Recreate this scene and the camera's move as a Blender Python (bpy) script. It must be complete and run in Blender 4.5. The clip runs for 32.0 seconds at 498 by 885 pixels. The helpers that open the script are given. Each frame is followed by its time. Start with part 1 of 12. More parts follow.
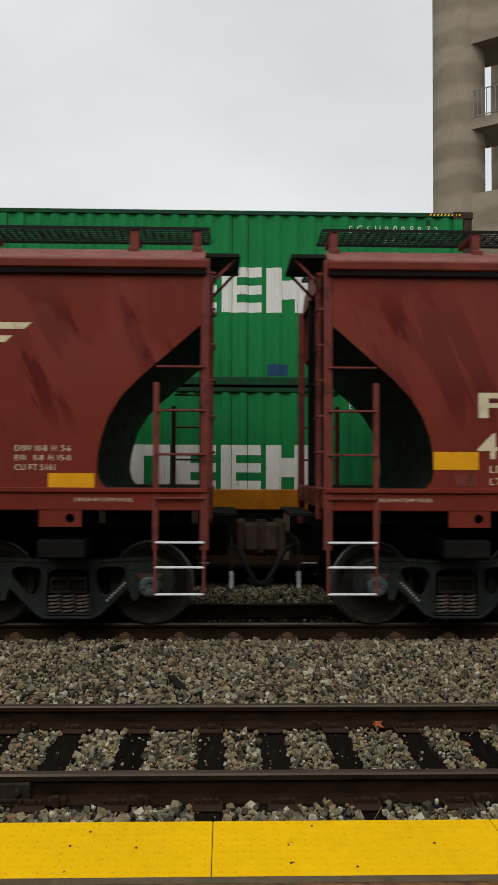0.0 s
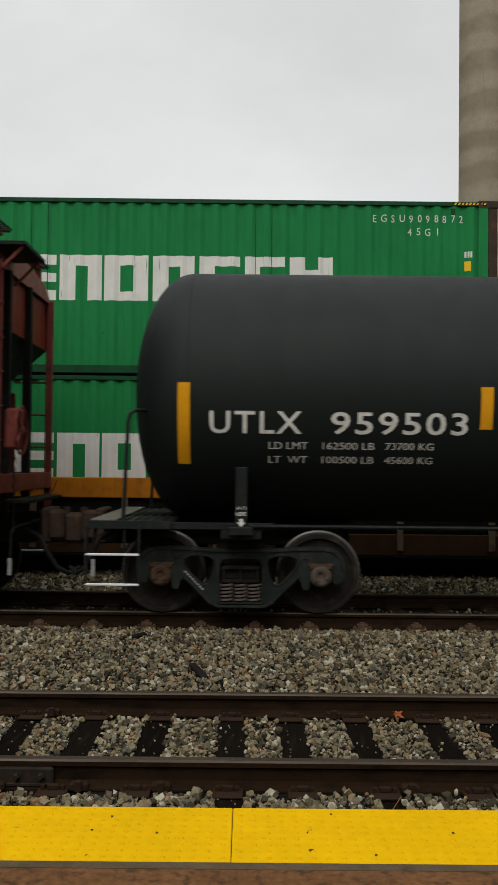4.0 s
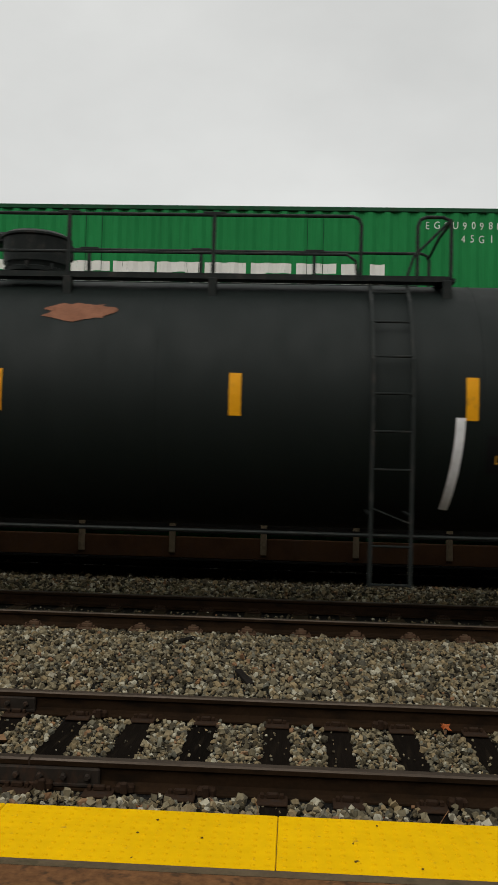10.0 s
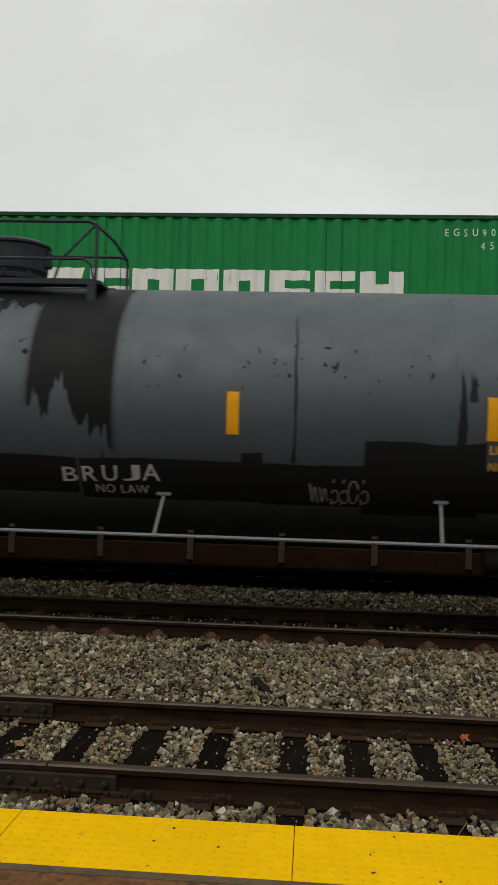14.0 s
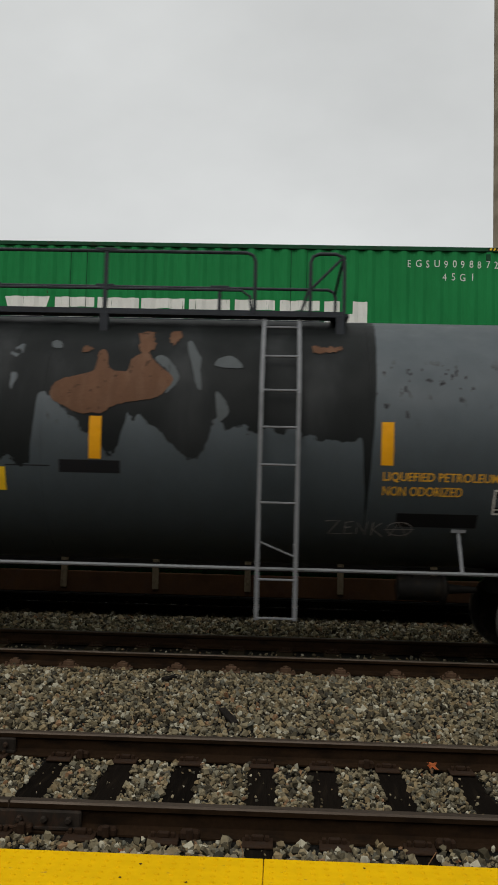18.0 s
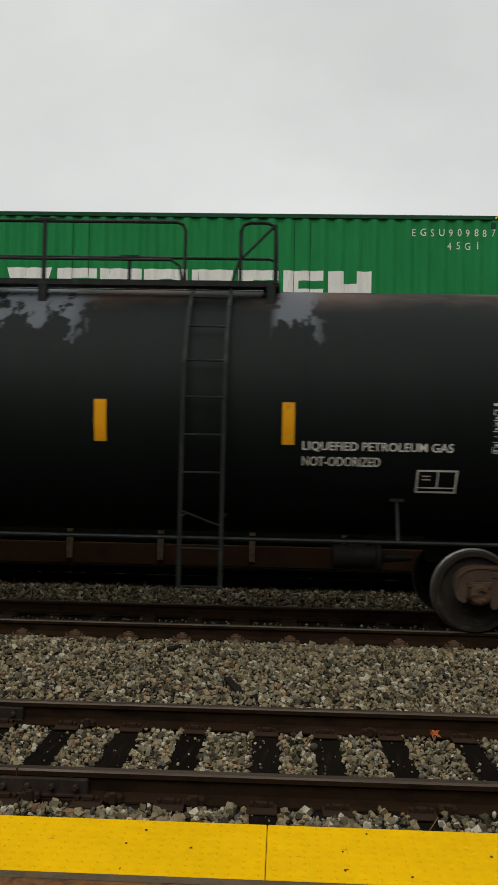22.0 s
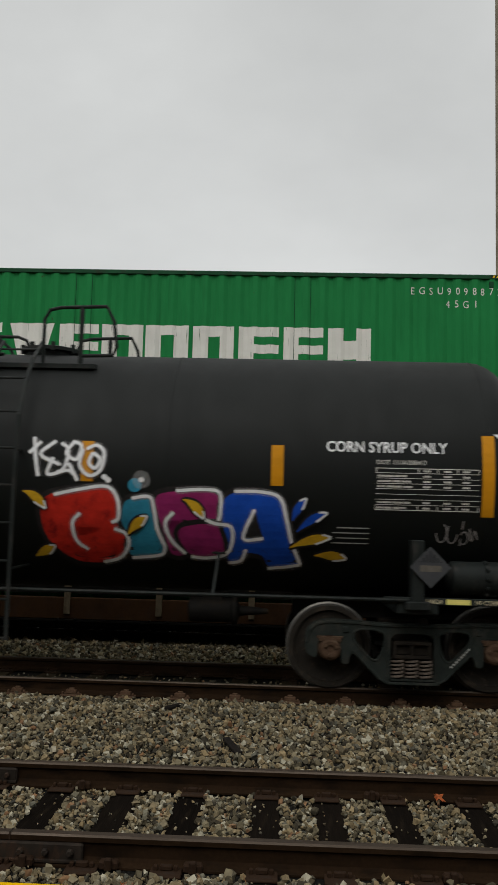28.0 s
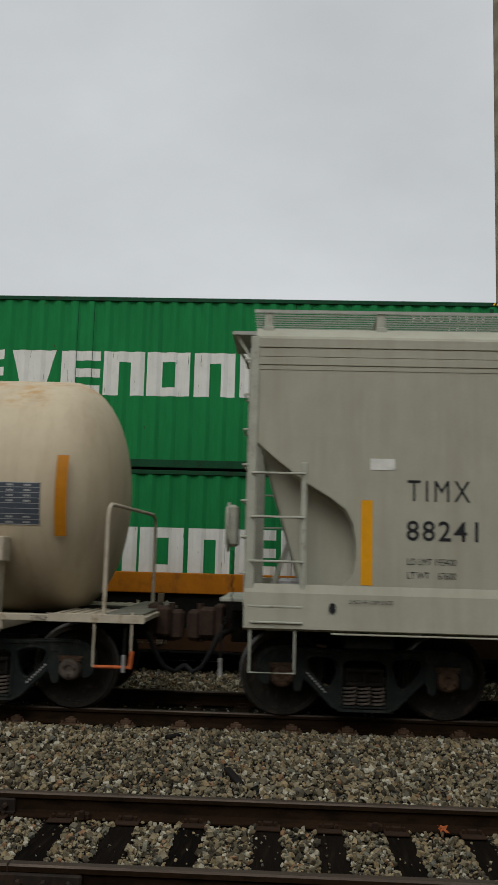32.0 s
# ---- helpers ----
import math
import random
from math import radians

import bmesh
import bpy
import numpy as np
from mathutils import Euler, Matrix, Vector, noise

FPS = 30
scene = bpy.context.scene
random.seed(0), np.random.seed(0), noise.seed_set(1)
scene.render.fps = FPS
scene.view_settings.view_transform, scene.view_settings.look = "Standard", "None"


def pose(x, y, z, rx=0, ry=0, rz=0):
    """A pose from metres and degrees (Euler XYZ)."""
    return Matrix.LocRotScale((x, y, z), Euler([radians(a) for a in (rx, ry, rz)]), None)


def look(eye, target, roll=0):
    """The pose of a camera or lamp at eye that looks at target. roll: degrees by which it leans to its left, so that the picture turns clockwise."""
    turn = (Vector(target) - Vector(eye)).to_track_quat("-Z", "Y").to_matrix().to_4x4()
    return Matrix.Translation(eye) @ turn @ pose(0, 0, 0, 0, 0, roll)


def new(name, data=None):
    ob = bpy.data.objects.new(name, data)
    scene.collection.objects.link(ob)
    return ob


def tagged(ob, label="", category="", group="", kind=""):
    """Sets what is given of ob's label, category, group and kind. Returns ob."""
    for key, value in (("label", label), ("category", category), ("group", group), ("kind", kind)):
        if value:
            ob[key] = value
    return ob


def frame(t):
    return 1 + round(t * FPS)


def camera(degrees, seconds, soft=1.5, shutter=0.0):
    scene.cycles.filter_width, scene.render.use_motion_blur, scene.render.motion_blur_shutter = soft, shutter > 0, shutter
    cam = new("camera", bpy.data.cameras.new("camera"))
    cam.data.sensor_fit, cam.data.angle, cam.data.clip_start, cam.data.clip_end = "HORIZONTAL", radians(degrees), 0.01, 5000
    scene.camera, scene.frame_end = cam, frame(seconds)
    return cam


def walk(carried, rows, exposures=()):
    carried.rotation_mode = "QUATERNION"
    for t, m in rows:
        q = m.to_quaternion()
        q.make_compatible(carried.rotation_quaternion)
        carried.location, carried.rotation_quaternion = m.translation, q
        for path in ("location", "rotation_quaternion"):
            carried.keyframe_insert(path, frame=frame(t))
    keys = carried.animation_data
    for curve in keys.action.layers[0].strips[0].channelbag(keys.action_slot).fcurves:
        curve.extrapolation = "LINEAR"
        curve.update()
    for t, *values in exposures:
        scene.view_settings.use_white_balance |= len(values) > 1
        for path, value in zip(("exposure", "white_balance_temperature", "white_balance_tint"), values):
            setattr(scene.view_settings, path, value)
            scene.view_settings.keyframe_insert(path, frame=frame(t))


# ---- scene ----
# the camera stands on the platform and is turned by hand
cam = camera(31.77, 32.0, soft=1.0, shutter=0.2)
# seconds, x, y, z, pitch, roll, yaw
VIEW = [
    (0.0, 0.009, 0.008, 1.754, 2.09, -0.23, -1.61),
    (0.5, 0.011, 0.001, 1.748, 2.38, -0.29, -1.54),
    (1.0, 0.012, 0.003, 1.750, 2.44, -0.26, -1.36),
    (1.5, 0.013, 0.010, 1.754, 2.29, -0.01, -2.41),
    (2.0, 0.012, 0.006, 1.753, 1.54, -0.36, -1.85),
    (2.5, 0.013, 0.003, 1.755, 1.48, -0.49, -1.28),
    (3.0, 0.011, -0.001, 1.757, 1.44, -0.63, -0.79),
    (3.5, 0.010, -0.005, 1.754, 1.46, -0.57, -0.49),
    (4.0, 0.012, -0.007, 1.758, 1.39, -0.59, -0.15),
    (4.5, 0.010, -0.009, 1.762, 1.33, -0.61, 0.16),
    (6.5, 0.009, -0.012, 1.758, 1.44, -0.75, 0.63),
    (7.0, 0.011, -0.007, 1.760, 1.48, -0.81, 0.75),
    (7.5, 0.006, -0.009, 1.760, 1.62, -1.06, 1.13),
    (8.0, 0.011, -0.007, 1.758, 1.69, -1.11, 1.44),
    (8.5, 0.005, -0.008, 1.760, 1.73, -1.19, 1.77),
    (9.0, 0.004, -0.007, 1.761, 1.79, -1.22, 2.32),
    (9.5, 0.001, -0.010, 1.757, 1.76, -1.55, 2.73),
    (10.0, 0.000, -0.008, 1.759, 1.75, -1.51, 2.96),
    (10.5, 0.002, -0.006, 1.759, 1.84, -1.52, 3.26),
    (11.0, 0.004, -0.007, 1.758, 1.94, -1.61, 3.44),
    (11.5, 0.001, -0.006, 1.757, 1.97, -1.70, 3.67),
    (12.0, 0.001, -0.004, 1.754, 2.10, -1.86, 3.81),
    (12.5, -0.001, -0.004, 1.757, 2.14, -1.94, 3.98),
    (13.0, 0.002, -0.006, 1.761, 2.14, -1.78, 4.09),
    (13.5, 0.003, -0.006, 1.762, 2.09, -1.71, 4.13),
    (14.0, 0.004, -0.006, 1.764, 2.16, -1.73, 4.17),
    (14.3, 0.004, -0.006, 1.764, 2.16, -1.75, 4.17),
    (14.4, 0.003, -0.006, 1.761, 2.27, -2.0, 3.60),
    (14.5, 0.001, -0.006, 1.757, 2.42, -2.2, 1.95),
    (14.6, 0.000, -0.006, 1.754, 2.48, -2.3, -1.25),
    (14.7, -0.001, -0.007, 1.752, 2.46, -2.2, -1.0),
    (14.8, -0.002, -0.007, 1.751, 2.36, -2.0, 1.05),
    (14.9, -0.003, -0.008, 1.750, 2.32, -1.9, 1.22),
    (15.0, -0.004, -0.008, 1.749, 2.30, -1.85, 1.28),
    (15.5, -0.006, -0.007, 1.751, 2.34, -1.52, 1.46),
    (17.5, -0.006, -0.005, 1.751, 2.85, -1.40, 1.86),
    (17.7, -0.006, -0.003, 1.753, 3.11, -1.42, 1.87),
    (18.0, -0.008, -0.001, 1.755, 4.13, -1.46, 1.88),
    (18.5, -0.007, 0.001, 1.757, 5.44, -1.50, 1.86),
    (19.0, -0.008, 0.005, 1.757, 6.53, -1.53, 1.85),
    (19.5, -0.011, 0.006, 1.756, 6.76, -1.46, 1.92),
    (20.0, -0.009, 0.006, 1.758, 6.57, -1.34, 2.02),
    (20.5, -0.004, -0.001, 1.758, 3.09, -1.37, 2.15),
    (21.0, -0.003, 0.001, 1.764, 1.94, -1.31, 2.18),
    (21.5, 0.002, 0.001, 1.769, 2.01, -1.22, 2.19),
    (22.0, 0.003, -0.005, 1.764, 2.20, -1.23, 2.20),
    (22.5, -0.000, -0.003, 1.762, 2.37, -1.34, 2.18),
    (23.0, -0.001, -0.003, 1.762, 3.36, -1.35, 2.23),
    (23.5, -0.001, 0.002, 1.761, 4.45, -1.34, 2.21),
    (24.0, -0.001, 0.003, 1.760, 4.73, -1.38, 2.23),
    (24.5, -0.001, 0.002, 1.763, 4.74, -1.26, 2.24),
    (25.0, -0.005, 0.005, 1.763, 4.85, -1.38, 2.21),
    (25.5, -0.001, 0.005, 1.759, 4.96, -1.27, 2.25),
    (27.5, -0.006, 0.004, 1.758, 5.38, -1.30, 2.12),
    (28.0, -0.010, 0.008, 1.760, 5.84, -1.50, 2.13),
    (28.5, -0.009, 0.010, 1.760, 6.44, -1.64, 2.10),
    (29.0, -0.010, 0.013, 1.758, 7.15, -1.65, 2.09),
    (29.5, -0.010, 0.015, 1.758, 7.25, -1.54, 2.16),
    (30.0, -0.012, 0.011, 1.755, 7.30, -1.62, 2.13),
    (30.5, -0.013, 0.008, 1.750, 7.48, -1.49, 2.12),
    (31.0, -0.012, 0.011, 1.748, 7.64, -1.50, 2.14),
    (31.5, -0.012, 0.013, 1.752, 7.72, -1.63, 2.18),
    (32.0, -0.012, 0.014, 1.751, 7.63, -1.55, 2.21),
]
# seconds, stops, kelvin, tint
EXPOSURES = [(0.0, 0.11, 6350, 10), (2.0, 0.12, 6500, 10), (3.0, 0.05, 6520, 10), (4.0, 0.08, 6480, 10), (7.0, 0.17, 6580, 7), (9.0, 0.0, 6600, 10), (13.0, -0.02, 6550, 10), (15.0, 0.02, 6600, 10), (18.0, -0.09, 6480, 10),
             (20.0, -0.11, 6500, 10), (21.0, 0.12, 6550, 10), (22.0, 0.0, 6550, 10), (24.0, -0.12, 6500, 10), (25.0, -0.12, 6500, 10), (28.0, -0.14, 6500, 10), (29.0, -0.2, 6500, 10), (31.0, -0.23, 6300, 10), (32.0, -0.23, 6250, 10)]
walk(cam, [(t, pose(x, y, z, 90 + p, r, w)) for t, x, y, z, p, r, w in VIEW], EXPOSURES)

# ---- light: an overcast noon sky and a faint wide sun behind the cloud ----
SKY_STRENGTH = 1.0
world = bpy.data.worlds.new("overcast_sky")
scene.world = world
world.use_nodes = True
wn, wl = world.node_tree.nodes, world.node_tree.links
wn.clear()
w_out = wn.new("ShaderNodeOutputWorld")
w_bg = wn.new("ShaderNodeBackground")
w_sky = wn.new("ShaderNodeTexSky")
w_sky.sky_type, w_sky.sun_disc = "NISHITA", False
w_sky.sun_elevation, w_sky.sun_rotation = radians(46), radians(195)
w_dim = wn.new("ShaderNodeVectorMath")
w_dim.operation = "SCALE"
w_dim.inputs["Scale"].default_value = 0.08
w_co = wn.new("ShaderNodeTexCoord")
w_sep = wn.new("ShaderNodeSeparateXYZ")
w_map = wn.new("ShaderNodeMapping")
w_map.inputs["Scale"].default_value = (1.0, 1.0, 1.7)
w_noise = wn.new("ShaderNodeTexNoise")
w_noise.inputs["Scale"].default_value = 3.2
w_noise.inputs["Detail"].default_value = 5.0
w_noise.inputs["Roughness"].default_value = 0.5
w_height = wn.new("ShaderNodeMapRange")   # a little brighter towards the horizon
w_height.inputs["From Min"].default_value = 0.0
w_height.inputs["From Max"].default_value = 0.7
w_height.inputs["To Min"].default_value = 0.80
w_height.inputs["To Max"].default_value = 0.70
w_cl = wn.new("ShaderNodeMapRange")
w_cl.inputs["From Min"].default_value = 0.3
w_cl.inputs["From Max"].default_value = 0.7
w_cl.inputs["To Min"].default_value = 0.90
w_cl.inputs["To Max"].default_value = 1.08
w_mul = wn.new("ShaderNodeMath")
w_mul.operation = "MULTIPLY"
w_tint = wn.new("ShaderNodeVectorMath")
w_tint.operation = "SCALE"
w_tint.inputs[0].default_value = (0.985, 1.0, 0.98)
w_mix = wn.new("ShaderNodeMix")
w_mix.data_type = "RGBA"
w_mix.inputs["Factor"].default_value = 0.93
wl.new(w_co.outputs["Generated"], w_sep.inputs[0])
wl.new(w_co.outputs["Generated"], w_map.inputs["Vector"])
wl.new(w_map.outputs[0], w_noise.inputs["Vector"])
wl.new(w_sep.outputs["Z"], w_height.inputs["Value"])
wl.new(w_noise.outputs["Fac"], w_cl.inputs["Value"])
w_zen = wn.new("ShaderNodeMapRange")      # the cloud is thinnest overhead
w_zen.interpolation_type = "SMOOTHSTEP"
w_zen.inputs["From Min"].default_value = 0.55
w_zen.inputs["From Max"].default_value = 1.0
w_zen.inputs["To Min"].default_value = 1.0
w_zen.inputs["To Max"].default_value = 1.8
wl.new(w_sep.outputs["Z"], w_zen.inputs["Value"])
w_hz = wn.new("ShaderNodeMath")
w_hz.operation = "MULTIPLY"
wl.new(w_height.outputs[0], w_hz.inputs[0])
wl.new(w_zen.outputs[0], w_hz.inputs[1])
wl.new(w_hz.outputs[0], w_mul.inputs[0])
wl.new(w_cl.outputs[0], w_mul.inputs[1])
wl.new(w_mul.outputs[0], w_tint.inputs["Scale"])
wl.new(w_sky.outputs[0], w_dim.inputs[0])
wl.new(w_dim.outputs[0], w_mix.inputs["A"])
wl.new(w_tint.outputs[0], w_mix.inputs["B"])
wl.new(w_mix.outputs["Result"], w_bg.inputs["Color"])
w_bg.inputs["Strength"].default_value = SKY_STRENGTH
wl.new(w_bg.outputs[0], w_out.inputs[0])
sun = new("sun", bpy.data.lights.new("sun", "SUN"))
sun.data.energy, sun.data.angle, sun.data.color = 1.3, radians(40), (1.0, 0.97, 0.92)
sun.matrix_world = look((-8, -24, 34), (0, 6, 0))

# ---- plan ----
Y1, Y2, Y3 = 6.0, 10.808, 15.365        # centre lines of the three tracks
Z2, Z3 = 0.061, 0.09                    # height of the rail tops over the first track's
HALF_GAUGE = 0.754
PLAT_Z, PLAT_EDGE, STRIP_FRONT = 0.166, 4.082, 3.533
CONT_Y, CONT_X0, CONT_X1 = 14.146, -8.28, 3.91

# ---- materials ----


class Mat:
    """A small builder for procedural materials in object space."""

    def __init__(self, name, color, rough=0.6, metal=0.0, spec=0.5):
        self.m = bpy.data.materials.new(name)
        self.m.use_nodes = True
        self.n, self.l = self.m.node_tree.nodes, self.m.node_tree.links
        self.b = self.n["Principled BSDF"]
        self.b.inputs["Roughness"].default_value = rough
        self.b.inputs["Metallic"].default_value = metal
        self.b.inputs["Specular IOR Level"].default_value = spec * 0.22
        self.b.inputs["Base Color"].default_value = (*color, 1)
        self.co = self.n.new("ShaderNodeTexCoord")
        c = self.n.new("ShaderNodeRGB")
        c.outputs[0].default_value = (*color, 1)
        self.color = c.outputs[0]
        self.rough_socket = None

    def noise(self, scale, detail=4.0, stretch=(1, 1, 1), rough=0.55, seed=(0, 0, 0), src="Object"):
        mp = self.n.new("ShaderNodeMapping")
        mp.inputs["Scale"].default_value = stretch
        mp.inputs["Location"].default_value = seed
        t = self.n.new("ShaderNodeTexNoise")
        t.inputs["Scale"].default_value = scale
        t.inputs["Detail"].default_value = detail
        t.inputs["Roughness"].default_value = rough
        self.l.new(self.co.outputs[src], mp.inputs["Vector"])
        self.l.new(mp.outputs[0], t.inputs["Vector"])
        return t.outputs["Fac"]

    def ramp(self, fac, lo, hi, a=0.0, b=1.0, smooth=False):
        r = self.n.new("ShaderNodeMapRange")
        if smooth:
            r.interpolation_type = "SMOOTHSTEP"
        for k, v in (("From Min", lo), ("From Max", hi), ("To Min", a), ("To Max", b)):
            r.inputs[k].default_value = v
        self.l.new(fac, r.inputs["Value"])
        return r.outputs[0]

    def math(self, op, a, b):
        m = self.n.new("ShaderNodeMath")
        m.operation = op
        for i, v in enumerate((a, b)):
            if isinstance(v, (int, float)):
                m.inputs[i].default_value = v
            else:
                self.l.new(v, m.inputs[i])
        return m.outputs[0]

    def mix(self, fac, color, mode="MIX"):
        x = self.n.new("ShaderNodeMix")
        x.data_type, x.blend_type = "RGBA", mode
        if isinstance(fac, (int, float)):
            x.inputs["Factor"].default_value = fac
        else:
            self.l.new(fac, x.inputs["Factor"])
        self.l.new(self.color, x.inputs["A"])
        if isinstance(color, tuple):
            x.inputs["B"].default_value = (*color, 1)
        else:
            self.l.new(color, x.inputs["B"])
        self.color = x.outputs["Result"]
        return self

    def vary(self, scale, amount, stretch=(1, 1, 1), seed=(0, 0, 0)):
        """Lighter and darker mottling."""
        f = self.ramp(self.noise(scale, 5, stretch, 0.6, seed), 0.25, 0.75, 1 - amount, 1 + amount)
        x = self.n.new("ShaderNodeVectorMath")
        x.operation = "SCALE"
        self.l.new(self.color, x.inputs[0])
        self.l.new(f, x.inputs["Scale"])
        self.color = x.outputs[0]
        return self

    def slant(self, lean, across, along, seed=0.0, detail=5, rough=0.55):
        """Noise drawn out along a slanting line in the side's plane."""
        x, z = self.axis("X"), self.axis("Z")
        c = self.n.new("ShaderNodeCombineXYZ")
        self.l.new(self.math("MULTIPLY", self.math("ADD", x, self.math("MULTIPLY", z, lean)), across), c.inputs[0])
        self.l.new(self.math("MULTIPLY", z, along), c.inputs[2])
        c.inputs[1].default_value = seed
        t = self.n.new("ShaderNodeTexNoise")
        t.inputs["Scale"].default_value = 1.0
        t.inputs["Detail"].default_value = detail
        t.inputs["Roughness"].default_value = rough
        self.l.new(c.outputs[0], t.inputs["Vector"])
        return t.outputs["Fac"]

    def axis(self, which, src="Object"):
        s = self.n.new("ShaderNodeSeparateXYZ")
        self.l.new(self.co.outputs[src], s.inputs[0])
        return s.outputs[which]

    def level(self, axis, lo, hi, top, stops):
        """A height that changes along an axis: stops are (place, height)."""
        r = self.n.new("ShaderNodeValToRGB")
        el = r.color_ramp.elements
        while len(el) < len(stops):
            el.new(0.5)
        for e, (x, z) in zip(el, stops):
            e.position = (x - lo) / (hi - lo)
            e.color = (z / top, z / top, z / top, 1)
        self.l.new(self.ramp(axis, lo, hi), r.inputs["Fac"])
        return self.math("MULTIPLY", r.outputs["Color"], top)

    def random(self, lo=0.8, hi=1.2, island=False):
        if island:
            s = self.n.new("ShaderNodeNewGeometry").outputs["Random Per Island"]
        else:
            s = self.n.new("ShaderNodeObjectInfo").outputs["Random"]
        f = self.ramp(s, 0, 1, lo, hi)
        x = self.n.new("ShaderNodeVectorMath")
        x.operation = "SCALE"
        self.l.new(self.color, x.inputs[0])
        self.l.new(f, x.inputs["Scale"])
        self.color = x.outputs[0]
        return self

    def bump(self, scale, strength, dist=0.01, stretch=(1, 1, 1), detail=4.0):
        b = self.n.new("ShaderNodeBump")
        b.inputs["Strength"].default_value = strength
        b.inputs["Distance"].default_value = dist
        self.l.new(self.noise(scale, detail, stretch), b.inputs["Height"])
        self.l.new(b.outputs[0], self.b.inputs["Normal"])
        return self

    def rough_var(self, scale, lo, hi, stretch=(1, 1, 1)):
        self.l.new(self.ramp(self.noise(scale, 4, stretch), 0.3, 0.7, lo, hi), self.b.inputs["Roughness"])
        return self

    def gloss_by_paint(self, dark, light):
        """Bare or tarred dark areas are dull, the lighter paint shines a little."""
        bw = self.n.new("ShaderNodeRGBToBW")
        self.l.new(self.color, bw.inputs[0])
        self.l.new(self.ramp(bw.outputs[0], 0.012, 0.030, dark, light), self.b.inputs["Specular IOR Level"])
        return self

    def done(self):
        self.l.new(self.color, self.b.inputs["Base Color"])
        return self.m


def plain(name, color, rough=0.6, metal=0.0, amount=0.18, scale=6.0, dirt=None, dirt_at=(0.52, 0.7), bump=0.15):
    """Paint or bare stuff with mottling, optional dirt patches and fine relief."""
    k = Mat(name, color, rough, metal)
    k.vary(scale, amount).vary(scale * 9, amount * 0.5)
    if dirt:
        k.mix(k.ramp(k.noise(scale * 1.7, 6, (1, 1, 0.6), 0.65), *dirt_at), dirt)
    k.rough_var(scale * 3, max(0.05, rough - 0.12), min(1, rough + 0.12))
    if bump:
        k.bump(scale * 14, bump, 0.004)
    return k.done()


def streaked(name, color, streak, amount=0.5, rough=0.55, seed=(0, 0, 0), blotch=None, blotch_at=(0.55, 0.6), blotch_scale=0.9,
             rust=None, rust_at=(0.62, 0.64), top=None, top_z=(3.0, 4.0), mottle=0.14, gloss=0.4, shine=0.1):
    """Weathered car paint: runs down from the roof, blotches, rust, faded top."""
    k = Mat(name, color, rough, 0.0, gloss)
    k.vary(0.8, mottle, (1, 1, 1), seed).vary(5.0, mottle * 0.7, (1, 1, 0.5), seed).vary(40.0, mottle * 0.4)
    run = k.ramp(k.noise(3.0, 6, (1.4, 1.0, 0.10), 0.62, seed), 0.48, 0.78, 0, amount)
    k.mix(run, streak)
    if top:
        tz = k.ramp(k.axis("Z"), top_z[0], top_z[1], 0, 1)
        tz = k.math("MULTIPLY", tz, k.ramp(k.noise(2.2, 5, (1, 1, 1), 0.6, seed), 0.38, 0.66))
        k.mix(tz, top)
    if blotch:
        k.mix(k.ramp(k.noise(blotch_scale, 5, (1.0, 1.0, 0.55), 0.55, seed), *blotch_at), blotch)
    if rust:
        k.mix(k.ramp(k.noise(1.6, 7, (1, 1, 0.9), 0.6, (seed[0] + 3, seed[1], seed[2])), *rust_at), rust)
    k.rough_var(4.0, rough - shine, rough + shine * 1.5, (1, 1, 0.4))
    k.bump(60, 0.06, 0.003)
    return k.done()


M_WHITE = plain("white_stencil_paint", (0.62, 0.61, 0.56), 0.7, amount=0.14, scale=10, dirt=(0.30, 0.29, 0.26), dirt_at=(0.6, 0.72), bump=0)
M_CREAM = plain("cream_stencil_paint", (0.58, 0.50, 0.33), 0.7, amount=0.16, scale=8, dirt=(0.3, 0.2, 0.12), dirt_at=(0.58, 0.74), bump=0)
M_YELLOW_TXT = plain("yellow_stencil_paint", (0.62, 0.33, 0.03), 0.65, amount=0.12, scale=8, bump=0)
M_BLACK_TXT = plain("black_stencil_paint", (0.02, 0.02, 0.022), 0.6, amount=0.2, scale=8, bump=0)
M_REFLECT = plain("yellow_reflective_tape", (0.66, 0.30, 0.010), 0.35, amount=0.10, scale=5, dirt=(0.3, 0.15, 0.02), dirt_at=(0.62, 0.8), bump=0)
M_REFLECT_WORN = plain("worn_amber_reflective_tape", (0.52, 0.225, 0.008), 0.4, amount=0.12, scale=5, dirt=(0.3, 0.12, 0.01), dirt_at=(0.6, 0.8), bump=0)
M_REFLECT_OLD = plain("browned_reflective_tape", (0.40, 0.155, 0.008), 0.45, amount=0.12, scale=5, dirt=(0.26, 0.1, 0.01), dirt_at=(0.6, 0.8), bump=0)
M_LABEL = plain("yellow_label", (0.75, 0.47, 0.02), 0.4, amount=0.08, scale=6, bump=0)
M_LABEL_PALE = plain("pale_yellow_label", (0.62, 0.55, 0.16), 0.5, amount=0.1, scale=6, bump=0)
M_RED = plain("red_sign_paint", (0.62, 0.025, 0.025), 0.4, amount=0.1, scale=6, bump=0)
M_GREYTXT = plain("worn_grey_stencil_paint", (0.36, 0.36, 0.34), 0.7, amount=0.2, scale=12, bump=0)
M_DIMTXT = plain("faded_dark_stencil_paint", (0.10, 0.09, 0.075), 0.7, amount=0.3, scale=14, bump=0)
M_SPRAY_WHITE = plain("white_spray_paint", (0.70, 0.71, 0.72), 0.6, amount=0.15, scale=9, bump=0)
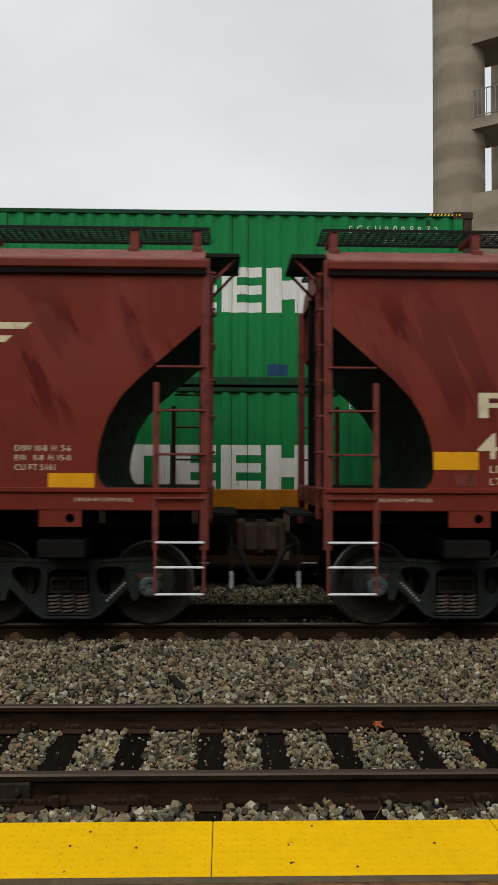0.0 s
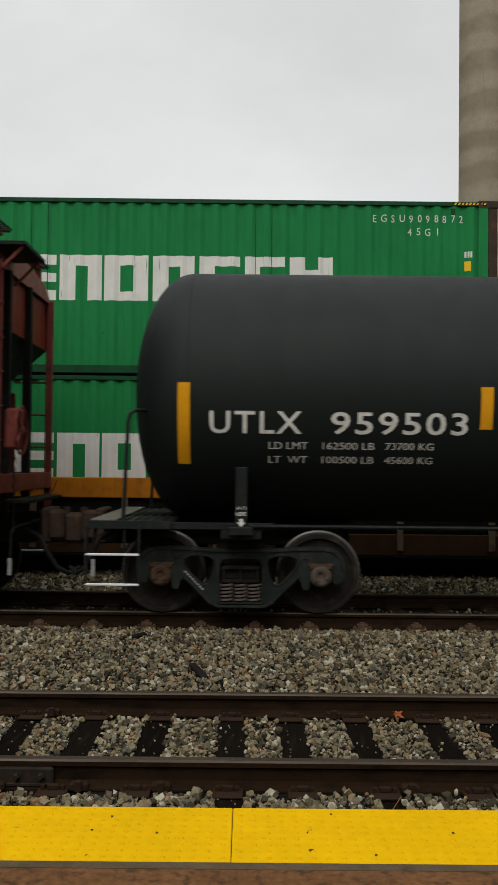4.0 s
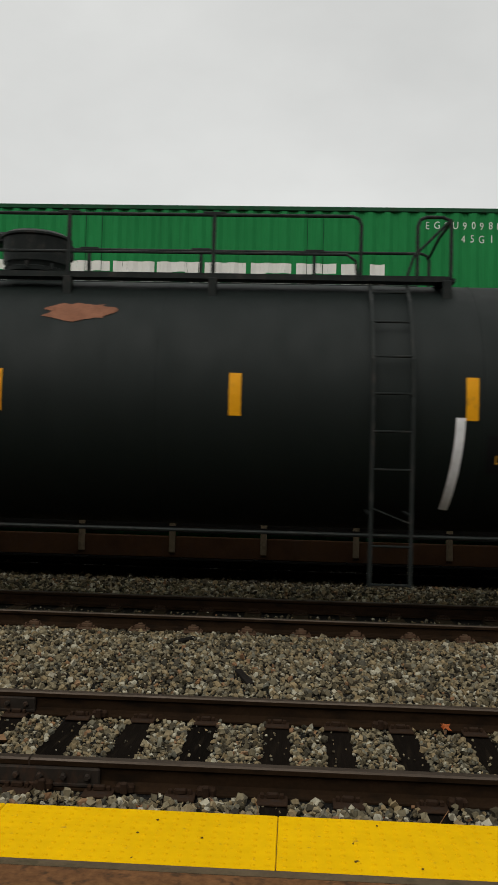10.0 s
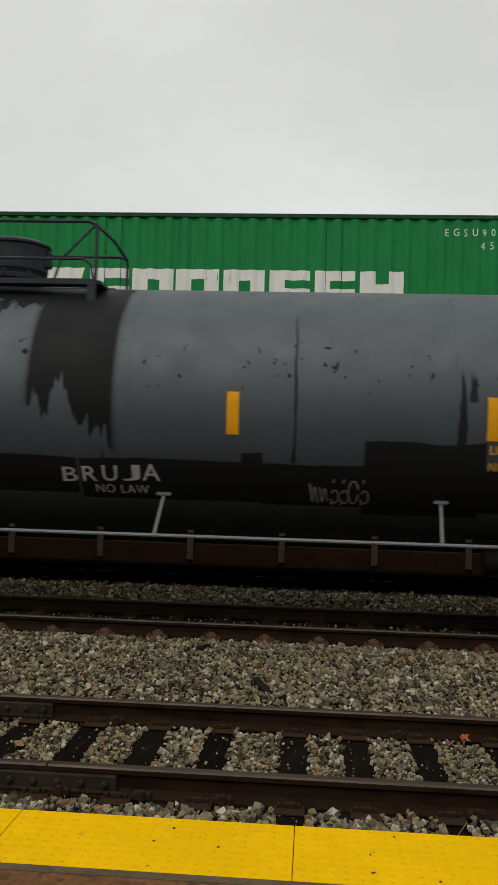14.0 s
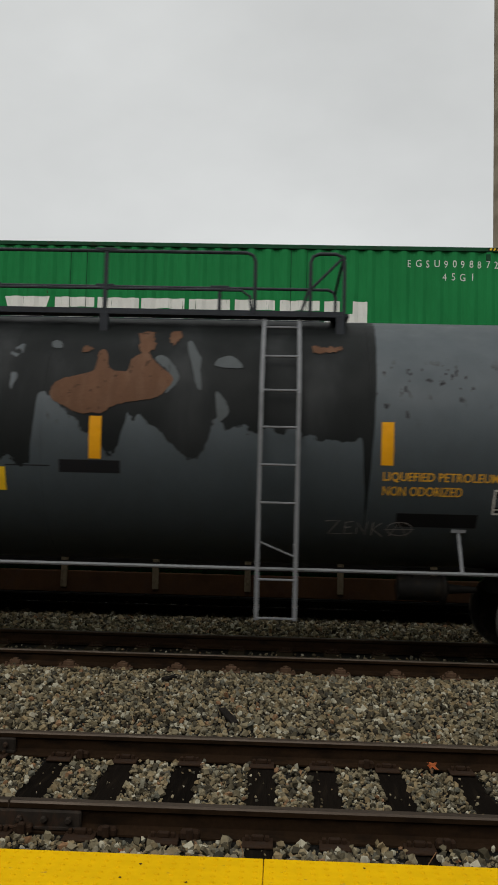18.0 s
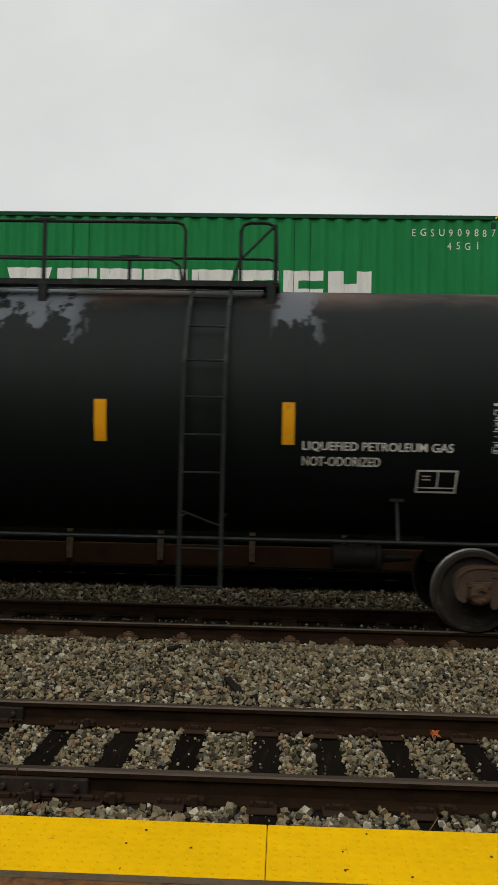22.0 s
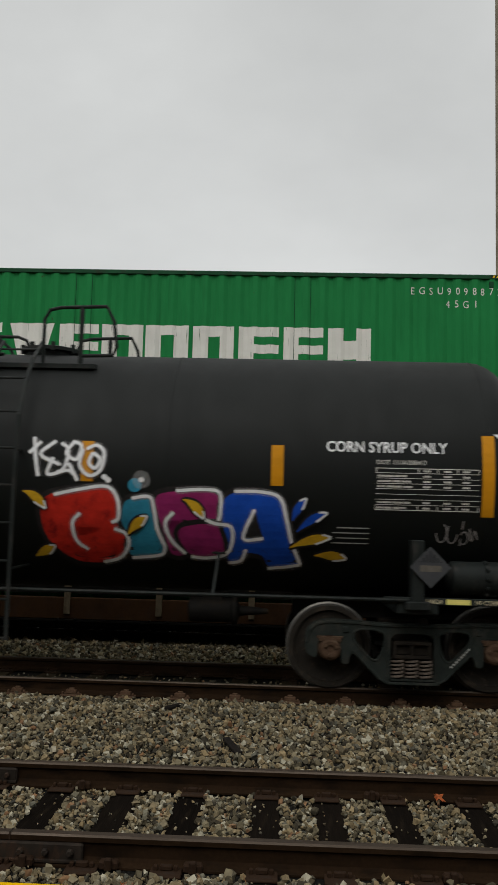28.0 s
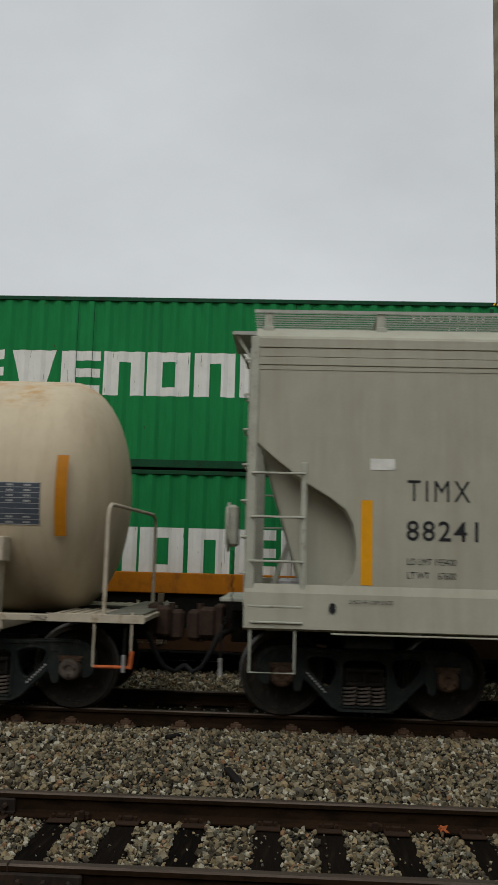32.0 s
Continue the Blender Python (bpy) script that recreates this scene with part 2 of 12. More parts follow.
M_SPRAY_FAINT = plain("faint_white_spray_paint", (0.27, 0.255, 0.25), 0.7, amount=0.35, scale=14, bump=0)
M_SPRAY_DULL = plain("dull_white_spray_paint", (0.44, 0.43, 0.42), 0.65, amount=0.3, scale=11, bump=0)
M_YELLOW_DULL = plain("faded_yellow_stencil_paint", (0.22, 0.10, 0.012), 0.7, amount=0.3, scale=14, bump=0)
M_SPRAY_BLACK = plain("black_spray_paint", (0.02, 0.018, 0.018), 0.6, amount=0.2, scale=9, bump=0)
M_SPRAY_RED = plain("red_spray_paint", (0.50, 0.025, 0.015), 0.5, amount=0.25, scale=5, dirt=(0.2, 0.01, 0.01), bump=0)
M_SPRAY_TEAL = plain("teal_spray_paint", (0.03, 0.22, 0.33), 0.5, amount=0.25, scale=5, bump=0)
M_SPRAY_PINK = plain("magenta_spray_paint", (0.25, 0.02, 0.11), 0.5, amount=0.25, scale=5, bump=0)
M_SPRAY_BLUE = plain("blue_spray_paint", (0.01, 0.065, 0.40), 0.5, amount=0.25, scale=5, bump=0)
M_SPRAY_GOLD = plain("yellow_spray_paint", (0.60, 0.36, 0.02), 0.5, amount=0.2, scale=5, bump=0)
k = Mat("shaded_blue_spray_paint", (0.008, 0.105, 0.46), 0.5)
k.mix(k.ramp(k.noise(2.4, 3), 0.46, 0.62), (0.02, 0.22, 0.56)).mix(k.ramp(k.noise(3.1, 3, seed=(9, 1, 3)), 0.55, 0.66), (0.006, 0.05, 0.30)).vary(30, 0.08)
M_SPRAY_BLUES = k.done()
M_SPRAY_VIOLET = plain("violet_spray_paint", (0.11, 0.055, 0.42), 0.5, amount=0.18, scale=5, bump=0)


def haze(name, color, alpha):
    """Fine overspray: thin speckled paint that lets the side show through."""
    k = Mat(name, color, 0.7)
    k.l.new(k.ramp(k.noise(120, 3), 0.38, 0.62, 0.0, alpha), k.b.inputs["Alpha"])
    return k.done()


M_HAZE_WHITE = haze("white_overspray", (0.66, 0.66, 0.66), 0.34)
M_HAZE_FAINT = haze("thin_white_overspray", (0.42, 0.40, 0.39), 0.30)
M_HAZE_BLACK = haze("black_overspray", (0.012, 0.011, 0.011), 0.55)

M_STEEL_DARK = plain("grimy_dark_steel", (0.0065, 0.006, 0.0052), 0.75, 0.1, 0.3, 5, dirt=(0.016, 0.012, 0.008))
M_TRUCK_BLACK = plain("grimy_black_cast_steel", (0.0165, 0.0205, 0.0180), 0.75, 0.0, 0.4, 5, dirt=(0.040, 0.038, 0.031))
M_TRUCK_BROWN = plain("dusty_brown_cast_steel", (0.056, 0.038, 0.028), 0.8, 0.0, 0.3, 5, dirt=(0.078, 0.043, 0.027))
# grimy brown, darkened to hold the shade of the side frame openings
M_BOLSTER = plain("grimy_shaded_bolster_steel", (0.013, 0.0105, 0.008), 0.8, 0.0, 0.3, 6, dirt=(0.03, 0.022, 0.016))
M_SPRING = plain("worn_spring_steel", (0.125, 0.10, 0.082), 0.6, 0.1, 0.2, 9, dirt=(0.05, 0.04, 0.03))
M_WHEEL = plain("brown_wheel_steel", (0.020, 0.017, 0.0135), 0.7, 0.1, 0.3, 7, dirt=(0.055, 0.042, 0.03))
M_TREAD = plain("polished_tread_steel", (0.12, 0.115, 0.105), 0.45, 0.8, 0.1, 8, bump=0)
M_CAP_RED = plain("rusty_bearing_cap", (0.062, 0.036, 0.022), 0.75, 0.0, 0.35, 14, dirt=(0.10, 0.07, 0.045))
M_CAP_BLUE = plain("blue_grey_bearing_cap", (0.07, 0.085, 0.09), 0.5, 0.2, 0.2, 14, dirt=(0.10, 0.08, 0.07))
M_CAP_GREY = plain("grey_bearing_cap", (0.085, 0.07, 0.055), 0.7, 0.1, 0.3, 14, dirt=(0.09, 0.05, 0.032))
M_HOSE = plain("black_rubber_hose", (0.02, 0.02, 0.02), 0.75, 0, 0.2, 9)
M_GALV = plain("worn_light_steel", (0.42, 0.42, 0.41), 0.45, 0.5, 0.15, 9, dirt=(0.2, 0.17, 0.14))
M_PLANK = plain("weathered_pale_plank_steel", (0.15, 0.145, 0.115), 0.7, 0.1, 0.25, 6, dirt=(0.07, 0.065, 0.05))
M_COUPLER = plain("rusty_coupler_steel", (0.040, 0.0255, 0.0185), 0.85, 0.0, 0.35, 8, dirt=(0.07, 0.04, 0.027))

# ---- mesh helpers ----


def part(name, bm, material, parent, label="", smooth=False, at=None):
    """Links a bmesh (or a mesh that is shared) as one mesh object under a thing or a part."""
    if isinstance(bm, bmesh.types.BMesh):
        me = bpy.data.meshes.new(name)
        bm.normal_update()
        bm.to_mesh(me)
        bm.free()
        me.materials.append(material)
        if smooth:
            me.polygons.foreach_set("use_smooth", [True] * len(me.polygons))
            me.set_sharp_from_angle(angle=radians(38))
    else:
        me = bm
    ob = new(name, me)
    if parent is not None:
        ob.parent = parent
    if at is not None:
        ob.matrix_basis = at
    if label:
        ob["label"] = label
    return ob


def thing(name, at, label, category, group="", kind=""):
    ob = new(name)
    ob.empty_display_size = 0.2
    ob.matrix_basis = at
    return tagged(ob, label, category, group, kind)


def box(bm, x0, x1, y0, y1, z0, z1, bevel=0.0):
    r = bmesh.ops.create_cube(bm, size=1.0, matrix=Matrix.LocRotScale(((x0 + x1) / 2, (y0 + y1) / 2, (z0 + z1) / 2), None, (abs(x1 - x0), abs(y1 - y0), abs(z1 - z0))))
    if bevel:
        es = {e for v in r["verts"] for e in v.link_edges}
        bmesh.ops.bevel(bm, geom=list(es), offset=bevel, segments=1, affect="EDGES")
    return bm


def beam(bm, a, b, w, h, up=(0, 0, 1)):
    """A square bar from a to b."""
    a, b = Vector(a), Vector(b)
    d = b - a
    u = Vector(up)
    if abs(d.normalized().dot(u)) > 0.98:
        u = Vector((1, 0, 0))
    side = d.cross(u).normalized() * (w / 2)
    v = side.cross(d).normalized() * (h / 2)
    vs = [bm.verts.new(p + i * side + j * v) for p in (a, b) for i, j in ((-1, -1), (1, -1), (1, 1), (-1, 1))]
    for f in ((3, 2, 1, 0), (4, 5, 6, 7), (0, 1, 5, 4), (1, 2, 6, 5), (2, 3, 7, 6), (3, 0, 4, 7)):
        bm.faces.new([vs[i] for i in f])
    return bm


def pipe(bm, pts, r, seg=8, caps=True):
    """A round pipe along a polyline."""
    pts = [Vector(p) for p in pts]
    rings = []
    ref = None
    for i, p in enumerate(pts):
        d = (pts[min(i + 1, len(pts) - 1)] - pts[max(i - 1, 0)]).normalized()
        if ref is None:
            ref = Vector((0, 0, 1)) if abs(d.z) < 0.9 else Vector((1, 0, 0))
        u = (ref - d * ref.dot(d)).normalized()
        ref = u
        v = d.cross(u)
        rings.append([bm.verts.new(p + (u * math.cos(2 * math.pi * k / seg) + v * math.sin(2 * math.pi * k / seg)) * r) for k in range(seg)])
    for a, b in zip(rings, rings[1:]):
        for k in range(seg):
            bm.faces.new((a[k], a[(k + 1) % seg], b[(k + 1) % seg], b[k]))
    if caps:
        bm.faces.new(rings[0][::-1])
        bm.faces.new(rings[-1])
    return bm


def arc(c, r, a0, a1, n, plane="xz"):
    """Points on an arc, degrees."""
    out = []
    for i in range(n + 1):
        a = radians(a0 + (a1 - a0) * i / n)
        p, q = r * math.cos(a), r * math.sin(a)
        out.append((c[0] + p, c[1], c[2] + q) if plane == "xz" else (c[0], c[1] + p, c[2] + q))
    return out


def lathe(bm, profile, axis="y", seg=40, centre=(0, 0, 0)):
    """Turns a profile of (along, radius) round an axis."""
    rings = []
    for a, r in profile:
        ring = []
        for k in range(seg):
            t = 2 * math.pi * k / seg
            p = {"y": (r * math.cos(t), a, r * math.sin(t)), "x": (a, r * math.cos(t), r * math.sin(t)), "z": (r * math.cos(t), r * math.sin(t), a)}[axis]
            ring.append(bm.verts.new(Vector(p) + Vector(centre)))
        rings.append(ring)
    for a, b in zip(rings, rings[1:]):
        for k in range(seg):
            bm.faces.new((a[k], a[(k + 1) % seg], b[(k + 1) % seg], b[k]))
    bm.faces.new(rings[0][::-1])
    bm.faces.new(rings[-1])
    bmesh.ops.recalc_face_normals(bm, faces=bm.faces[:])
    return bm


def prism(bm, outline, y0, y1, holes=()):
    """An upright plate: an outline in x and z, with holes, between two depths."""
    made = []
    fronts = []
    for y in (y0, y1):
        edges = []
        for loop in (outline, *holes):
            vs = [bm.verts.new((x, y, z)) for x, z in loop]
            fronts.append(vs)
            edges += [bm.edges.new((vs[i], vs[(i + 1) % len(vs)])) for i in range(len(vs))]
        if holes:
            made += bmesh.ops.triangle_fill(bm, use_beauty=True, edges=edges)["geom"]
        else:
            bm.faces.new(fronts[-1])
    n = len(holes) + 1
    for a, b in zip(fronts[:n], fronts[n:]):
        for i in range(len(a)):
            j = (i + 1) % len(a)
            bm.faces.new((a[i], a[j], b[j], b[i]))
    bmesh.ops.recalc_face_normals(bm, faces=bm.faces[:])
    return bm


def thicken(bm, t):
    """Gives a sheet its thickness."""
    bm.normal_update()
    bmesh.ops.solidify(bm, geom=bm.faces[:], thickness=t)


def B():
    return bmesh.new()


# ---- flat shapes laid on a curved or folded side ----


def tank_side(r, z0, lift=0.006):
    return lambda x, z, up=0.0: (x, -math.sqrt(max(0.0, (r + lift + up) ** 2 - (z - z0) ** 2)), z)


def flat_side(y, lift=0.004):
    return lambda x, z, up=0.0: (x, y - lift - up, z)


def lay(name, bm, side, material, parent, label="", up=0.0, cut=0.0, cut_x=()):
    """Lays a flat bmesh, drawn in x and z, on a side."""
    if cut:
        zs = [v.co.z for v in bm.verts]
        z = math.floor(min(zs) / cut) * cut + cut
        while z < max(zs):
            bmesh.ops.bisect_plane(bm, geom=bm.verts[:] + bm.edges[:] + bm.faces[:], plane_co=(0, 0, z), plane_no=(0, 0, 1))
            z += cut
    for x in cut_x:
        bmesh.ops.bisect_plane(bm, geom=bm.verts[:] + bm.edges[:] + bm.faces[:], plane_co=(x, 0, 0), plane_no=(1, 0, 0))
    for v in bm.verts:
        v.co = side(v.co.x, v.co.z, up)
    return part(name, bm, material, parent, label)


def lay_each(name, bm, side, material, parent, label="", up=0.0, cut=0.0, cut_x=()):
    """Lays every loose piece of a flat bmesh as a part of its own; lines of tiny letters stay together."""
    zs = [v.co.z for v in bm.verts]
    if max(zs) - min(zs) < 0.085:
        return lay(name, bm, side, material, parent, label, up=up, cut=cut, cut_x=cut_x)
    bm.verts.index_update()
    left = set(bm.faces)
    while left:
        heap, isle = [left.pop()], []
        while heap:
            f = heap.pop()
            isle.append(f)
            for e in f.edges:
                for g in e.link_faces:
                    if g in left:
                        left.remove(g)
                        heap.append(g)
        one, made = B(), {}
        for f in isle:
            for v in f.verts:
                if v not in made:
                    made[v] = one.verts.new(v.co)
            one.faces.new([made[v] for v in f.verts])
        xs = [v.co.x for v in one.verts]
        lay(name, one, side, material, parent, label, up=up, cut=cut, cut_x=[x for x in cut_x if min(xs) < x < max(xs)])
    bm.free()


def quad(bm, x0, x1, z0, z1):
    bm.faces.new([bm.verts.new((x, 0, z)) for x, z in ((x0, z0), (x1, z0), (x1, z1), (x0, z1))])
    return bm


def poly(bm, pts):
    bm.faces.new([bm.verts.new((x, 0, z)) for x, z in pts])
    return bm


def ribbon(bm, pts, w, soft=True):
    """A brush stroke along a line, rounded between its points unless it is drawn straight."""
    pts = [Vector((x, 0, z)) for x, z in pts]
    if soft and 2 < len(pts) < 11:
        ext = [pts[0] * 2 - pts[1]] + pts + [pts[-1] * 2 - pts[-2]]
        out = []
        for p0, p1, p2, p3 in zip(ext, ext[1:], ext[2:], ext[3:]):
            for i in range(5):
                t = i / 5
                out.append(0.5 * (2 * p1 + (p2 - p0) * t + (2 * p0 - 5 * p1 + 4 * p2 - p3) * t * t + (3 * p1 - p0 - 3 * p2 + p3) * t ** 3))
        pts = out + [pts[-1]]
    rows = []
    for i, p in enumerate(pts):
        d = pts[min(i + 1, len(pts) - 1)] - pts[max(i - 1, 0)]
        if d.length < 1e-6:
            continue
        n = Vector((-d.z, 0, d.x)).normalized() * w / 2
        rows.append((bm.verts.new(p + n), bm.verts.new(p - n)))
    for a, b in zip(rows, rows[1:]):
        bm.faces.new((a[0], a[1], b[1], b[0]))
    return bm


def curl(x, z, rx, rz, a0, a1, n=14):
    return [(x + rx * math.cos(radians(a0 + (a1 - a0) * i / n)), z + rz * math.sin(radians(a0 + (a1 - a0) * i / n))) for i in range(n + 1)]


def words(s, x0, x1, z0, z1, fat=0.0, space=1.0):
    """A bmesh of the words in the built-in font, fitted into a box in x and z."""
    cu = bpy.data.curves.new("letters", "FONT")
    cu.body, cu.fill_mode, cu.offset, cu.resolution_u, cu.space_character = s, "FRONT", fat, 3, space
    ob = bpy.data.objects.new("letters", cu)
    scene.collection.objects.link(ob)
    me = bpy.data.meshes.new_from_object(ob.evaluated_get(bpy.context.evaluated_depsgraph_get()))
    bpy.data.objects.remove(ob)
    bpy.data.curves.remove(cu)
    bm = B()
    bm.from_mesh(me)
    bpy.data.meshes.remove(me)
    xs, ys = [v.co.x for v in bm.verts], [v.co.y for v in bm.verts]
    ax, bx, ay, by = min(xs), max(xs), min(ys), max(ys)
    for v in bm.verts:
        v.co = ((v.co.x - ax) / (bx - ax) * (x1 - x0) + x0, 0, (v.co.y - ay) / (by - ay) * (z1 - z0) + z0)
    return bm


# ---- the ground and the tracks ----
PROFILE = [(3.9, -0.20), (4.4, -0.165), (5.0, -0.175), (6.9, -0.195), (7.85, -0.13), (9.05, -0.07), (9.6, -0.095), (9.8, -0.135), (10.3, -0.14), (12.0, -0.13),
           (13.2, -0.085), (14.2, -0.075), (17.0, -0.08), (19.0, -0.35), (26.0, -0.5), (60.0, -0.5), (400.0, -0.5), (3000.0, -0.5)]


def ground_z(y):
    for (a, za), (b, zb) in zip(PROFILE, PROFILE[1:]):
        if a <= y <= b:
            return za + (zb - za) * (y - a) / (b - a)
    return PROFILE[0][1]


# near-black base: shade in the gaps between loose stones, put into the colour
k = Mat("gap_shade_gravel_bed", (0.008, 0.0072, 0.006), 0.95)
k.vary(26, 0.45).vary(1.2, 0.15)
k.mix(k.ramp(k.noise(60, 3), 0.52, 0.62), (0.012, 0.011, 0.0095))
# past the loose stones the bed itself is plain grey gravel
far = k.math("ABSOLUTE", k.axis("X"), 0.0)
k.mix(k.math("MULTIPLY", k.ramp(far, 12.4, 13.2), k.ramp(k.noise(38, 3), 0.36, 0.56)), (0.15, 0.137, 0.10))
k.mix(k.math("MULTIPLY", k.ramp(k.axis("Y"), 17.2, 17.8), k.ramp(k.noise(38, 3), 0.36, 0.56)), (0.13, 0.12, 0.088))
M_BED = k.bump(45, 0.8, 0.03).done()
bm = B()
xs = [-3000, -400, -60, -20, -8, -4, 0, 4, 8, 20, 60, 400, 3000]
grid = [[bm.verts.new((x, y, z)) for x in xs] for y, z in [(3.9, -0.6)] + PROFILE]
for a, b in zip(grid, grid[1:]):
    for i in range(len(xs) - 1):
        bm.faces.new((a[i], a[i + 1], b[i + 1], b[i]))
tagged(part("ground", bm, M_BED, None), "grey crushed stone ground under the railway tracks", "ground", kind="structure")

k = Mat("crushed_stone", (0.151, 0.127, 0.080), 0.9, 0, 0.2)
k.random(0.22, 1.55, island=True)
isl = k.n.new("ShaderNodeNewGeometry").outputs["Random Per Island"]
k.mix(k.ramp(k.math("FRACT", k.math("MULTIPLY", isl, 37.0), 0.0), 0.50, 0.90, 0, 0.75), (0.225, 0.165, 0.088))
k.mix(k.ramp(k.math("FRACT", k.math("MULTIPLY", isl, 91.0), 0.0), 0.80, 0.95, 0, 0.7), (0.112, 0.112, 0.09))
k.mix(k.ramp(k.math("FRACT", k.math("MULTIPLY", isl, 57.0), 0.0), 0.965, 0.97, 0, 0.7), (0.20, 0.10, 0.05))
# one stone in nine is pale, one in seven is almost black
k.mix(k.ramp(k.math("FRACT", k.math("MULTIPLY", isl, 143.0), 0.0), 0.885, 0.89, 0, 0.85), (0.35, 0.325, 0.245))
k.mix(k.ramp(k.math("FRACT", k.math("MULTIPLY", isl, 211.0), 0.0), 0.85, 0.855, 0, 0.8), (0.030, 0.027, 0.021))
M_STONE = k.vary(30, 0.25).bump(70, 0.35, 0.006).done()
TIE_X = [-1.10, -0.62, -0.08, 0.36, 0.842, 1.385, 1.83]
TIE_X = [-1.10 - 0.49 * i for i in range(8, 0, -1)] + TIE_X + [1.83 + 0.5 * i for i in range(1, 9)]


def stones(name, fields, label):
    """Thousands of broken stones in one mesh. fields: x0, x1, y0, y1, spacing, size, keep-out test."""
    rng = np.random.default_rng(7)
    t = (1 + 5 ** 0.5) / 2
    cube = np.array([(x, y, z) for z in (-1, 1) for y in (-1, 1) for x in (-1, 1)]) * 0.46
    blk = np.array([(0, 2, 3), (0, 3, 1), (4, 5, 7), (4, 7, 6), (0, 1, 5), (0, 5, 4), (2, 6, 7), (2, 7, 3), (0, 4, 6), (0, 6, 2), (1, 3, 7), (1, 7, 5)])
    ico = np.array([(-1, t, 0), (1, t, 0), (-1, -t, 0), (1, -t, 0), (0, -1, t), (0, 1, t), (0, -1, -t), (0, 1, -t), (t, 0, -1), (t, 0, 1), (-t, 0, -1), (-t, 0, 1)]) / math.hypot(1, t)
    tri = np.array([(0, 11, 5), (0, 5, 1), (0, 1, 7), (0, 7, 10), (0, 10, 11), (1, 5, 9), (5, 11, 4), (11, 10, 2), (10, 7, 6), (7, 1, 8), (3, 9, 4), (3, 4, 2), (3, 2, 6), (3, 6, 8), (3, 8, 9), (4, 9, 5), (2, 4, 11), (6, 2, 10), (8, 6, 7), (9, 8, 1)])
    cen, siz = [], []
    for x0, x1, y0, y1, step, size, skip in fields:
        nx, ny = int((x1 - x0) / step), int((y1 - y0) / step)
        gx, gy = np.meshgrid(np.arange(nx), np.arange(ny))
        x = x0 + (gx + rng.random(gx.shape)) * step
        y = y0 + (gy + rng.random(gy.shape)) * step
        x, y = x.ravel(), y.ravel()
        s = size * (0.5 + 0.8 * rng.random(len(x)) ** 1.8)
        ok = np.ones(len(x), bool)
        if skip:
            for tx in TIE_X:
                ok &= np.abs(x - tx) > 0.088 + 0.025 * rng.random(len(x))
            ok |= (y < 5.05) & (np.abs(x + 0.06) > 0.10) & (np.abs(x - 0.89) > 0.10)
            loose = rng.random(len(x)) < 0.045
            s = np.where(~ok & loose, s * 0.5, s)
            ok |= loose
        x, y, s = x[ok], y[ok], s[ok]
        z = np.interp(y, [p[0] for p in PROFILE], [p[1] for p in PROFILE]) + 0.013 * rng.standard_normal(len(x)) + 0.22 * s
        if skip:
            ontie = np.zeros(len(x), bool)
            for tx in TIE_X:
                ontie |= np.abs(x - tx) < 0.11
            ontie &= y > 4.70
            z = np.where(ontie, -0.17 + 0.35 * s, z)
        cen.append(np.stack([x, y, z], 1))
        siz.append(s)
    cen, siz = np.concatenate(cen), np.concatenate(siz)
    n = len(cen)
    # every other stone is a broken block, the rest are more rounded
    m = n // 2
    order = rng.permutation(n)
    cen, siz = cen[order], siz[order]
    v = ico[None] * (0.60 + 0.60 * rng.random((n, 12, 1)))
    v = np.clip(v, -0.52, 0.52)
    v[:m, :8] = cube[None] + 0.42 * (rng.random((m, 8, 3)) - 0.5)
    v *= (siz[:, None] * (0.55 + 0.9 * rng.random((n, 3))))[:, None, :] * 0.84
    q = rng.standard_normal((n, 4))
    q /= np.linalg.norm(q, axis=1, keepdims=True)
    w, a, b, c = q.T
    R = np.stack([1 - 2 * (b * b + c * c), 2 * (a * b - c * w), 2 * (a * c + b * w), 2 * (a * b + c * w), 1 - 2 * (a * a + c * c), 2 * (b * c - a * w), 2 * (a * c - b * w), 2 * (b * c + a * w), 1 - 2 * (a * a + b * b)], 1).reshape(n, 3, 3)
    v = np.einsum("nij,nkj->nki", R, v) + cen[:, None]
    f = np.concatenate([(blk[None] + 8 * np.arange(m)[:, None, None]).reshape(-1, 3), (tri[None] + 12 * np.arange(n - m)[:, None, None] + 8 * m).reshape(-1, 3)])
    v = np.concatenate([v[:m, :8].reshape(-1, 3), v[m:].reshape(-1, 3)])
    me = bpy.data.meshes.new(name)
    me.vertices.add(len(v))
    me.vertices.foreach_set("co", v.astype(np.float32).ravel())
    me.loops.add(len(f) * 3)
    me.loops.foreach_set("vertex_index", f.astype(np.int32).ravel())
    me.polygons.add(len(f))
    me.polygons.foreach_set("loop_start", np.arange(0, len(f) * 3, 3, dtype=np.int32))
    me.polygons.foreach_set("use_smooth", [False] * len(f))
    me.update(calc_edges=True)
    me.materials.append(M_STONE)
    return tagged(new(name, me), label, "gravel", kind="stuff")


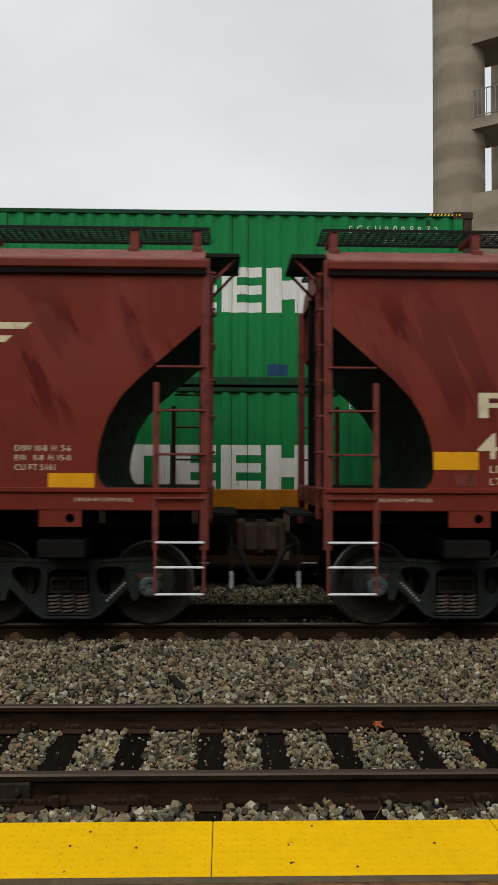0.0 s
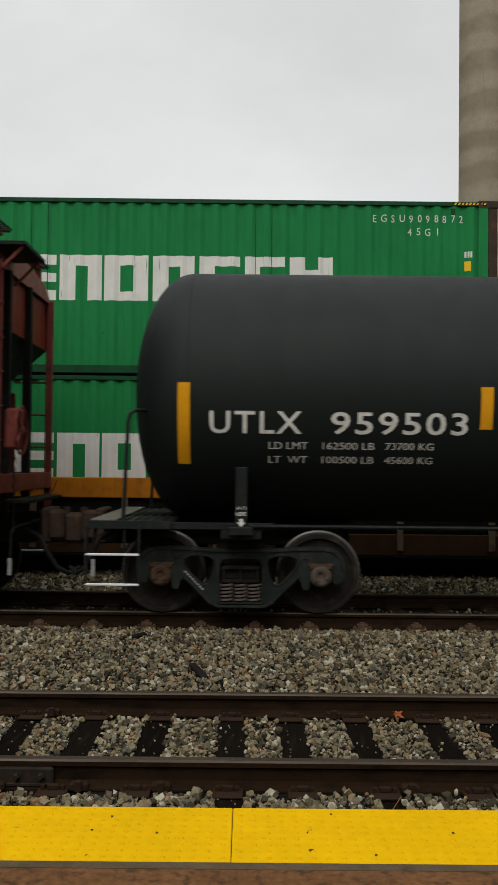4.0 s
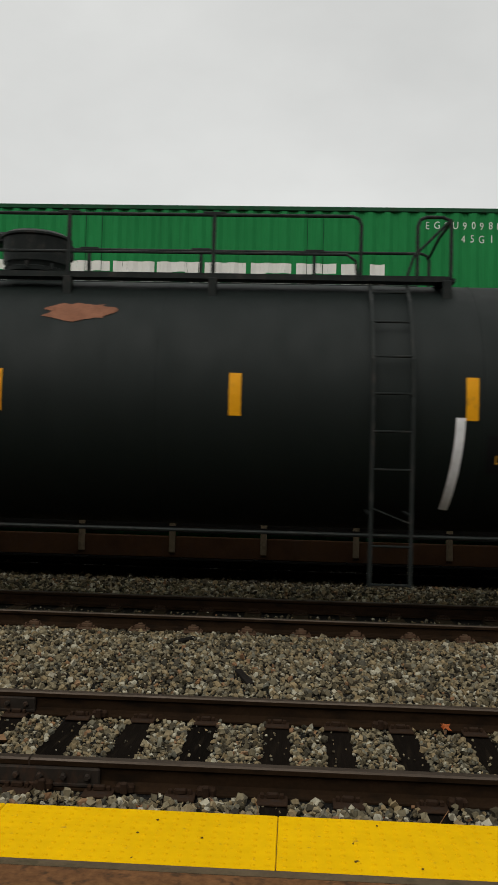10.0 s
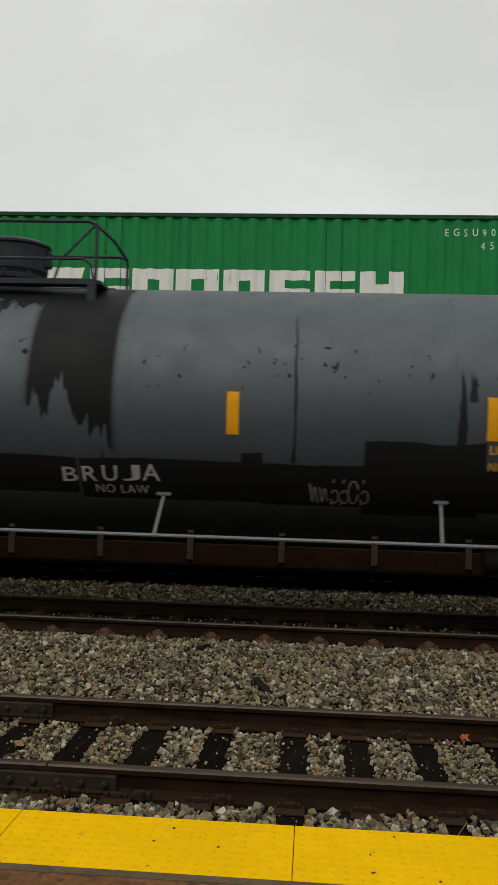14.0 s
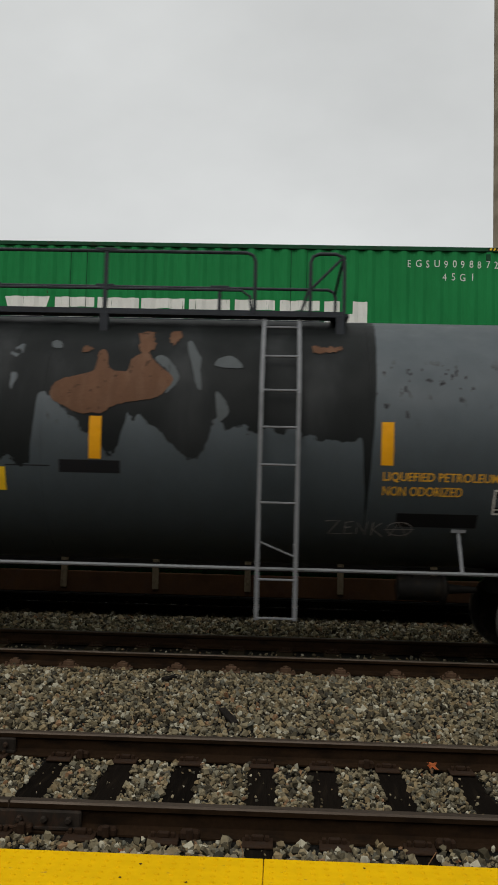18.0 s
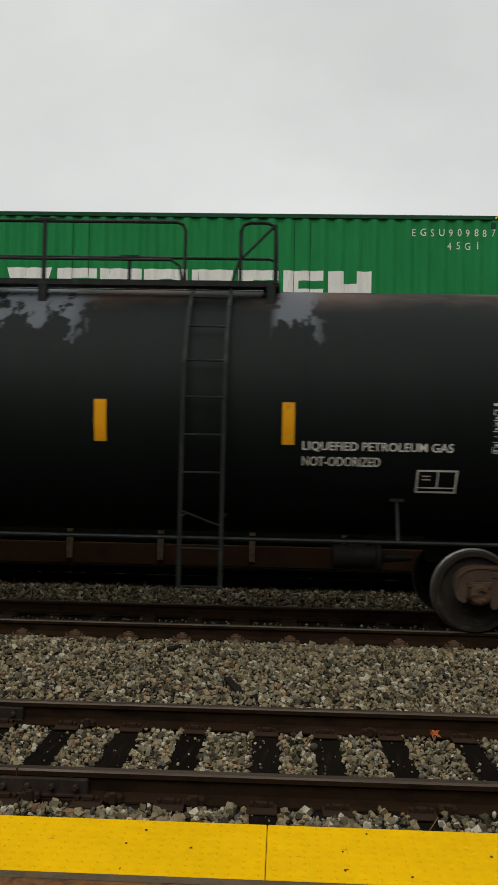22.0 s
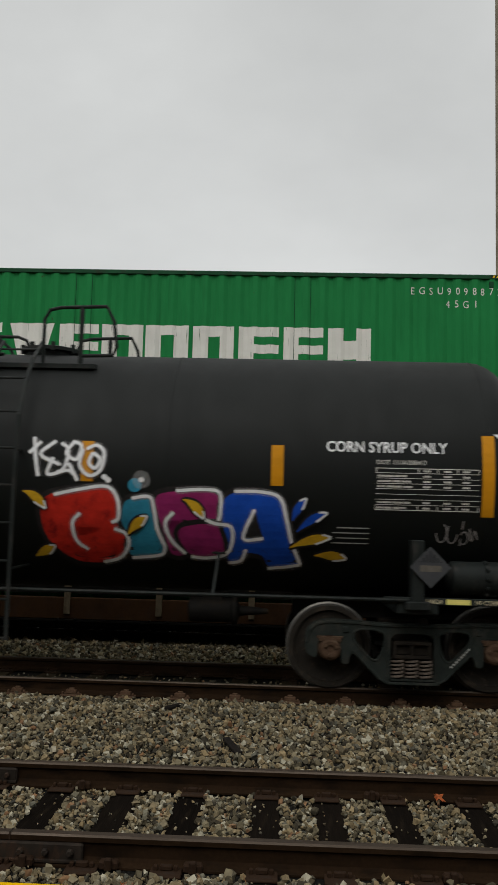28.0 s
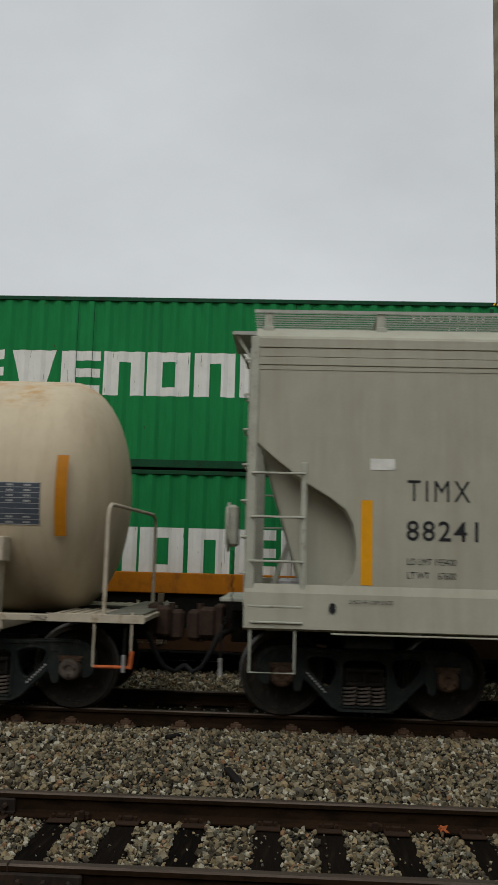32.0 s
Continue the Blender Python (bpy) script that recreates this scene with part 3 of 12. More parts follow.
stones("ballast_gravel", [(-3.0, 3.0, 4.1, 5.14, 0.030, 0.034, True), (-3.0, 3.0, 4.1, 5.14, 0.085, 0.048, True), (-3.4, 3.4, 5.335, 6.68, 0.028, 0.0325, True), (-3.4, 3.4, 5.335, 6.68, 0.11, 0.043, True), (-4.4, 4.4, 6.86, 9.94, 0.0365, 0.0425, False),
                          (-5.2, 5.2, 10.15, 11.4, 0.10, 0.034, False), (-6.2, 6.2, 11.66, 14.45, 0.052, 0.055, False), (-6.5, 6.5, 14.7, 17.5, 0.11, 0.10, False)]
       + [(s * 8.5 - 4.1, s * 8.5 + 4.1, 6.86, 9.94, 0.046, 0.052, False) for s in (-1, 1)] + [(s * 8.3 - 4.9, s * 8.3 + 4.9, 5.335, 6.68, 0.046, 0.05, True) for s in (-1, 1)] + [(s * 8.1 - 5.1, s * 8.1 + 5.1, 4.1, 5.14, 0.046, 0.052, True) for s in (-1, 1)]
       + [(s * 9.5 - 4.3, s * 9.5 + 4.3, 10.15, 11.4, 0.07, 0.05, False) for s in (-1, 1)] + [(s * 9.9 - 3.7, s * 9.9 + 3.7, 11.66, 14.45, 0.06, 0.062, False) for s in (-1, 1)],
       "grey and tan crushed stone ballast between the tracks")

k = Mat("rusty_rail_steel", (0.0195, 0.0108, 0.0055), 0.85, 0.0, 0.2)
k.vary(3, 0.3, (0.3, 1, 1)).vary(40, 0.25).mix(k.ramp(k.noise(9, 5, (0.4, 1, 1)), 0.5, 0.68), (0.0080, 0.0052, 0.0032))
M_RAIL = k.bump(80, 0.2, 0.004).done()
k = Mat("worn_rail_head", (0.058, 0.044, 0.033), 0.55, 0.4)
M_HEAD = k.vary(2, 0.25, (0.2, 1, 1)).vary(50, 0.15).rough_var(6, 0.32, 0.6, (0.2, 1, 1)).done()
k = Mat("creosoted_tie_wood", (0.0050, 0.0036, 0.0025), 0.95, 0, 0.15)
k.random(0.7, 1.35).vary(5, 0.35, (6, 0.5, 1)).mix(k.ramp(k.noise(7, 6, (5, 0.5, 1)), 0.56, 0.7), (0.011, 0.008, 0.0052))
M_TIE = k.bump(30, 0.6, 0.01, (4, 0.3, 1)).done()
k = Mat("dusty_tie_wood", (0.036, 0.026, 0.016), 0.95, 0, 0.15)
k.random(0.7, 1.35).vary(5, 0.35, (6, 0.5, 1)).mix(k.ramp(k.noise(7, 6, (5, 0.5, 1)), 0.52, 0.66), (0.016, 0.012, 0.008))
M_TIE_DUSTY = k.bump(30, 0.6, 0.01, (4, 0.3, 1)).done()
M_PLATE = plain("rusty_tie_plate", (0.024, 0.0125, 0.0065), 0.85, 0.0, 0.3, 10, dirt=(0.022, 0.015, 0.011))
M_BAR = plain("dark_rusty_joint_bar", (0.022, 0.017, 0.013), 0.75, 0.1, 0.3, 8, dirt=(0.05, 0.027, 0.016))

RAIL = [(-0.070, -0.172), (0.070, -0.172), (0.070, -0.160), (0.020, -0.146), (0.0085, -0.125), (0.0085, -0.055), (0.034, -0.040), (0.036, -0.012),
        (0.028, 0.0), (-0.028, 0.0), (-0.036, -0.012), (-0.034, -0.040), (-0.0085, -0.055), (-0.0085, -0.125), (-0.020, -0.146), (-0.070, -0.160)]


def rail(parent, y, z, x0, x1, label=""):
    bm = B()
    a, b = ([bm.verts.new((x, y + p, z + q)) for p, q in RAIL] for x in (x0, x1))
    n = len(RAIL)
    fs = [bm.faces.new((a[i], a[(i + 1) % n], b[(i + 1) % n], b[i])) for i in range(n)]
    bm.faces.new(a), bm.faces.new(b[::-1])
    bmesh.ops.recalc_face_normals(bm, faces=bm.faces[:])
    ob = part("rail", bm, M_RAIL, parent, label)
    ob.data.materials.append(M_HEAD)
    for p in ob.data.polygons:
        if p.normal.z > 0.5 and p.center.z > z - 0.01:
            p.material_index = 1
    return ob


def bolt(bm, x, y, z, r=0.018, d=0.03):
    lathe(bm, [(-d, r * 0.7), (-d * 0.7, r), (0, r)], "y", 6, (x, y, z))


def spike(bm, x, y, z):
    box(bm, x - 0.012, x + 0.012, y - 0.016, y + 0.016, z, z + 0.028, 0.004)


bm = box(B(), -0.11, 0.11, -1.3, 1.3, -0.36, -0.17, 0.012)
TIE_MESH = part("tie", bm, M_TIE, None)
bm = B()
box(bm, -0.09, 0.09, -0.19, 0.19, -0.169, -0.155, 0.004)
for sx in (-0.06, 0.055):
    for sy in (-0.088, 0.088):
        spike(bm, sx, sy, -0.157)
box(bm, -0.035, 0.035, -0.105, -0.072, -0.157, -0.125, 0.006)
PLATE_MESH = part("tie_plate", bm, M_PLATE, None)
bm = box(B(), -0.055, 0.055, -0.045, 0.02, -0.17, -0.12, 0.01)
box(bm, -0.02, 0.02, -0.07, -0.03, -0.165, -0.10, 0.006)
CLIP_MESH = part("rail_anchor", bm, M_PLATE, None)
# lighter copy of the rusty plate steel, with light put into its colour
M_PLATE_LIT = plain("lit_rusty_tie_plate", (0.078, 0.045, 0.027), 0.85, 0.0, 0.3, 10, dirt=(0.11, 0.075, 0.045))
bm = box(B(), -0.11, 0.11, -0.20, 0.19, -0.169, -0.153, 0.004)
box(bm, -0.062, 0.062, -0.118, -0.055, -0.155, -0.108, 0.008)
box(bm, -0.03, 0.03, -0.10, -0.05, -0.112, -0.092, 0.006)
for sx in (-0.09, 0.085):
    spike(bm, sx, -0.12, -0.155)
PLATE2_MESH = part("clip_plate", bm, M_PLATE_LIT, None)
for ob in (TIE_MESH, PLATE_MESH, CLIP_MESH, PLATE2_MESH):
    bpy.data.objects.remove(ob)
TIE_MESH, PLATE_MESH, CLIP_MESH, PLATE2_MESH = (bpy.data.meshes[n] for n in ("tie", "tie_plate", "rail_anchor", "clip_plate"))

TRACKS = []
for i, (y, z) in enumerate(((Y1, 0.0), (Y2, Z2), (Y3, Z3))):
    tr = thing(f"track_{i + 1}", pose(0, 0, 0), ("rusty steel rails on dark timber ties, half full of stone", "rusty rails in stone ballast carrying a moving freight train", "rails carrying the parked double-stack well car")[i], "railway track", kind="structure")
    TRACKS.append(tr)
    for s in (-1, 1):
        rail(tr, y + s * HALF_GAUGE, z, -240, 240)
rng = random.Random(3)
for x in TIE_X:
    t = part("tie", TIE_MESH, None, TRACKS[0], at=pose(x, Y1, rng.uniform(-0.008, 0.0), 0, 0, rng.uniform(-0.8, 0.8)))
    for s in (-1, 1):
        part("tie_plate", PLATE_MESH, None, TRACKS[0], at=pose(x, Y1 + s * HALF_GAUGE, 0.002))
        if rng.random() < 0.55:
            part("rail_anchor", CLIP_MESH, None, TRACKS[0], at=pose(x + rng.choice((-0.15, 0.15)), Y1 + s * HALF_GAUGE - 0.06, 0.004))
TIE2_MESH = TIE_MESH.copy()
TIE2_MESH.materials[0] = M_TIE_DUSTY
PLATE2_X = [-0.489 + 0.6115 * i for i in range(-9, 10)]
for x in PLATE2_X:
    part("tie", TIE2_MESH, None, TRACKS[1], at=pose(x, Y2, Z2 - 0.0))
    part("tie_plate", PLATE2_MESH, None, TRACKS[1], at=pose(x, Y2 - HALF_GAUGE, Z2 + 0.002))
    part("tie_plate", PLATE_MESH, None, TRACKS[1], at=pose(x, Y2 + HALF_GAUGE, Z2 + 0.002))
# the ties further along each track, in one mesh for each
for tr, y, z, step, skip in ((TRACKS[0], Y1, 0.0, 0.5, 5.6), (TRACKS[1], Y2, Z2, 0.61, 6.0), (TRACKS[2], Y3, Z3, 0.55, 0.0)):
    bm = B()
    x = skip
    while x < 90:
        for s in ((-1, 1) if x else (1,)):
            box(bm, s * x - 0.11, s * x + 0.11, y - 1.3, y + 1.3, z - 0.36, z - 0.175)
        x += step
    tagged(part("far_ties", bm, M_TIE, tr), kind="stuff")


def joint(parent, x, y, z, half=0.43, bolts=3):
    """Two joint bars bolted across a gap in the rail."""
    bm = B()
    box(bm, x - half, x + half, y - 0.052, y - 0.0105, z - 0.145, z - 0.045, 0.01)
    box(bm, x - half, x + half, y - 0.065, y - 0.02, z - 0.152, z - 0.132, 0.004)
    box(bm, x - half, x + half, y + 0.0105, y + 0.05, z - 0.14, z - 0.05, 0.008)
    ob = part("joint_bar", bm, M_BAR, parent)
    for i in range(bolts * 2):
        bm = B()
        bolt(bm, x - half + 0.07 + (2 * half - 0.14) * i / (bolts * 2 - 1), y - 0.052, z - 0.092, 0.021, 0.035)
        part("bolt", bm, M_BAR, ob)
    part("rail_gap", box(B(), x - 0.004, x + 0.004, y - 0.038, y + 0.038, z - 0.05, z + 0.002), M_BAR, parent, "dark open joint between two rails")


joint(TRACKS[0], -1.54, Y1 - HALF_GAUGE, 0.0)
joint(TRACKS[0], -2.38, Y1 + HALF_GAUGE, 0.0)

# ---- the platform ----
k = Mat("red_brown_paving", (0.125, 0.058, 0.023), 0.9)
M_PAVE = k.vary(4, 0.25).vary(30, 0.35).mix(k.ramp(k.noise(18, 5), 0.52, 0.66), (0.055, 0.030, 0.015)).bump(60, 0.4, 0.006).done()
M_CURB = plain("weathered_concrete_curb", (0.24, 0.22, 0.19), 0.9, 0, 0.2, 7, dirt=(0.12, 0.10, 0.08), bump=0.3)
M_BAND = plain("stained_concrete_band", (0.085, 0.062, 0.036), 0.9, 0, 0.25, 7, dirt=(0.05, 0.042, 0.022), bump=0.3)
k = Mat("yellow_tactile_tile", (0.66, 0.385, 0.001), 0.65, 0, 0.15)
k.vary(2.0, 0.06).vary(14, 0.06).mix(k.ramp(k.noise(22, 6), 0.66, 0.74, 0, 0.7), (0.30, 0.19, 0.03))
k.mix(k.ramp(k.noise(5.5, 2, seed=(3, 3, 3)), 0.80, 0.805), (0.03, 0.025, 0.02))
M_TACT = k.bump(120, 0.12, 0.002).done()
plat = thing("platform", pose(0, 0, 0), "station platform of red-brown paving with a concrete edge", "platform", kind="structure")
part("paving", box(B(), -240, 240, -14, STRIP_FRONT - 0.06, -0.4, PLAT_Z - 0.004), M_PAVE, plat)
part("edge_band", box(B(), -240, 240, STRIP_FRONT - 0.06, STRIP_FRONT - 0.003, -0.4, PLAT_Z - 0.002), M_BAND, plat, "thin concrete band before the yellow tiles")
part("curb", box(B(), -240, 240, STRIP_FRONT - 0.003, PLAT_EDGE - 0.01, -0.6, PLAT_Z - 0.03), M_CURB, plat)
TILE_L = 1.277
bm = B()
box(bm, 0.0015, TILE_L - 0.0015, STRIP_FRONT, PLAT_EDGE, PLAT_Z - 0.028, PLAT_Z, 0.004)
first = part("tactile_tile", bm, M_TACT, plat, "bright yellow tactile tile", at=pose(-0.035, 0, 0))
bm = B()
for i in range(21):
    for j in range(9):
        x, y = 0.035 + i * 0.0604, STRIP_FRONT + 0.032 + j * 0.0604
        a = [bm.verts.new((x + 0.0125 * c, y + 0.0125 * s, PLAT_Z)) for c, s in ((1, 0), (0.5, 0.87), (-0.5, 0.87), (-1, 0), (-0.5, -0.87), (0.5, -0.87))]
        b = [bm.verts.new((x + 0.0075 * c, y + 0.0075 * s, PLAT_Z + 0.0055)) for c, s in ((1, 0), (0.5, 0.87), (-0.5, 0.87), (-1, 0), (-0.5, -0.87), (0.5, -0.87))]
        for q in range(6):
            bm.faces.new((a[q], a[(q + 1) % 6], b[(q + 1) % 6], b[q]))
        bm.faces.new(b)
studs = tagged(part("tactile_studs", bm, M_TACT, plat, at=pose(-0.035, 0, 0)), kind="stuff")
for i in range(-12, 13):
    if i:
        part("tactile_tile", first.data, None, plat, "bright yellow tactile tile", at=pose(-0.035 + i * TILE_L, 0, 0))
        tagged(part("tactile_studs", studs.data, None, plat, at=pose(-0.035 + i * TILE_L, 0, 0)), kind="stuff")

# unseen wall, added behind the camera to keep low sky light off the train
M_SKY_BLOCK = plain("sky_blocking_wall_brown", (0.10, 0.085, 0.07), 0.9, 0, 0.1, 1.5)
tagged(part("wall_station", box(B(), -60, 60, -9.9, -9.6, -0.3, 6.6), M_SKY_BLOCK, None), "plain brown unseen wall added behind the camera to block low sky light", "wall", kind="structure")

# dark crumbs and leaf scraps trodden on the yellow tiles
M_CRUMB = plain("dark_leaf_crumb", (0.085, 0.050, 0.014), 0.9, 0, 0.3, 40)
rng = random.Random(19)
for x, y, r in [(0.296, 3.635, 1.9), (-0.575, 3.963, 1.0), (-0.641, 3.818, 1.2), (-0.357, 3.794, 0.9), (-0.62, 3.573, 0.9), (0.293, 3.812, 1.1), (0.557, 3.599, 0.9), (0.924, 3.821, 1.0), (0.411, 4.011, 0.8)]:
    bm = B()
    rim = [bm.verts.new((0.0062 * r * math.cos(a) * rng.uniform(0.7, 1.4), 0.0065 * r * math.sin(a) * rng.uniform(0.7, 1.3), rng.uniform(0.001, 0.004))) for a in np.linspace(0, 2 * math.pi, 9, endpoint=False)]
    top = bm.verts.new((0, 0, 0.006))
    for q in range(9):
        bm.faces.new((top, rim[q], rim[(q + 1) % 9]))
    thicken(bm, 0.002)
    tagged(part("leaf_scrap", bm, M_CRUMB, None, at=pose(x, y, PLAT_Z + 0.001, 0, 0, rng.uniform(0, 360))), "dark scrap of dead leaf on the yellow tiles", "leaf", "scraps on the tiles")

# small things lying on the ballast
M_WOOD = plain("wet_dark_wood", (0.010, 0.008, 0.0065), 0.8, 0, 0.3, 20)
for x, y, a, n in ((-1.065, 9.15, 78, 0.46), (-0.396, 7.82, -69, 0.38)):
    bm = box(B(), -n / 2, n / 2, -0.032, 0.032, -0.01, 0.022, 0.006)
    tagged(part("wood_scrap", bm, M_WOOD, None, at=pose(x, y, ground_z(y) + 0.035, 8, 6, a)), "splinter of dark wood lying on the ballast", "wood scrap", "wood scraps")
M_LEAF_BROWN = plain("dead_brown_leaf", (0.15, 0.062, 0.022), 0.8, 0, 0.3, 30)
M_LEAF = plain("dry_orange_leaf", (0.29, 0.075, 0.022), 0.7, 0, 0.25, 30)


def leaf(x, y, z, s, a, b):
    bm = B()
    out = []
    for i in range(14):
        t = 2 * math.pi * i / 14
        r = s * (1.0 if i % 2 else 0.5) * (0.75 + 0.25 * math.cos(t))
        out.append(bm.verts.new((r * math.cos(t), r * math.sin(t), 0.012 * math.sin(3 * t))))
    c = bm.verts.new((0, 0, 0.008))
    for i in range(14):
        bm.faces.new((c, out[i], out[(i + 1) % 14]))
    thicken(bm, 0.002)
    tagged(part("leaf", bm, M_LEAF if s > 0.026 else M_LEAF_BROWN, None, at=pose(x, y, z, b, a / 3, a)), "curled orange autumn leaf lying beside the rail", "leaf", "fallen leaves")


leaf(1.162, 6.62, -0.115, 0.066, 20, 25)
rng = random.Random(11)
for i in range(64):
    leaf(rng.uniform(-1.9, 1.9), rng.uniform(4.25, 4.95), -0.165, rng.uniform(0.012, 0.040), rng.uniform(0, 360), rng.uniform(-30, 30))
M_STRAW = plain("dry_grass_stalk", (0.24, 0.13, 0.06), 0.8, 0, 0.2, 20)
bm = B()
pipe(bm, [(0.10, 4.75, -0.17), (0.25, 4.74, -0.11), (0.42, 4.72, -0.145), (0.52, 4.70, -0.15)], 0.003, 5)
pipe(bm, [(0.78, 4.68, -0.17), (0.80, 4.68, -0.08), (0.85, 4.68, 0.0)], 0.0025, 5)
pipe(bm, [(-0.16, 4.8, -0.17), (-0.15, 4.8, -0.09), (-0.17, 4.8, -0.03)], 0.0025, 5)
tagged(part("grass_stalk", bm, M_STRAW, None), "few dry brown grass stalks between the stones", "grass", kind="stuff")

# ---- the parked double-stack train ----
k = Mat("green_container_paint", (0.0165, 0.182, 0.053), 0.6, 0, 0.2)
k.vary(0.7, 0.10).vary(6, 0.09, (2, 1, 0.4)).mix(k.ramp(k.noise(2.4, 6, (2.6, 1, 0.18)), 0.58, 0.82, 0, 0.5), (0.008, 0.07, 0.022))
k.mix(k.ramp(k.noise(4.5, 7, (1, 1, 0.8), 0.7, (2, 5, 1)), 0.675, 0.71, 0, 0.8), (0.05, 0.03, 0.015))
M_GREEN = k.bump(50, 0.08, 0.003).done()
M_GREEN_DK = plain("dark_green_frame_paint", (0.008, 0.055, 0.022), 0.55, 0, 0.2, 4, dirt=(0.02, 0.03, 0.016))
k = Mat("white_letter_paint", (0.66, 0.65, 0.60), 0.6)
k.vary(3, 0.08).mix(k.ramp(k.noise(9, 6, (3.5, 1, 0.22), 0.7), 0.635, 0.665), (0.03, 0.085, 0.035))
M_BIGWHITE = k.done()
M_RUSTPOST = plain("rust_brown_frame_paint", (0.045, 0.030, 0.022), 0.8, 0, 0.3, 6, dirt=(0.09, 0.045, 0.022))
M_HAZARD = plain("black_tape", (0.015, 0.015, 0.014), 0.6, 0, 0.1, 9, bump=0)
PITCH = 0.278


def corr(x):
    """Depth of the folded side wall at x."""
    u = ((x - CONT_X0 - 0.2) / PITCH) % 1.0
    if u < 0.26:
        return 0.0
    if u < 0.5:
        return 0.036 * (u - 0.26) / 0.24
    if u < 0.76:
        return 0.036
    return 0.036 * (1 - (u - 0.76) / 0.24)


def folds(x0, x1):
    out = []
    i = math.floor((x0 - CONT_X0 - 0.2) / PITCH)
    while True:
        for u in (0.0, 0.26, 0.5, 0.76):
            x = CONT_X0 + 0.2 + (i + u) * PITCH
            if x > x1:
                return out
            if x > x0:
                out.append(x)
        i += 1


def container_side(lift=0.003):
    return lambda x, z, up=0.0: (x, CONT_Y + 0.012 + corr(x) - lift - up, z)


def container(z0, label, upper):
    """A forty-foot high-cube box: frame, folded sides, roof, corner castings."""
    c = thing("shipping_container", pose(0, 0, 0), label, "shipping container", "stacked containers")
    h, d = 2.896, 2.438
    y0, y1 = CONT_Y, CONT_Y + d
    xs = [CONT_X0 + 0.16] + folds(CONT_X0 + 0.16, CONT_X1 - 0.16) + [CONT_X1 - 0.16]
    for nm, yy, sgn in (("side_wall", y0 + 0.012, 1), ("side_wall", y1 - 0.012, -1)):
        bm = B()
        rows = [[bm.verts.new((x, yy + sgn * corr(x), z)) for x in xs] for z in (z0 + 0.15, z0 + h - 0.09)]
        for i in range(len(xs) - 1):
            bm.faces.new((rows[0][i], rows[0][i + 1], rows[1][i + 1], rows[1][i]))
        part(nm, bm, M_GREEN, c, "folded green steel side")
    for yy in (y0, y1 - 0.06):
        part("top_rail", box(B(), CONT_X0 + 0.1, CONT_X1 - 0.1, yy, yy + 0.06, z0 + h - 0.09, z0 + h - 0.02, 0.006), M_GREEN_DK, c)
        part("bottom_rail", box(B(), CONT_X0 + 0.1, CONT_X1 - 0.1, yy, yy + 0.06, z0 + 0.02, z0 + 0.15, 0.006), M_GREEN_DK, c)
    part("roof", box(B(), CONT_X0 + 0.1, CONT_X1 - 0.1, y0 + 0.06, y1 - 0.06, z0 + h - 0.075, z0 + h - 0.035), M_GREEN, c)
    part("floor", box(B(), CONT_X0 + 0.1, CONT_X1 - 0.1, y0 + 0.06, y1 - 0.06, z0 + 0.05, z0 + 0.12), M_STEEL_DARK, c)
    for xx in (CONT_X0, CONT_X1 - 0.16):
        right = xx > 0
        for yy in (y0, y1 - 0.16):
            part("corner_post", box(B(), xx, xx + 0.16, yy, yy + 0.16, z0 + 0.11, z0 + h - 0.11, 0.01), M_GREEN, c)
            for zz in (z0, z0 + h - 0.118):
                bm = prism(B(), [(xx, zz), (xx + 0.178, zz), (xx + 0.178, zz + 0.118), (xx, zz + 0.118)], yy - 0.004, yy + 0.02,
                           [[(xx + 0.089 + 0.045 * math.cos(a), zz + 0.059 + 0.03 * math.sin(a)) for a in np.linspace(0, 2 * math.pi, 12, endpoint=False)]])
                box(bm, xx, xx + 0.178, yy + 0.02, yy + 0.162, zz, zz + 0.118)
                part("corner_casting", bm, M_RUSTPOST if right else M_GREEN_DK, c)
        part("end_wall", box(B(), xx + (0.1 if right else 0.03), xx + (0.13 if right else 0.06), y0 + 0.16, y1 - 0.16, z0 + 0.1, z0 + h - 0.1), M_GREEN, c)
    part("end_frame_post", box(B(), CONT_X1 + 0.002, CONT_X1 + 0.15, y0 + 0.01, y0 + 0.15, z0 + 0.11, z0 + h - 0.11, 0.012), M_RUSTPOST, c, "rust-brown end frame post")
    for zz in (z0, z0 + h - 0.12):
        part("corner_casting", box(B(), CONT_X1 + 0.002, CONT_X1 + 0.165, y0 - 0.006, y0 + 0.16, zz, zz + 0.12, 0.012), M_RUSTPOST, c)
    side = container_side()
    # nine tall white blocks, two thirds of the wall's length
    L0, zt, zb = -5.45, z0 + 1.945, z0 + 1.205
    cuts = folds(L0 - 0.2, 1.6)
    blocks = [(-5.42, 0.68, "bars"), (-4.62, 0.76, "wedge"), (-3.78, 0.66, "bars"), (-3.06, 0.68, "arch"), (-2.34, 0.72, "ring"), (-1.55, 0.68, "arch"), (-0.79, 0.66, "bars"), (-0.05, 0.65, "bars"), (0.68, 0.70, "slash")]
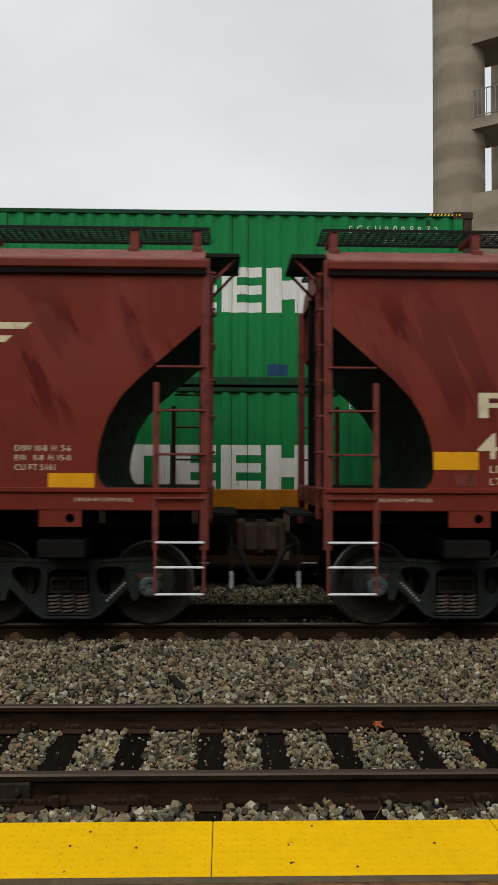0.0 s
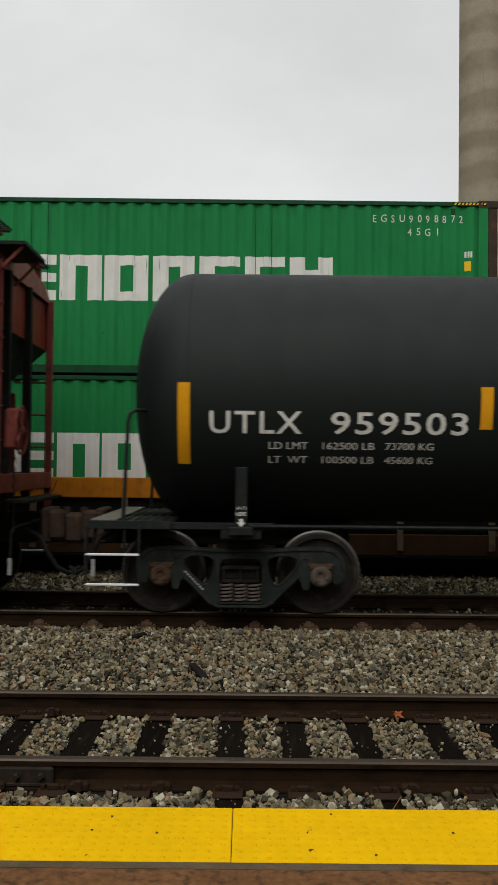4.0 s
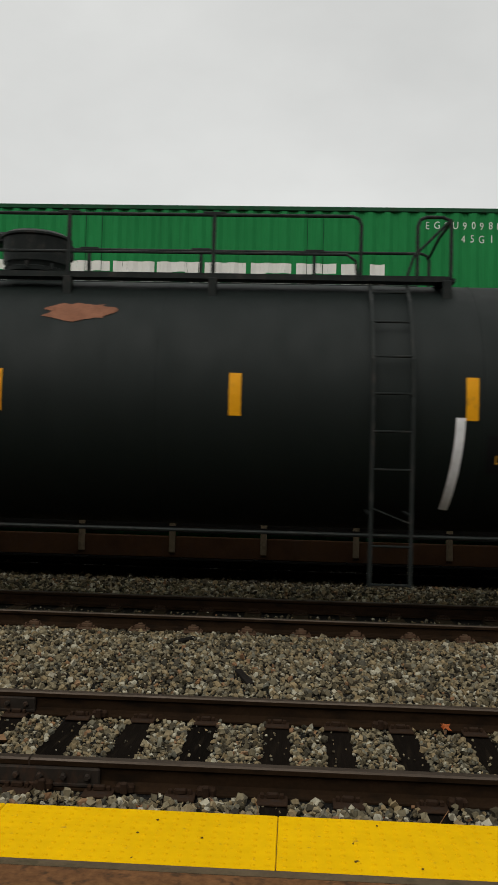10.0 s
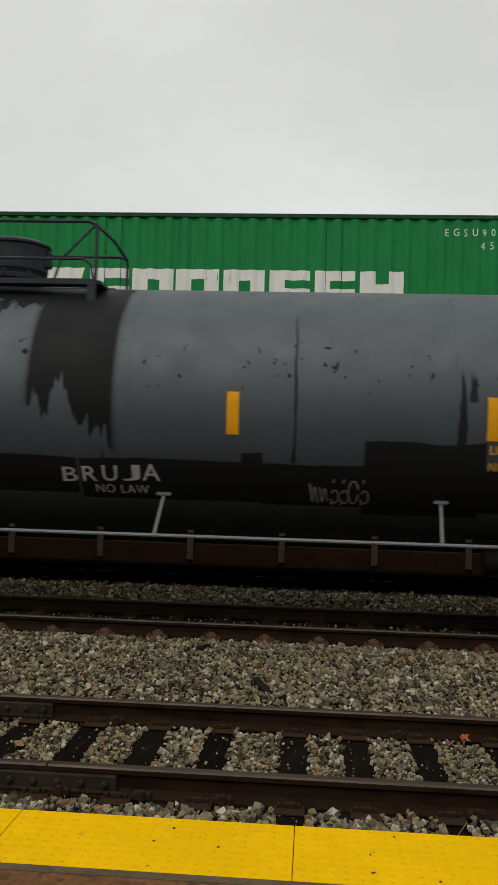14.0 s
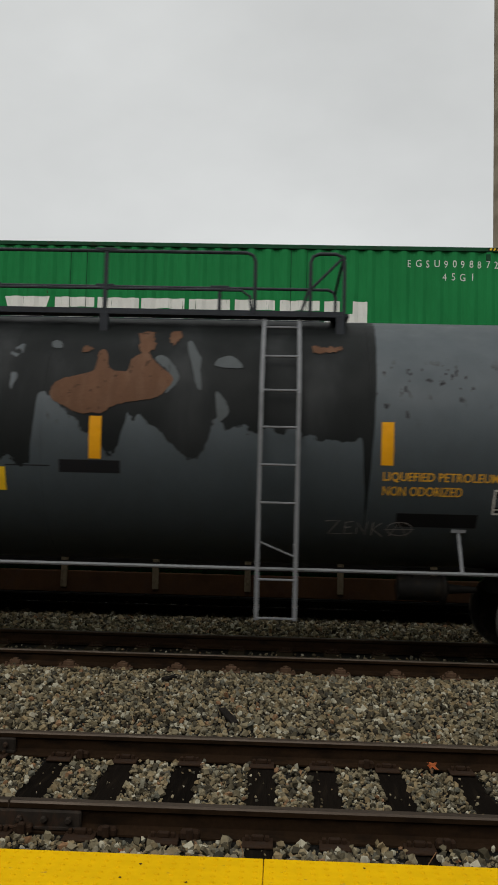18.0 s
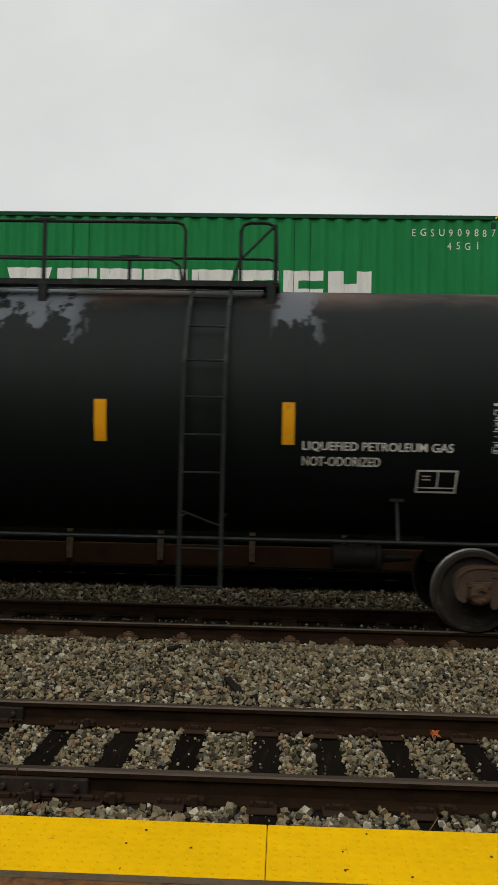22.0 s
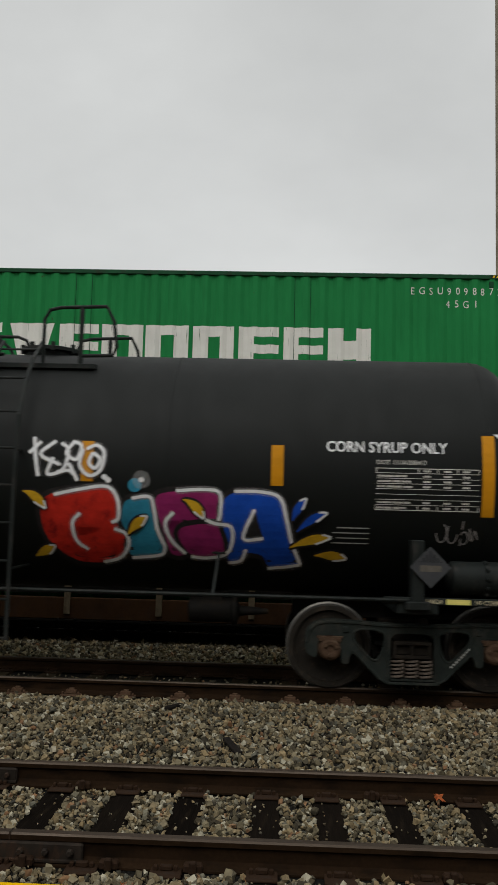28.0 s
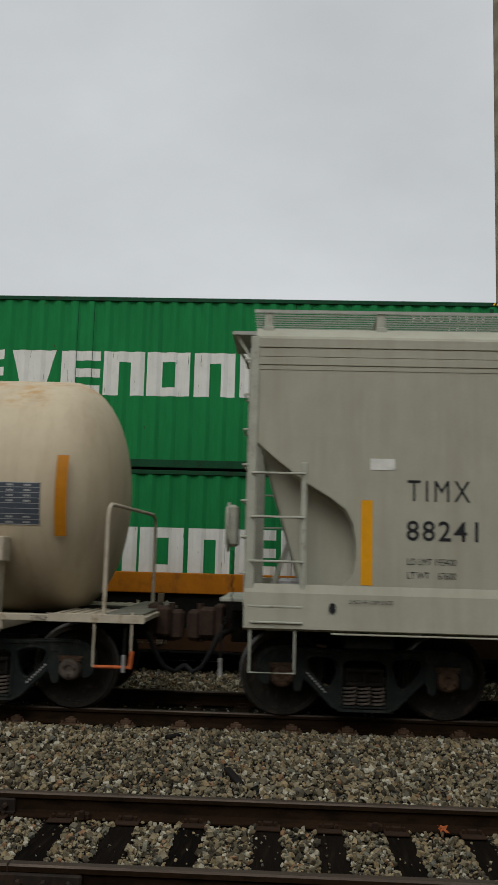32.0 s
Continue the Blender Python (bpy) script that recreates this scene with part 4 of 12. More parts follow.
    for x, w, form in blocks:
        bm = B()
        X, Z = (lambda u: x + u * w), (lambda v: zb + v * (zt - zb))
        if form == "bars":
            quad(bm, X(0), X(0.38), Z(0), Z(1))
            for v0, v1 in ((0, 0.22), (0.40, 0.60), (0.78, 1)):
                quad(bm, X(0.38), X(1), Z(v0), Z(v1))
        elif form == "wedge":
            poly(bm, [(X(0), Z(1)), (X(0.28), Z(0)), (X(0.72), Z(0)), (X(1), Z(1))])
        elif form == "arch":
            quad(bm, X(0), X(0.38), Z(0), Z(1))
            quad(bm, X(0.38), X(1), Z(0.76), Z(1))
            quad(bm, X(0.66), X(1), Z(0), Z(0.76))
        elif form == "ring":
            quad(bm, X(0), X(0.36), Z(0), Z(1))
            quad(bm, X(0.36), X(1), Z(0.78), Z(1))
            quad(bm, X(0.36), X(1), Z(0), Z(0.2))
            quad(bm, X(0.66), X(1), Z(0.2), Z(0.78))
        else:
            quad(bm, X(0), X(0.36), Z(0), Z(1))
            quad(bm, X(0.36), X(0.66), Z(0.3), Z(0.72))
            quad(bm, X(0.66), X(1), Z(0), Z(1))
        lay("white_mark", bm, side, M_BIGWHITE, c, cut_x=[q for q in cuts if x - 0.01 < q < x + w + 0.01])
    zt = z0 + h
    dd = 0.025
    lay_each("lettering", words("EGSU9098872" if upper else "EISU9380771", 2.03, 3.5, zt - 0.36, zt - 0.24, space=1.9), side, M_WHITE, c, cut_x=folds(2.0, 3.55), up=0.002)
    lay_each("lettering", words("45G1", 2.6, 3.09, zt - 0.575, zt - 0.455, space=1.9), side, M_WHITE, c, cut_x=folds(2.5, 3.2), up=0.002)
    bm = B()
    for a in (3.53, 3.575, 3.62):
        quad(bm, a, a + 0.03, zt - 0.93, zt - 0.83)
    lay_each("stencil_mark", bm, side, M_WHITE, c, up=0.002, cut_x=folds(3.5, 3.7))
    lay("yellow_label", quad(B(), 3.53, 3.63, zt - 1.15, zt - 0.99), side, M_LABEL, c, cut_x=folds(3.5, 3.7), up=0.002)
    lay("warning_triangle", poly(B(), [(3.48, zt - 2.31), (3.68, zt - 2.31), (3.58, zt - 2.14)]), side, M_LABEL, c, cut_x=folds(3.4, 3.7), up=0.002)
    for sx in (-3.53, -3.26, 0.12, 0.38):
        lay("panel_seam", quad(B(), sx - 0.004, sx + 0.004, z0 + 0.15, zt - 0.09), side, M_GREEN_DK, c, up=0.003, cut_x=folds(sx - 0.02, sx + 0.02))
    if upper:
        M_BLUE = plain("faded_blue_patch", (0.02, 0.06, 0.13), 0.6, 0, 0.2, 9, bump=0)
        lay("repaired_patch", quad(B(), 0.70, 1.03, z0 + 0.18, z0 + 0.36), side, M_BLUE, c, "faded blue repainted patch", cut_x=folds(0.6, 1.1), up=0.002)
        bm = B()
        for i in range(9):
            x = 3.35 + i * 0.06
            bm.faces.new([bm.verts.new(p) for p in ((x, y0 - 0.003, zt - 0.07), (x + 0.03, y0 - 0.003, zt - 0.07), (x + 0.05, y0 - 0.003, zt - 0.035), (x + 0.02, y0 - 0.003, zt - 0.035))])
        part("hazard_stripes", bm, M_LABEL, c, "black and yellow height warning stripes")
        part("hazard_tape", box(B(), 3.33, 3.9, y0 - 0.0015, y0 + 0.001, zt - 0.072, zt - 0.032), M_HAZARD, c)
    part("vent", box(B(), 3.30, 3.37, y0 - 0.004, y0 + 0.03, zt - 0.24, zt - 0.13, 0.006), M_GREEN_DK, c)
    return c


container(Z3 + 0.195, "green forty-foot container with white lettering, lower of a stack", False)
container(Z3 + 3.095, "green forty-foot container with white lettering, upper of a stack", True)

M_SILL = plain("orange_yellow_car_paint", (0.40, 0.135, 0.006), 0.6, 0, 0.16, 3, dirt=(0.20, 0.075, 0.015), dirt_at=(0.5, 0.75))
M_WELLRUST = plain("rusty_brown_car_side", (0.042, 0.020, 0.008), 0.85, 0, 0.3, 4, dirt=(0.04, 0.022, 0.014))
M_WELLPOST = plain("dusty_tan_steel", (0.12, 0.095, 0.06), 0.85, 0, 0.3, 5, dirt=(0.06, 0.04, 0.025))
well = thing("well_car", pose(0, Y3, Z3), "parked well car with orange-yellow top sills and rusty sides", "well car")
for s in (-1, 1):
    yy = s * 1.36
    a, b = sorted((yy - s * 0.10, yy + s * 0.01))
    part("top_sill", box(B(), -8.6, 9.4, a, b, 1.10, 1.425, 0.01), M_SILL, well, "orange-yellow box sill")
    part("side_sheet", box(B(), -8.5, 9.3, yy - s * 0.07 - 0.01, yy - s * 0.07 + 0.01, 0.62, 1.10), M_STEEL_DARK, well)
    part("bottom_sill", box(B(), -8.5, 9.3, min(yy - s * 0.12, yy), max(yy - s * 0.12, yy), 0.22, 0.56, 0.01), M_WELLRUST, well, "rusty lower sill")
    part("bottom_flange", box(B(), -8.5, 9.3, min(yy - s * 0.12, yy + s * 0.04), max(yy - s * 0.12, yy + s * 0.04), 0.19, 0.215), M_STEEL_DARK, well)
    for i in range(12):
        x = -7.8 + i * 1.468
        bm = box(B(), x - 0.05, x + 0.05, min(yy - s * 0.05, yy + s * 0.03), max(yy - s * 0.05, yy + s * 0.03), 0.3, 1.1, 0.008)
        part("side_post", bm, M_WELLPOST, well, "dusty tan side post")
        for dx in (-0.14, 0.14):
            part("lug", box(B(), x + dx - 0.02, x + dx + 0.02, yy - 0.05, yy + 0.05, 0.205, 0.235, 0.004), M_STEEL_DARK, well)
part("well_floor", box(B(), -8.4, 9.2, -1.25, 1.25, 0.1, 0.17), M_STEEL_DARK, well)
for x0, x1 in ((-11.6, -8.6), (9.4, 12.4)):
    part("end_deck", box(B(), x0, x1, -1.3, 1.3, 1.0, 1.14, 0.01), M_SILL, well)
    part("draft_sill", box(B(), x0 - 0.3, x1 + 0.3, -0.25, 0.25, 0.7, 1.0), M_STEEL_DARK, well)
bm = B()
for i in range(8):
    x = -4.9 + i * 0.24
    ribbon(bm, [(x, 1.17), (x + 0.06, 1.36), (x + 0.13, 1.2), (x + 0.2, 1.37)] if i % 2 else curl(x + 0.08, 1.27, 0.07, 0.09, 40, 330, 8), 0.012)
lay("scrawl", bm, flat_side(-1.372), M_SPRAY_BLACK, well, "black marker scrawl")

# ---- the concrete tower and the shrubs behind ----
k = Mat("weathered_concrete", (0.27, 0.23, 0.17), 0.9)
zb = k.math("ADD", k.axis("Z"), k.math("MULTIPLY", k.noise(0.35, 2), 1.1))
wv = k.ramp(k.math("FRACT", k.math("MULTIPLY", zb, 1 / 1.3), 0.0), 0.22, 0.50, 0, 1, True)
wv = k.math("MULTIPLY", wv, k.ramp(k.math("FRACT", k.math("MULTIPLY", zb, 1 / 1.3), 0.0), 0.78, 1.0, 1, 0, True))
k.mix(k.math("MULTIPLY", wv, k.ramp(k.noise(0.8, 4), 0.3, 0.7, 0.5, 1.0)), (0.185, 0.152, 0.108)).vary(2.2, 0.12).vary(20, 0.12)
k.mix(k.ramp(k.noise(1.7, 6, (2, 2, 0.2)), 0.66, 0.78, 0, 0.4), (0.12, 0.10, 0.075))
M_CONC = k.bump(25, 0.25, 0.02).done()
M_RAILING = plain("grey_railing_steel", (0.22, 0.22, 0.21), 0.6, 0.3, 0.2, 5)
tower = thing("concrete_tower", pose(0, 0, 0), "tall weathered concrete tower of round columns and landings", "tower")
TX, TY, TR = 8.42, 31.0, 0.92
UX, UY = 11.4, 28.8
for cx, cy in ((TX, TY), (UX, UY), (TX + 3.2, TY + 3.4)):
    part("column", lathe(B(), [(z, TR) for z in (-0.5, 8, 16, 24, 34)], "z", 40, (cx, cy, 0)), M_CONC, tower, "round concrete column with pour bands", smooth=True)


def slab(nm, z0, z1, w, label=""):
    a, b = Vector((TX, TY, 0)), Vector((UX, UY, 0))
    d = (b - a).normalized()
    n = Vector((-d.y, d.x, 0)) * w
    bm = B()
    lo = [bm.verts.new(p + Vector((0, 0, z0))) for p in (a + d * 0.5 - n, b + d * 0.5 - n, b + d * 0.5 + n * 2.4, a + d * 0.5 + n * 2.4)]
    hi = [bm.verts.new(v.co + Vector((0, 0, z1 - z0))) for v in lo]
    bm.faces.new(lo[::-1]), bm.faces.new(hi)
    for i in range(4):
        bm.faces.new((lo[i], lo[(i + 1) % 4], hi[(i + 1) % 4], hi[i]))
    part(nm, bm, M_CONC, tower, label)


slab("wall_block", -0.5, 11.6, 0.6, "concrete lower storey")
slab("landing", 13.9, 14.28, 0.6, "concrete landing slab")
slab("wall_block", 16.95, 33.0, 0.6, "concrete upper storey")
d = Vector((UX - TX, UY - TY, 0)).normalized()
n0 = Vector((-d.y, d.x, 0)) * -0.55
for i in range(17):
    p = Vector((TX, TY, 0)) + d * (0.75 + i * 0.16) + n0
    part("baluster", pipe(B(), [p + Vector((0, 0, 14.28)), p + Vector((0, 0, 15.28))], 0.014, 6), M_RAILING, tower)
for z in (14.36, 15.28):
    a = Vector((TX, TY, z)) + d * 0.7 + n0
    part("railing_bar", pipe(B(), [a, a + d * 2.8], 0.022, 6), M_RAILING, tower)

M_FOL = plain("shrub_leaves", (0.055, 0.075, 0.03), 0.8, 0, 0.4, 5, bump=0)
M_BARK = plain("grey_bark", (0.09, 0.075, 0.06), 0.9, 0, 0.3, 9)


def shrub(x, y, z, h, w, seed, label):
    rng = random.Random(seed)
    s = thing("shrub", pose(x, y, z), label, "shrub", "shrubs behind the train")
    bm = B()
    tips = []
    for i in range(14):
        a, l = rng.uniform(0, 6.28), rng.uniform(0.5, 1.0)
        p = [Vector((0.1 * math.cos(a), 0.1 * math.sin(a), -0.1))]
        for q in range(4):
            f = (q + 1) / 4
            p.append(Vector((math.cos(a) * w * 0.45 * l * f + rng.uniform(-0.1, 0.1), math.sin(a) * w * 0.45 * l * f + rng.uniform(-0.1, 0.1), h * f * rng.uniform(0.7, 1.0) * (1.2 - 0.4 * l))))
        pipe(bm, p, 0.025, 5)
        tips += p[2:]
    part("stems", bm, M_BARK, s)
    bm = B()
    for i in range(2600):
        c = rng.choice(tips) + Vector((rng.gauss(0, 0.22), rng.gauss(0, 0.22), rng.gauss(0, 0.2)))
        u = Vector((rng.gauss(0, 1), rng.gauss(0, 1), rng.gauss(0, 1))).normalized()
        v = u.orthogonal().normalized()
        r = rng.uniform(0.03, 0.07)
        bm.faces.new([bm.verts.new(c + q) for q in (u * r, v * r * 0.5, -u * r, -v * r * 0.5)])
    tagged(part("leaves", bm, M_FOL, s), kind="stuff")


shrub(6.9, 20.5, -0.4, 3.9, 2.4, 5, "tangled green and brown shrub behind the train")
shrub(9.2, 22.0, -0.4, 3.2, 2.6, 6, "tangled green and brown shrub behind the train")

# ---- freight cars: shared running gear ----
WHEEL_R = 0.457
SHARED = {}


def shared(key, build, material, smooth=False):
    """One mesh for alike parts."""
    kk = (key, material.name)
    if kk not in SHARED:
        ob = part(key, build(), material, None, smooth=smooth)
        SHARED[kk] = ob.data
        bpy.data.objects.remove(ob)
    return SHARED[kk]


def wheel_bm():
    # camera-side face towards -y
    r = WHEEL_R
    return lathe(B(), [(-0.07, 0.10), (-0.072, 0.135), (-0.045, 0.15), (-0.02, 0.2), (-0.012, 0.33), (-0.03, 0.385), (-0.066, 0.395), (-0.068, r - 0.008), (-0.058, r), (0.03, r + 0.004), (0.04, r + 0.024), (0.058, r + 0.026),
                       (0.068, r + 0.01), (0.068, 0.39), (0.03, 0.38), (0.01, 0.2), (0.06, 0.14), (0.07, 0.10)], "y", 48)


def cap_bm():
    bm = lathe(B(), [(-0.062, 0.03), (-0.075, 0.05), (-0.078, 0.085), (-0.066, 0.108), (-0.03, 0.114), (0.0, 0.116), (0.015, 0.130), (0.10, 0.132)], "y", 28)
    for a in (90, 210, 330):
        bolt(bm, 0.066 * math.cos(radians(a)), -0.074, 0.066 * math.sin(radians(a)), 0.022, 0.025)
    return bm


def soften(pts, times=2, q=0.22):
    """A closed outline with its corners rounded off."""
    for i in range(times):
        pts = [(a[0] + (b[0] - a[0]) * f, a[1] + (b[1] - a[1]) * f) for a, b in zip(pts, pts[1:] + pts[:1]) for f in (q, 1 - q)]
    return pts


def side_frame_bm():
    half = [(0.0, 0.745), (0.30, 0.745), (0.62, 0.765), (0.92, 0.775), (1.06, 0.745), (1.15, 0.66), (1.17, 0.53), (1.14, 0.40), (1.06, 0.36), (1.03, 0.37), (1.02, 0.54), (0.98, 0.60), (0.80, 0.60), (0.775, 0.54), (0.77, 0.30), (0.69, 0.295), (0.675, 0.38), (0.64, 0.43), (0.34, 0.13), (0.28, 0.10), (0.0, 0.095)]
    out = soften(half + [(-x, z) for x, z in half[::-1][1:-1]], 2, 0.2)
    win = soften([(0.300, 0.655), (0.46, 0.685), (0.625, 0.665), (0.635, 0.56), (0.52, 0.425), (0.41, 0.33), (0.335, 0.38), (0.285, 0.56)], 2, 0.25)
    mid = soften([(-0.235, 0.155), (0.235, 0.155), (0.235, 0.64), (-0.235, 0.64)], 2, 0.12)
    bm = prism(B(), out, -0.06, 0.06, [win, [(-x, z) for x, z in win[::-1]], mid])
    for s in (-1, 1):
        # rolled lips round the openings and along the outer edge
        ring = [(s * x, -0.06, z) for x, z in win]
        pipe(bm, ring + ring[:1], 0.013, 6, caps=False)
        edge = [(s * x, -0.058, z - 0.018) for x, z in ((0.0, 0.74), (0.30, 0.74), (0.62, 0.758), (0.92, 0.765), (1.04, 0.735), (1.12, 0.66), (1.145, 0.54))]
        pipe(bm, edge, 0.018, 6)
        pipe(bm, [(s * 0.64, -0.058, 0.445), (s * 0.35, -0.058, 0.155), (s * 0.28, -0.058, 0.12), (0.0, -0.058, 0.115)], 0.018, 6)
        beam(bm, (s * 0.25, -0.045, 0.16), (s * 0.25, -0.045, 0.66), 0.08, 0.028)
        box(bm, s * 0.72 - 0.03, s * 0.72 + 0.03, -0.075, 0.0, 0.635, 0.70, 0.008)
    box(bm, -0.28, 0.28, -0.11, 0.08, 0.10, 0.13, 0.006)
    box(bm, -0.24, 0.24, -0.10, 0.10, 0.14, 0.162, 0.004)
    return bm


def spring_bm(r=0.066, h=0.20, turns=5.0):
    n = int(turns * 10)
    return pipe(B(), [(r * math.cos(2 * math.pi * i / 10), r * math.sin(2 * math.pi * i / 10), h * i / n) for i in range(n + 1)], 0.013, 5)


def bolster_bm():
    bm = box(B(), -0.2, 0.2, -1.04, 1.04, 0.40, 0.56, 0.02)
    box(bm, -0.215, 0.215, -1.08, 1.08, 0.365, 0.40, 0.008)
    for s in (-1, 1):
        for x in (-0.19, 0.0, 0.19):
            box(bm, x - 0.018, x + 0.018, s * 1.06 - 0.03, s * 1.06 + 0.03, 0.38, 0.55, 0.006)
        for z in (0.395, 0.54):
            box(bm, -0.205, 0.205, s * 1.06 - 0.035, s * 1.06 + 0.035, z - 0.018, z + 0.018, 0.006)
    box(bm, -0.3, 0.3, -0.3, 0.3, 0.54, 0.74, 0.02)
    return bm


WHEELSETS = []


def truck(car, x, frame_mat, caps, label=""):
    """Two wheelsets, two cast side frames with springs, and a bolster, under car at x."""
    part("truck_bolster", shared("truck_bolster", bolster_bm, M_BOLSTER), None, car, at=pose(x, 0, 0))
    for s in (-1, 1):
        f = part("side_frame", shared("side_frame", side_frame_bm, frame_mat), None, car, label, at=pose(x, s * 0.99, 0, 0, 0, 0 if s < 0 else 180))
        if s < 0 and frame_mat is M_TRUCK_BLACK:
            # worn stencilled number down one arm
            d = -1 if x < 0 else 1
            bm = B()
            for j in range(8):
                a, b = d * (0.63 - 0.027 * j), 0.488 - 0.027 * j
                poly(bm, [(a - d * 0.016, b + 0.016), (a - d * 0.032, b), (a - d * 0.018, b - 0.014), (a - d * 0.002, b + 0.002)])
            lay("frame_number", bm, flat_side(-0.06, 0.003), M_GREYTXT, f, "worn pale stencil bars")
        for i in (-0.152, 0.0, 0.152):
            part("coil_spring", shared("coil_spring", spring_bm, M_SPRING, True), None, f, at=pose(i, -0.045, 0.16))
            # rear springs in near-black steel: shade of the opening put into the colour
            part("coil_spring", shared("coil_spring", spring_bm, M_STEEL_DARK, True), None, f, at=pose(i, 0.07, 0.16))
        for i in (-0.889, 0.889):
            bm_mat = frame_mat
            part("bearing_adapter", shared("bearing_adapter", lambda: box(box(B(), -0.12, 0.12, -0.08, 0.08, 0.53, 0.575, 0.008), -0.14, 0.14, -0.075, 0.075, 0.565, 0.595, 0.006), M_CAP_RED), None, f, at=pose(i, 0, 0))
    part("brake_beam", box(box(box(B(), x - 0.40, x - 0.34, -0.75, 0.75, 0.34, 0.42), x + 0.34, x + 0.40, -0.75, 0.75, 0.34, 0.42), x - 0.3, x + 0.3, -0.12, 0.0, 0.40, 0.44), M_STEEL_DARK, car)
    for j, i in enumerate((-0.889, 0.889)):
        ax = part("wheelset", shared("wheelset", lambda: lathe(B(), [(-1.02, 0.07), (-0.86, 0.075), (-0.84, 0.09), (-0.6, 0.09), (0.6, 0.09), (0.84, 0.09), (0.86, 0.075), (1.02, 0.07)], "y", 16), M_STEEL_DARK), None, car, at=pose(x + i, 0, WHEEL_R))
        for s in (-1, 1):
            w = part("wheel", shared("wheel", wheel_bm, M_WHEEL, True), None, ax, at=pose(0, s * 0.752, 0, 0, 0, 0 if s < 0 else 180))
            if len(w.data.materials) < 2:
                w.data.materials.append(M_TREAD)
                for p in w.data.polygons:
                    c = p.center
                    if math.hypot(c.x, c.z) > WHEEL_R - 0.014:
                        p.material_index = 1
            part("bearing_cap", shared("bearing_cap", cap_bm, caps[j]), None, ax, at=pose(0, s * 1.05, 0, 0, 0, 0 if s < 0 else 180))
        WHEELSETS.append((car, ax, x + i))


def coupler(car, x, s):
    """Knuckle coupler, air hose and cut lever at the end that faces s."""
    bm = B()
    beam(bm, (x - s * 0.3, 0, 0.89), (x + s * 0.42, 0, 0.89), 0.16, 0.20)
    box(bm, x + s * 0.26 - 0.10, x + s * 0.26 + 0.10, -0.32, -0.14, 0.76, 1.12, 0.04)
    box(bm, x + s * 0.30 - 0.15, x + s * 0.30 + 0.15, -0.20, 0.20, 0.72, 1.06, 0.045)
    box(bm, x + s * 0.43 - 0.08, x + s * 0.43 + 0.08, -0.26, -0.06, 0.72, 1.08, 0.04)
    box(bm, x + s * 0.14 - 0.06, x + s * 0.14 + 0.06, -0.28, 0.28, 0.72, 1.14, 0.02)
    pipe(bm, [(x + s * 0.36, -0.14, 0.70), (x + s * 0.36, -0.14, 1.15)], 0.045, 10)
    c = part("coupler", bm, M_COUPLER, car, "rusty knuckle coupler")
    a = radians(15)
    hose = [(x + s * 0.02, -0.45, 0.86), (x + s * 0.12, -0.45, 0.80), (x + s * 0.20, -0.42, 0.62), (x + s * 0.30, -0.35, 0.44), (x + s * 0.42, -0.25, 0.36), (x + s * 0.52, -0.12, 0.42)]
    part("air_hose", pipe(B(), hose, 0.028, 8), M_HOSE, car, "black rubber air hose", smooth=True)
    part("hose_fitting", pipe(B(), [(x - s * 0.06, -0.46, 0.90), (x + s * 0.1, -0.45, 0.81)], 0.034, 8), M_STEEL_DARK, car)
    part("cut_lever", pipe(B(), [(x + s * 0.1, -0.2, 1.02), (x + s * 0.02, -0.6, 0.98), (x + s * 0.02, -1.25, 0.98), (x + s * 0.02, -1.38, 0.92), (x + s * 0.02, -1.42, 0.62)], 0.014, 6), M_STEEL_DARK, car)
    part("lever_handle", pipe(B(), [(x + s * 0.02, -1.42, 0.66), (x + s * 0.02, -1.42, 0.48)], 0.02, 6), M_GALV, car, "pale handle of the cut lever")


def sill_step(car, x, mat, w=0.44, drop=0.42, y=-1.5, z=0.93, rungs=1):
    """A stirrup step under a corner."""
    bm = pipe(B(), [(x - w / 2, y, z + 0.15), (x - w / 2, y, z - drop), (x + w / 2, y, z - drop), (x + w / 2, y, z + 0.15)], 0.014, 6)
    for i in range(1, rungs):
        pipe(bm, [(x - w / 2, y, z - drop + drop * i / rungs), (x + w / 2, y, z - drop + drop * i / rungs)], 0.012, 6)
    part("step", bm, mat, car)


def brake_wheel(car, x, y, z, mat, s):
    bm = B()
    ring = arc((0, 0, 0), 0.27, 0, 360, 24, "yz")
    pipe(bm, [(x, y + p[1], z + p[2]) for p in ring], 0.014, 6, caps=False)
    for i in range(5):
        a = 2 * math.pi * i / 5
        beam(bm, (x, y, z), (x, y + 0.26 * math.cos(a), z + 0.26 * math.sin(a)), 0.03, 0.012)
    lathe(bm, [(-0.03, 0.05), (0.03, 0.05)], "x", 10, (x, y, z))
    part("brake_wheel", bm, mat, car, "round hand-brake wheel")
    part("brake_gear_box", box(B(), x - s * 0.06 - 0.09, x - s * 0.06 + 0.05, y - 0.17, y + 0.17, z - 0.22, z + 0.24, 0.03), mat, car)
    bm = B()
    for i in range(13):
        zz = z - 0.26 - i * 0.062
        beam(bm, (x - s * 0.06 + (0.012 if i % 2 else -0.012), y - 0.05, zz), (x - s * 0.06 + (-0.012 if i % 2 else 0.012), y - 0.05, zz - 0.07), 0.022, 0.012)
    part("brake_chain", bm, M_STEEL_DARK, car)


# ---- tank cars ----


def strip(car, side, x, z0, z1, mat, w=0.13):
    lay("reflector", quad(B(), x, x + w, z0, z1), side, mat, car, "yellow-orange reflective strip", cut=0.1)


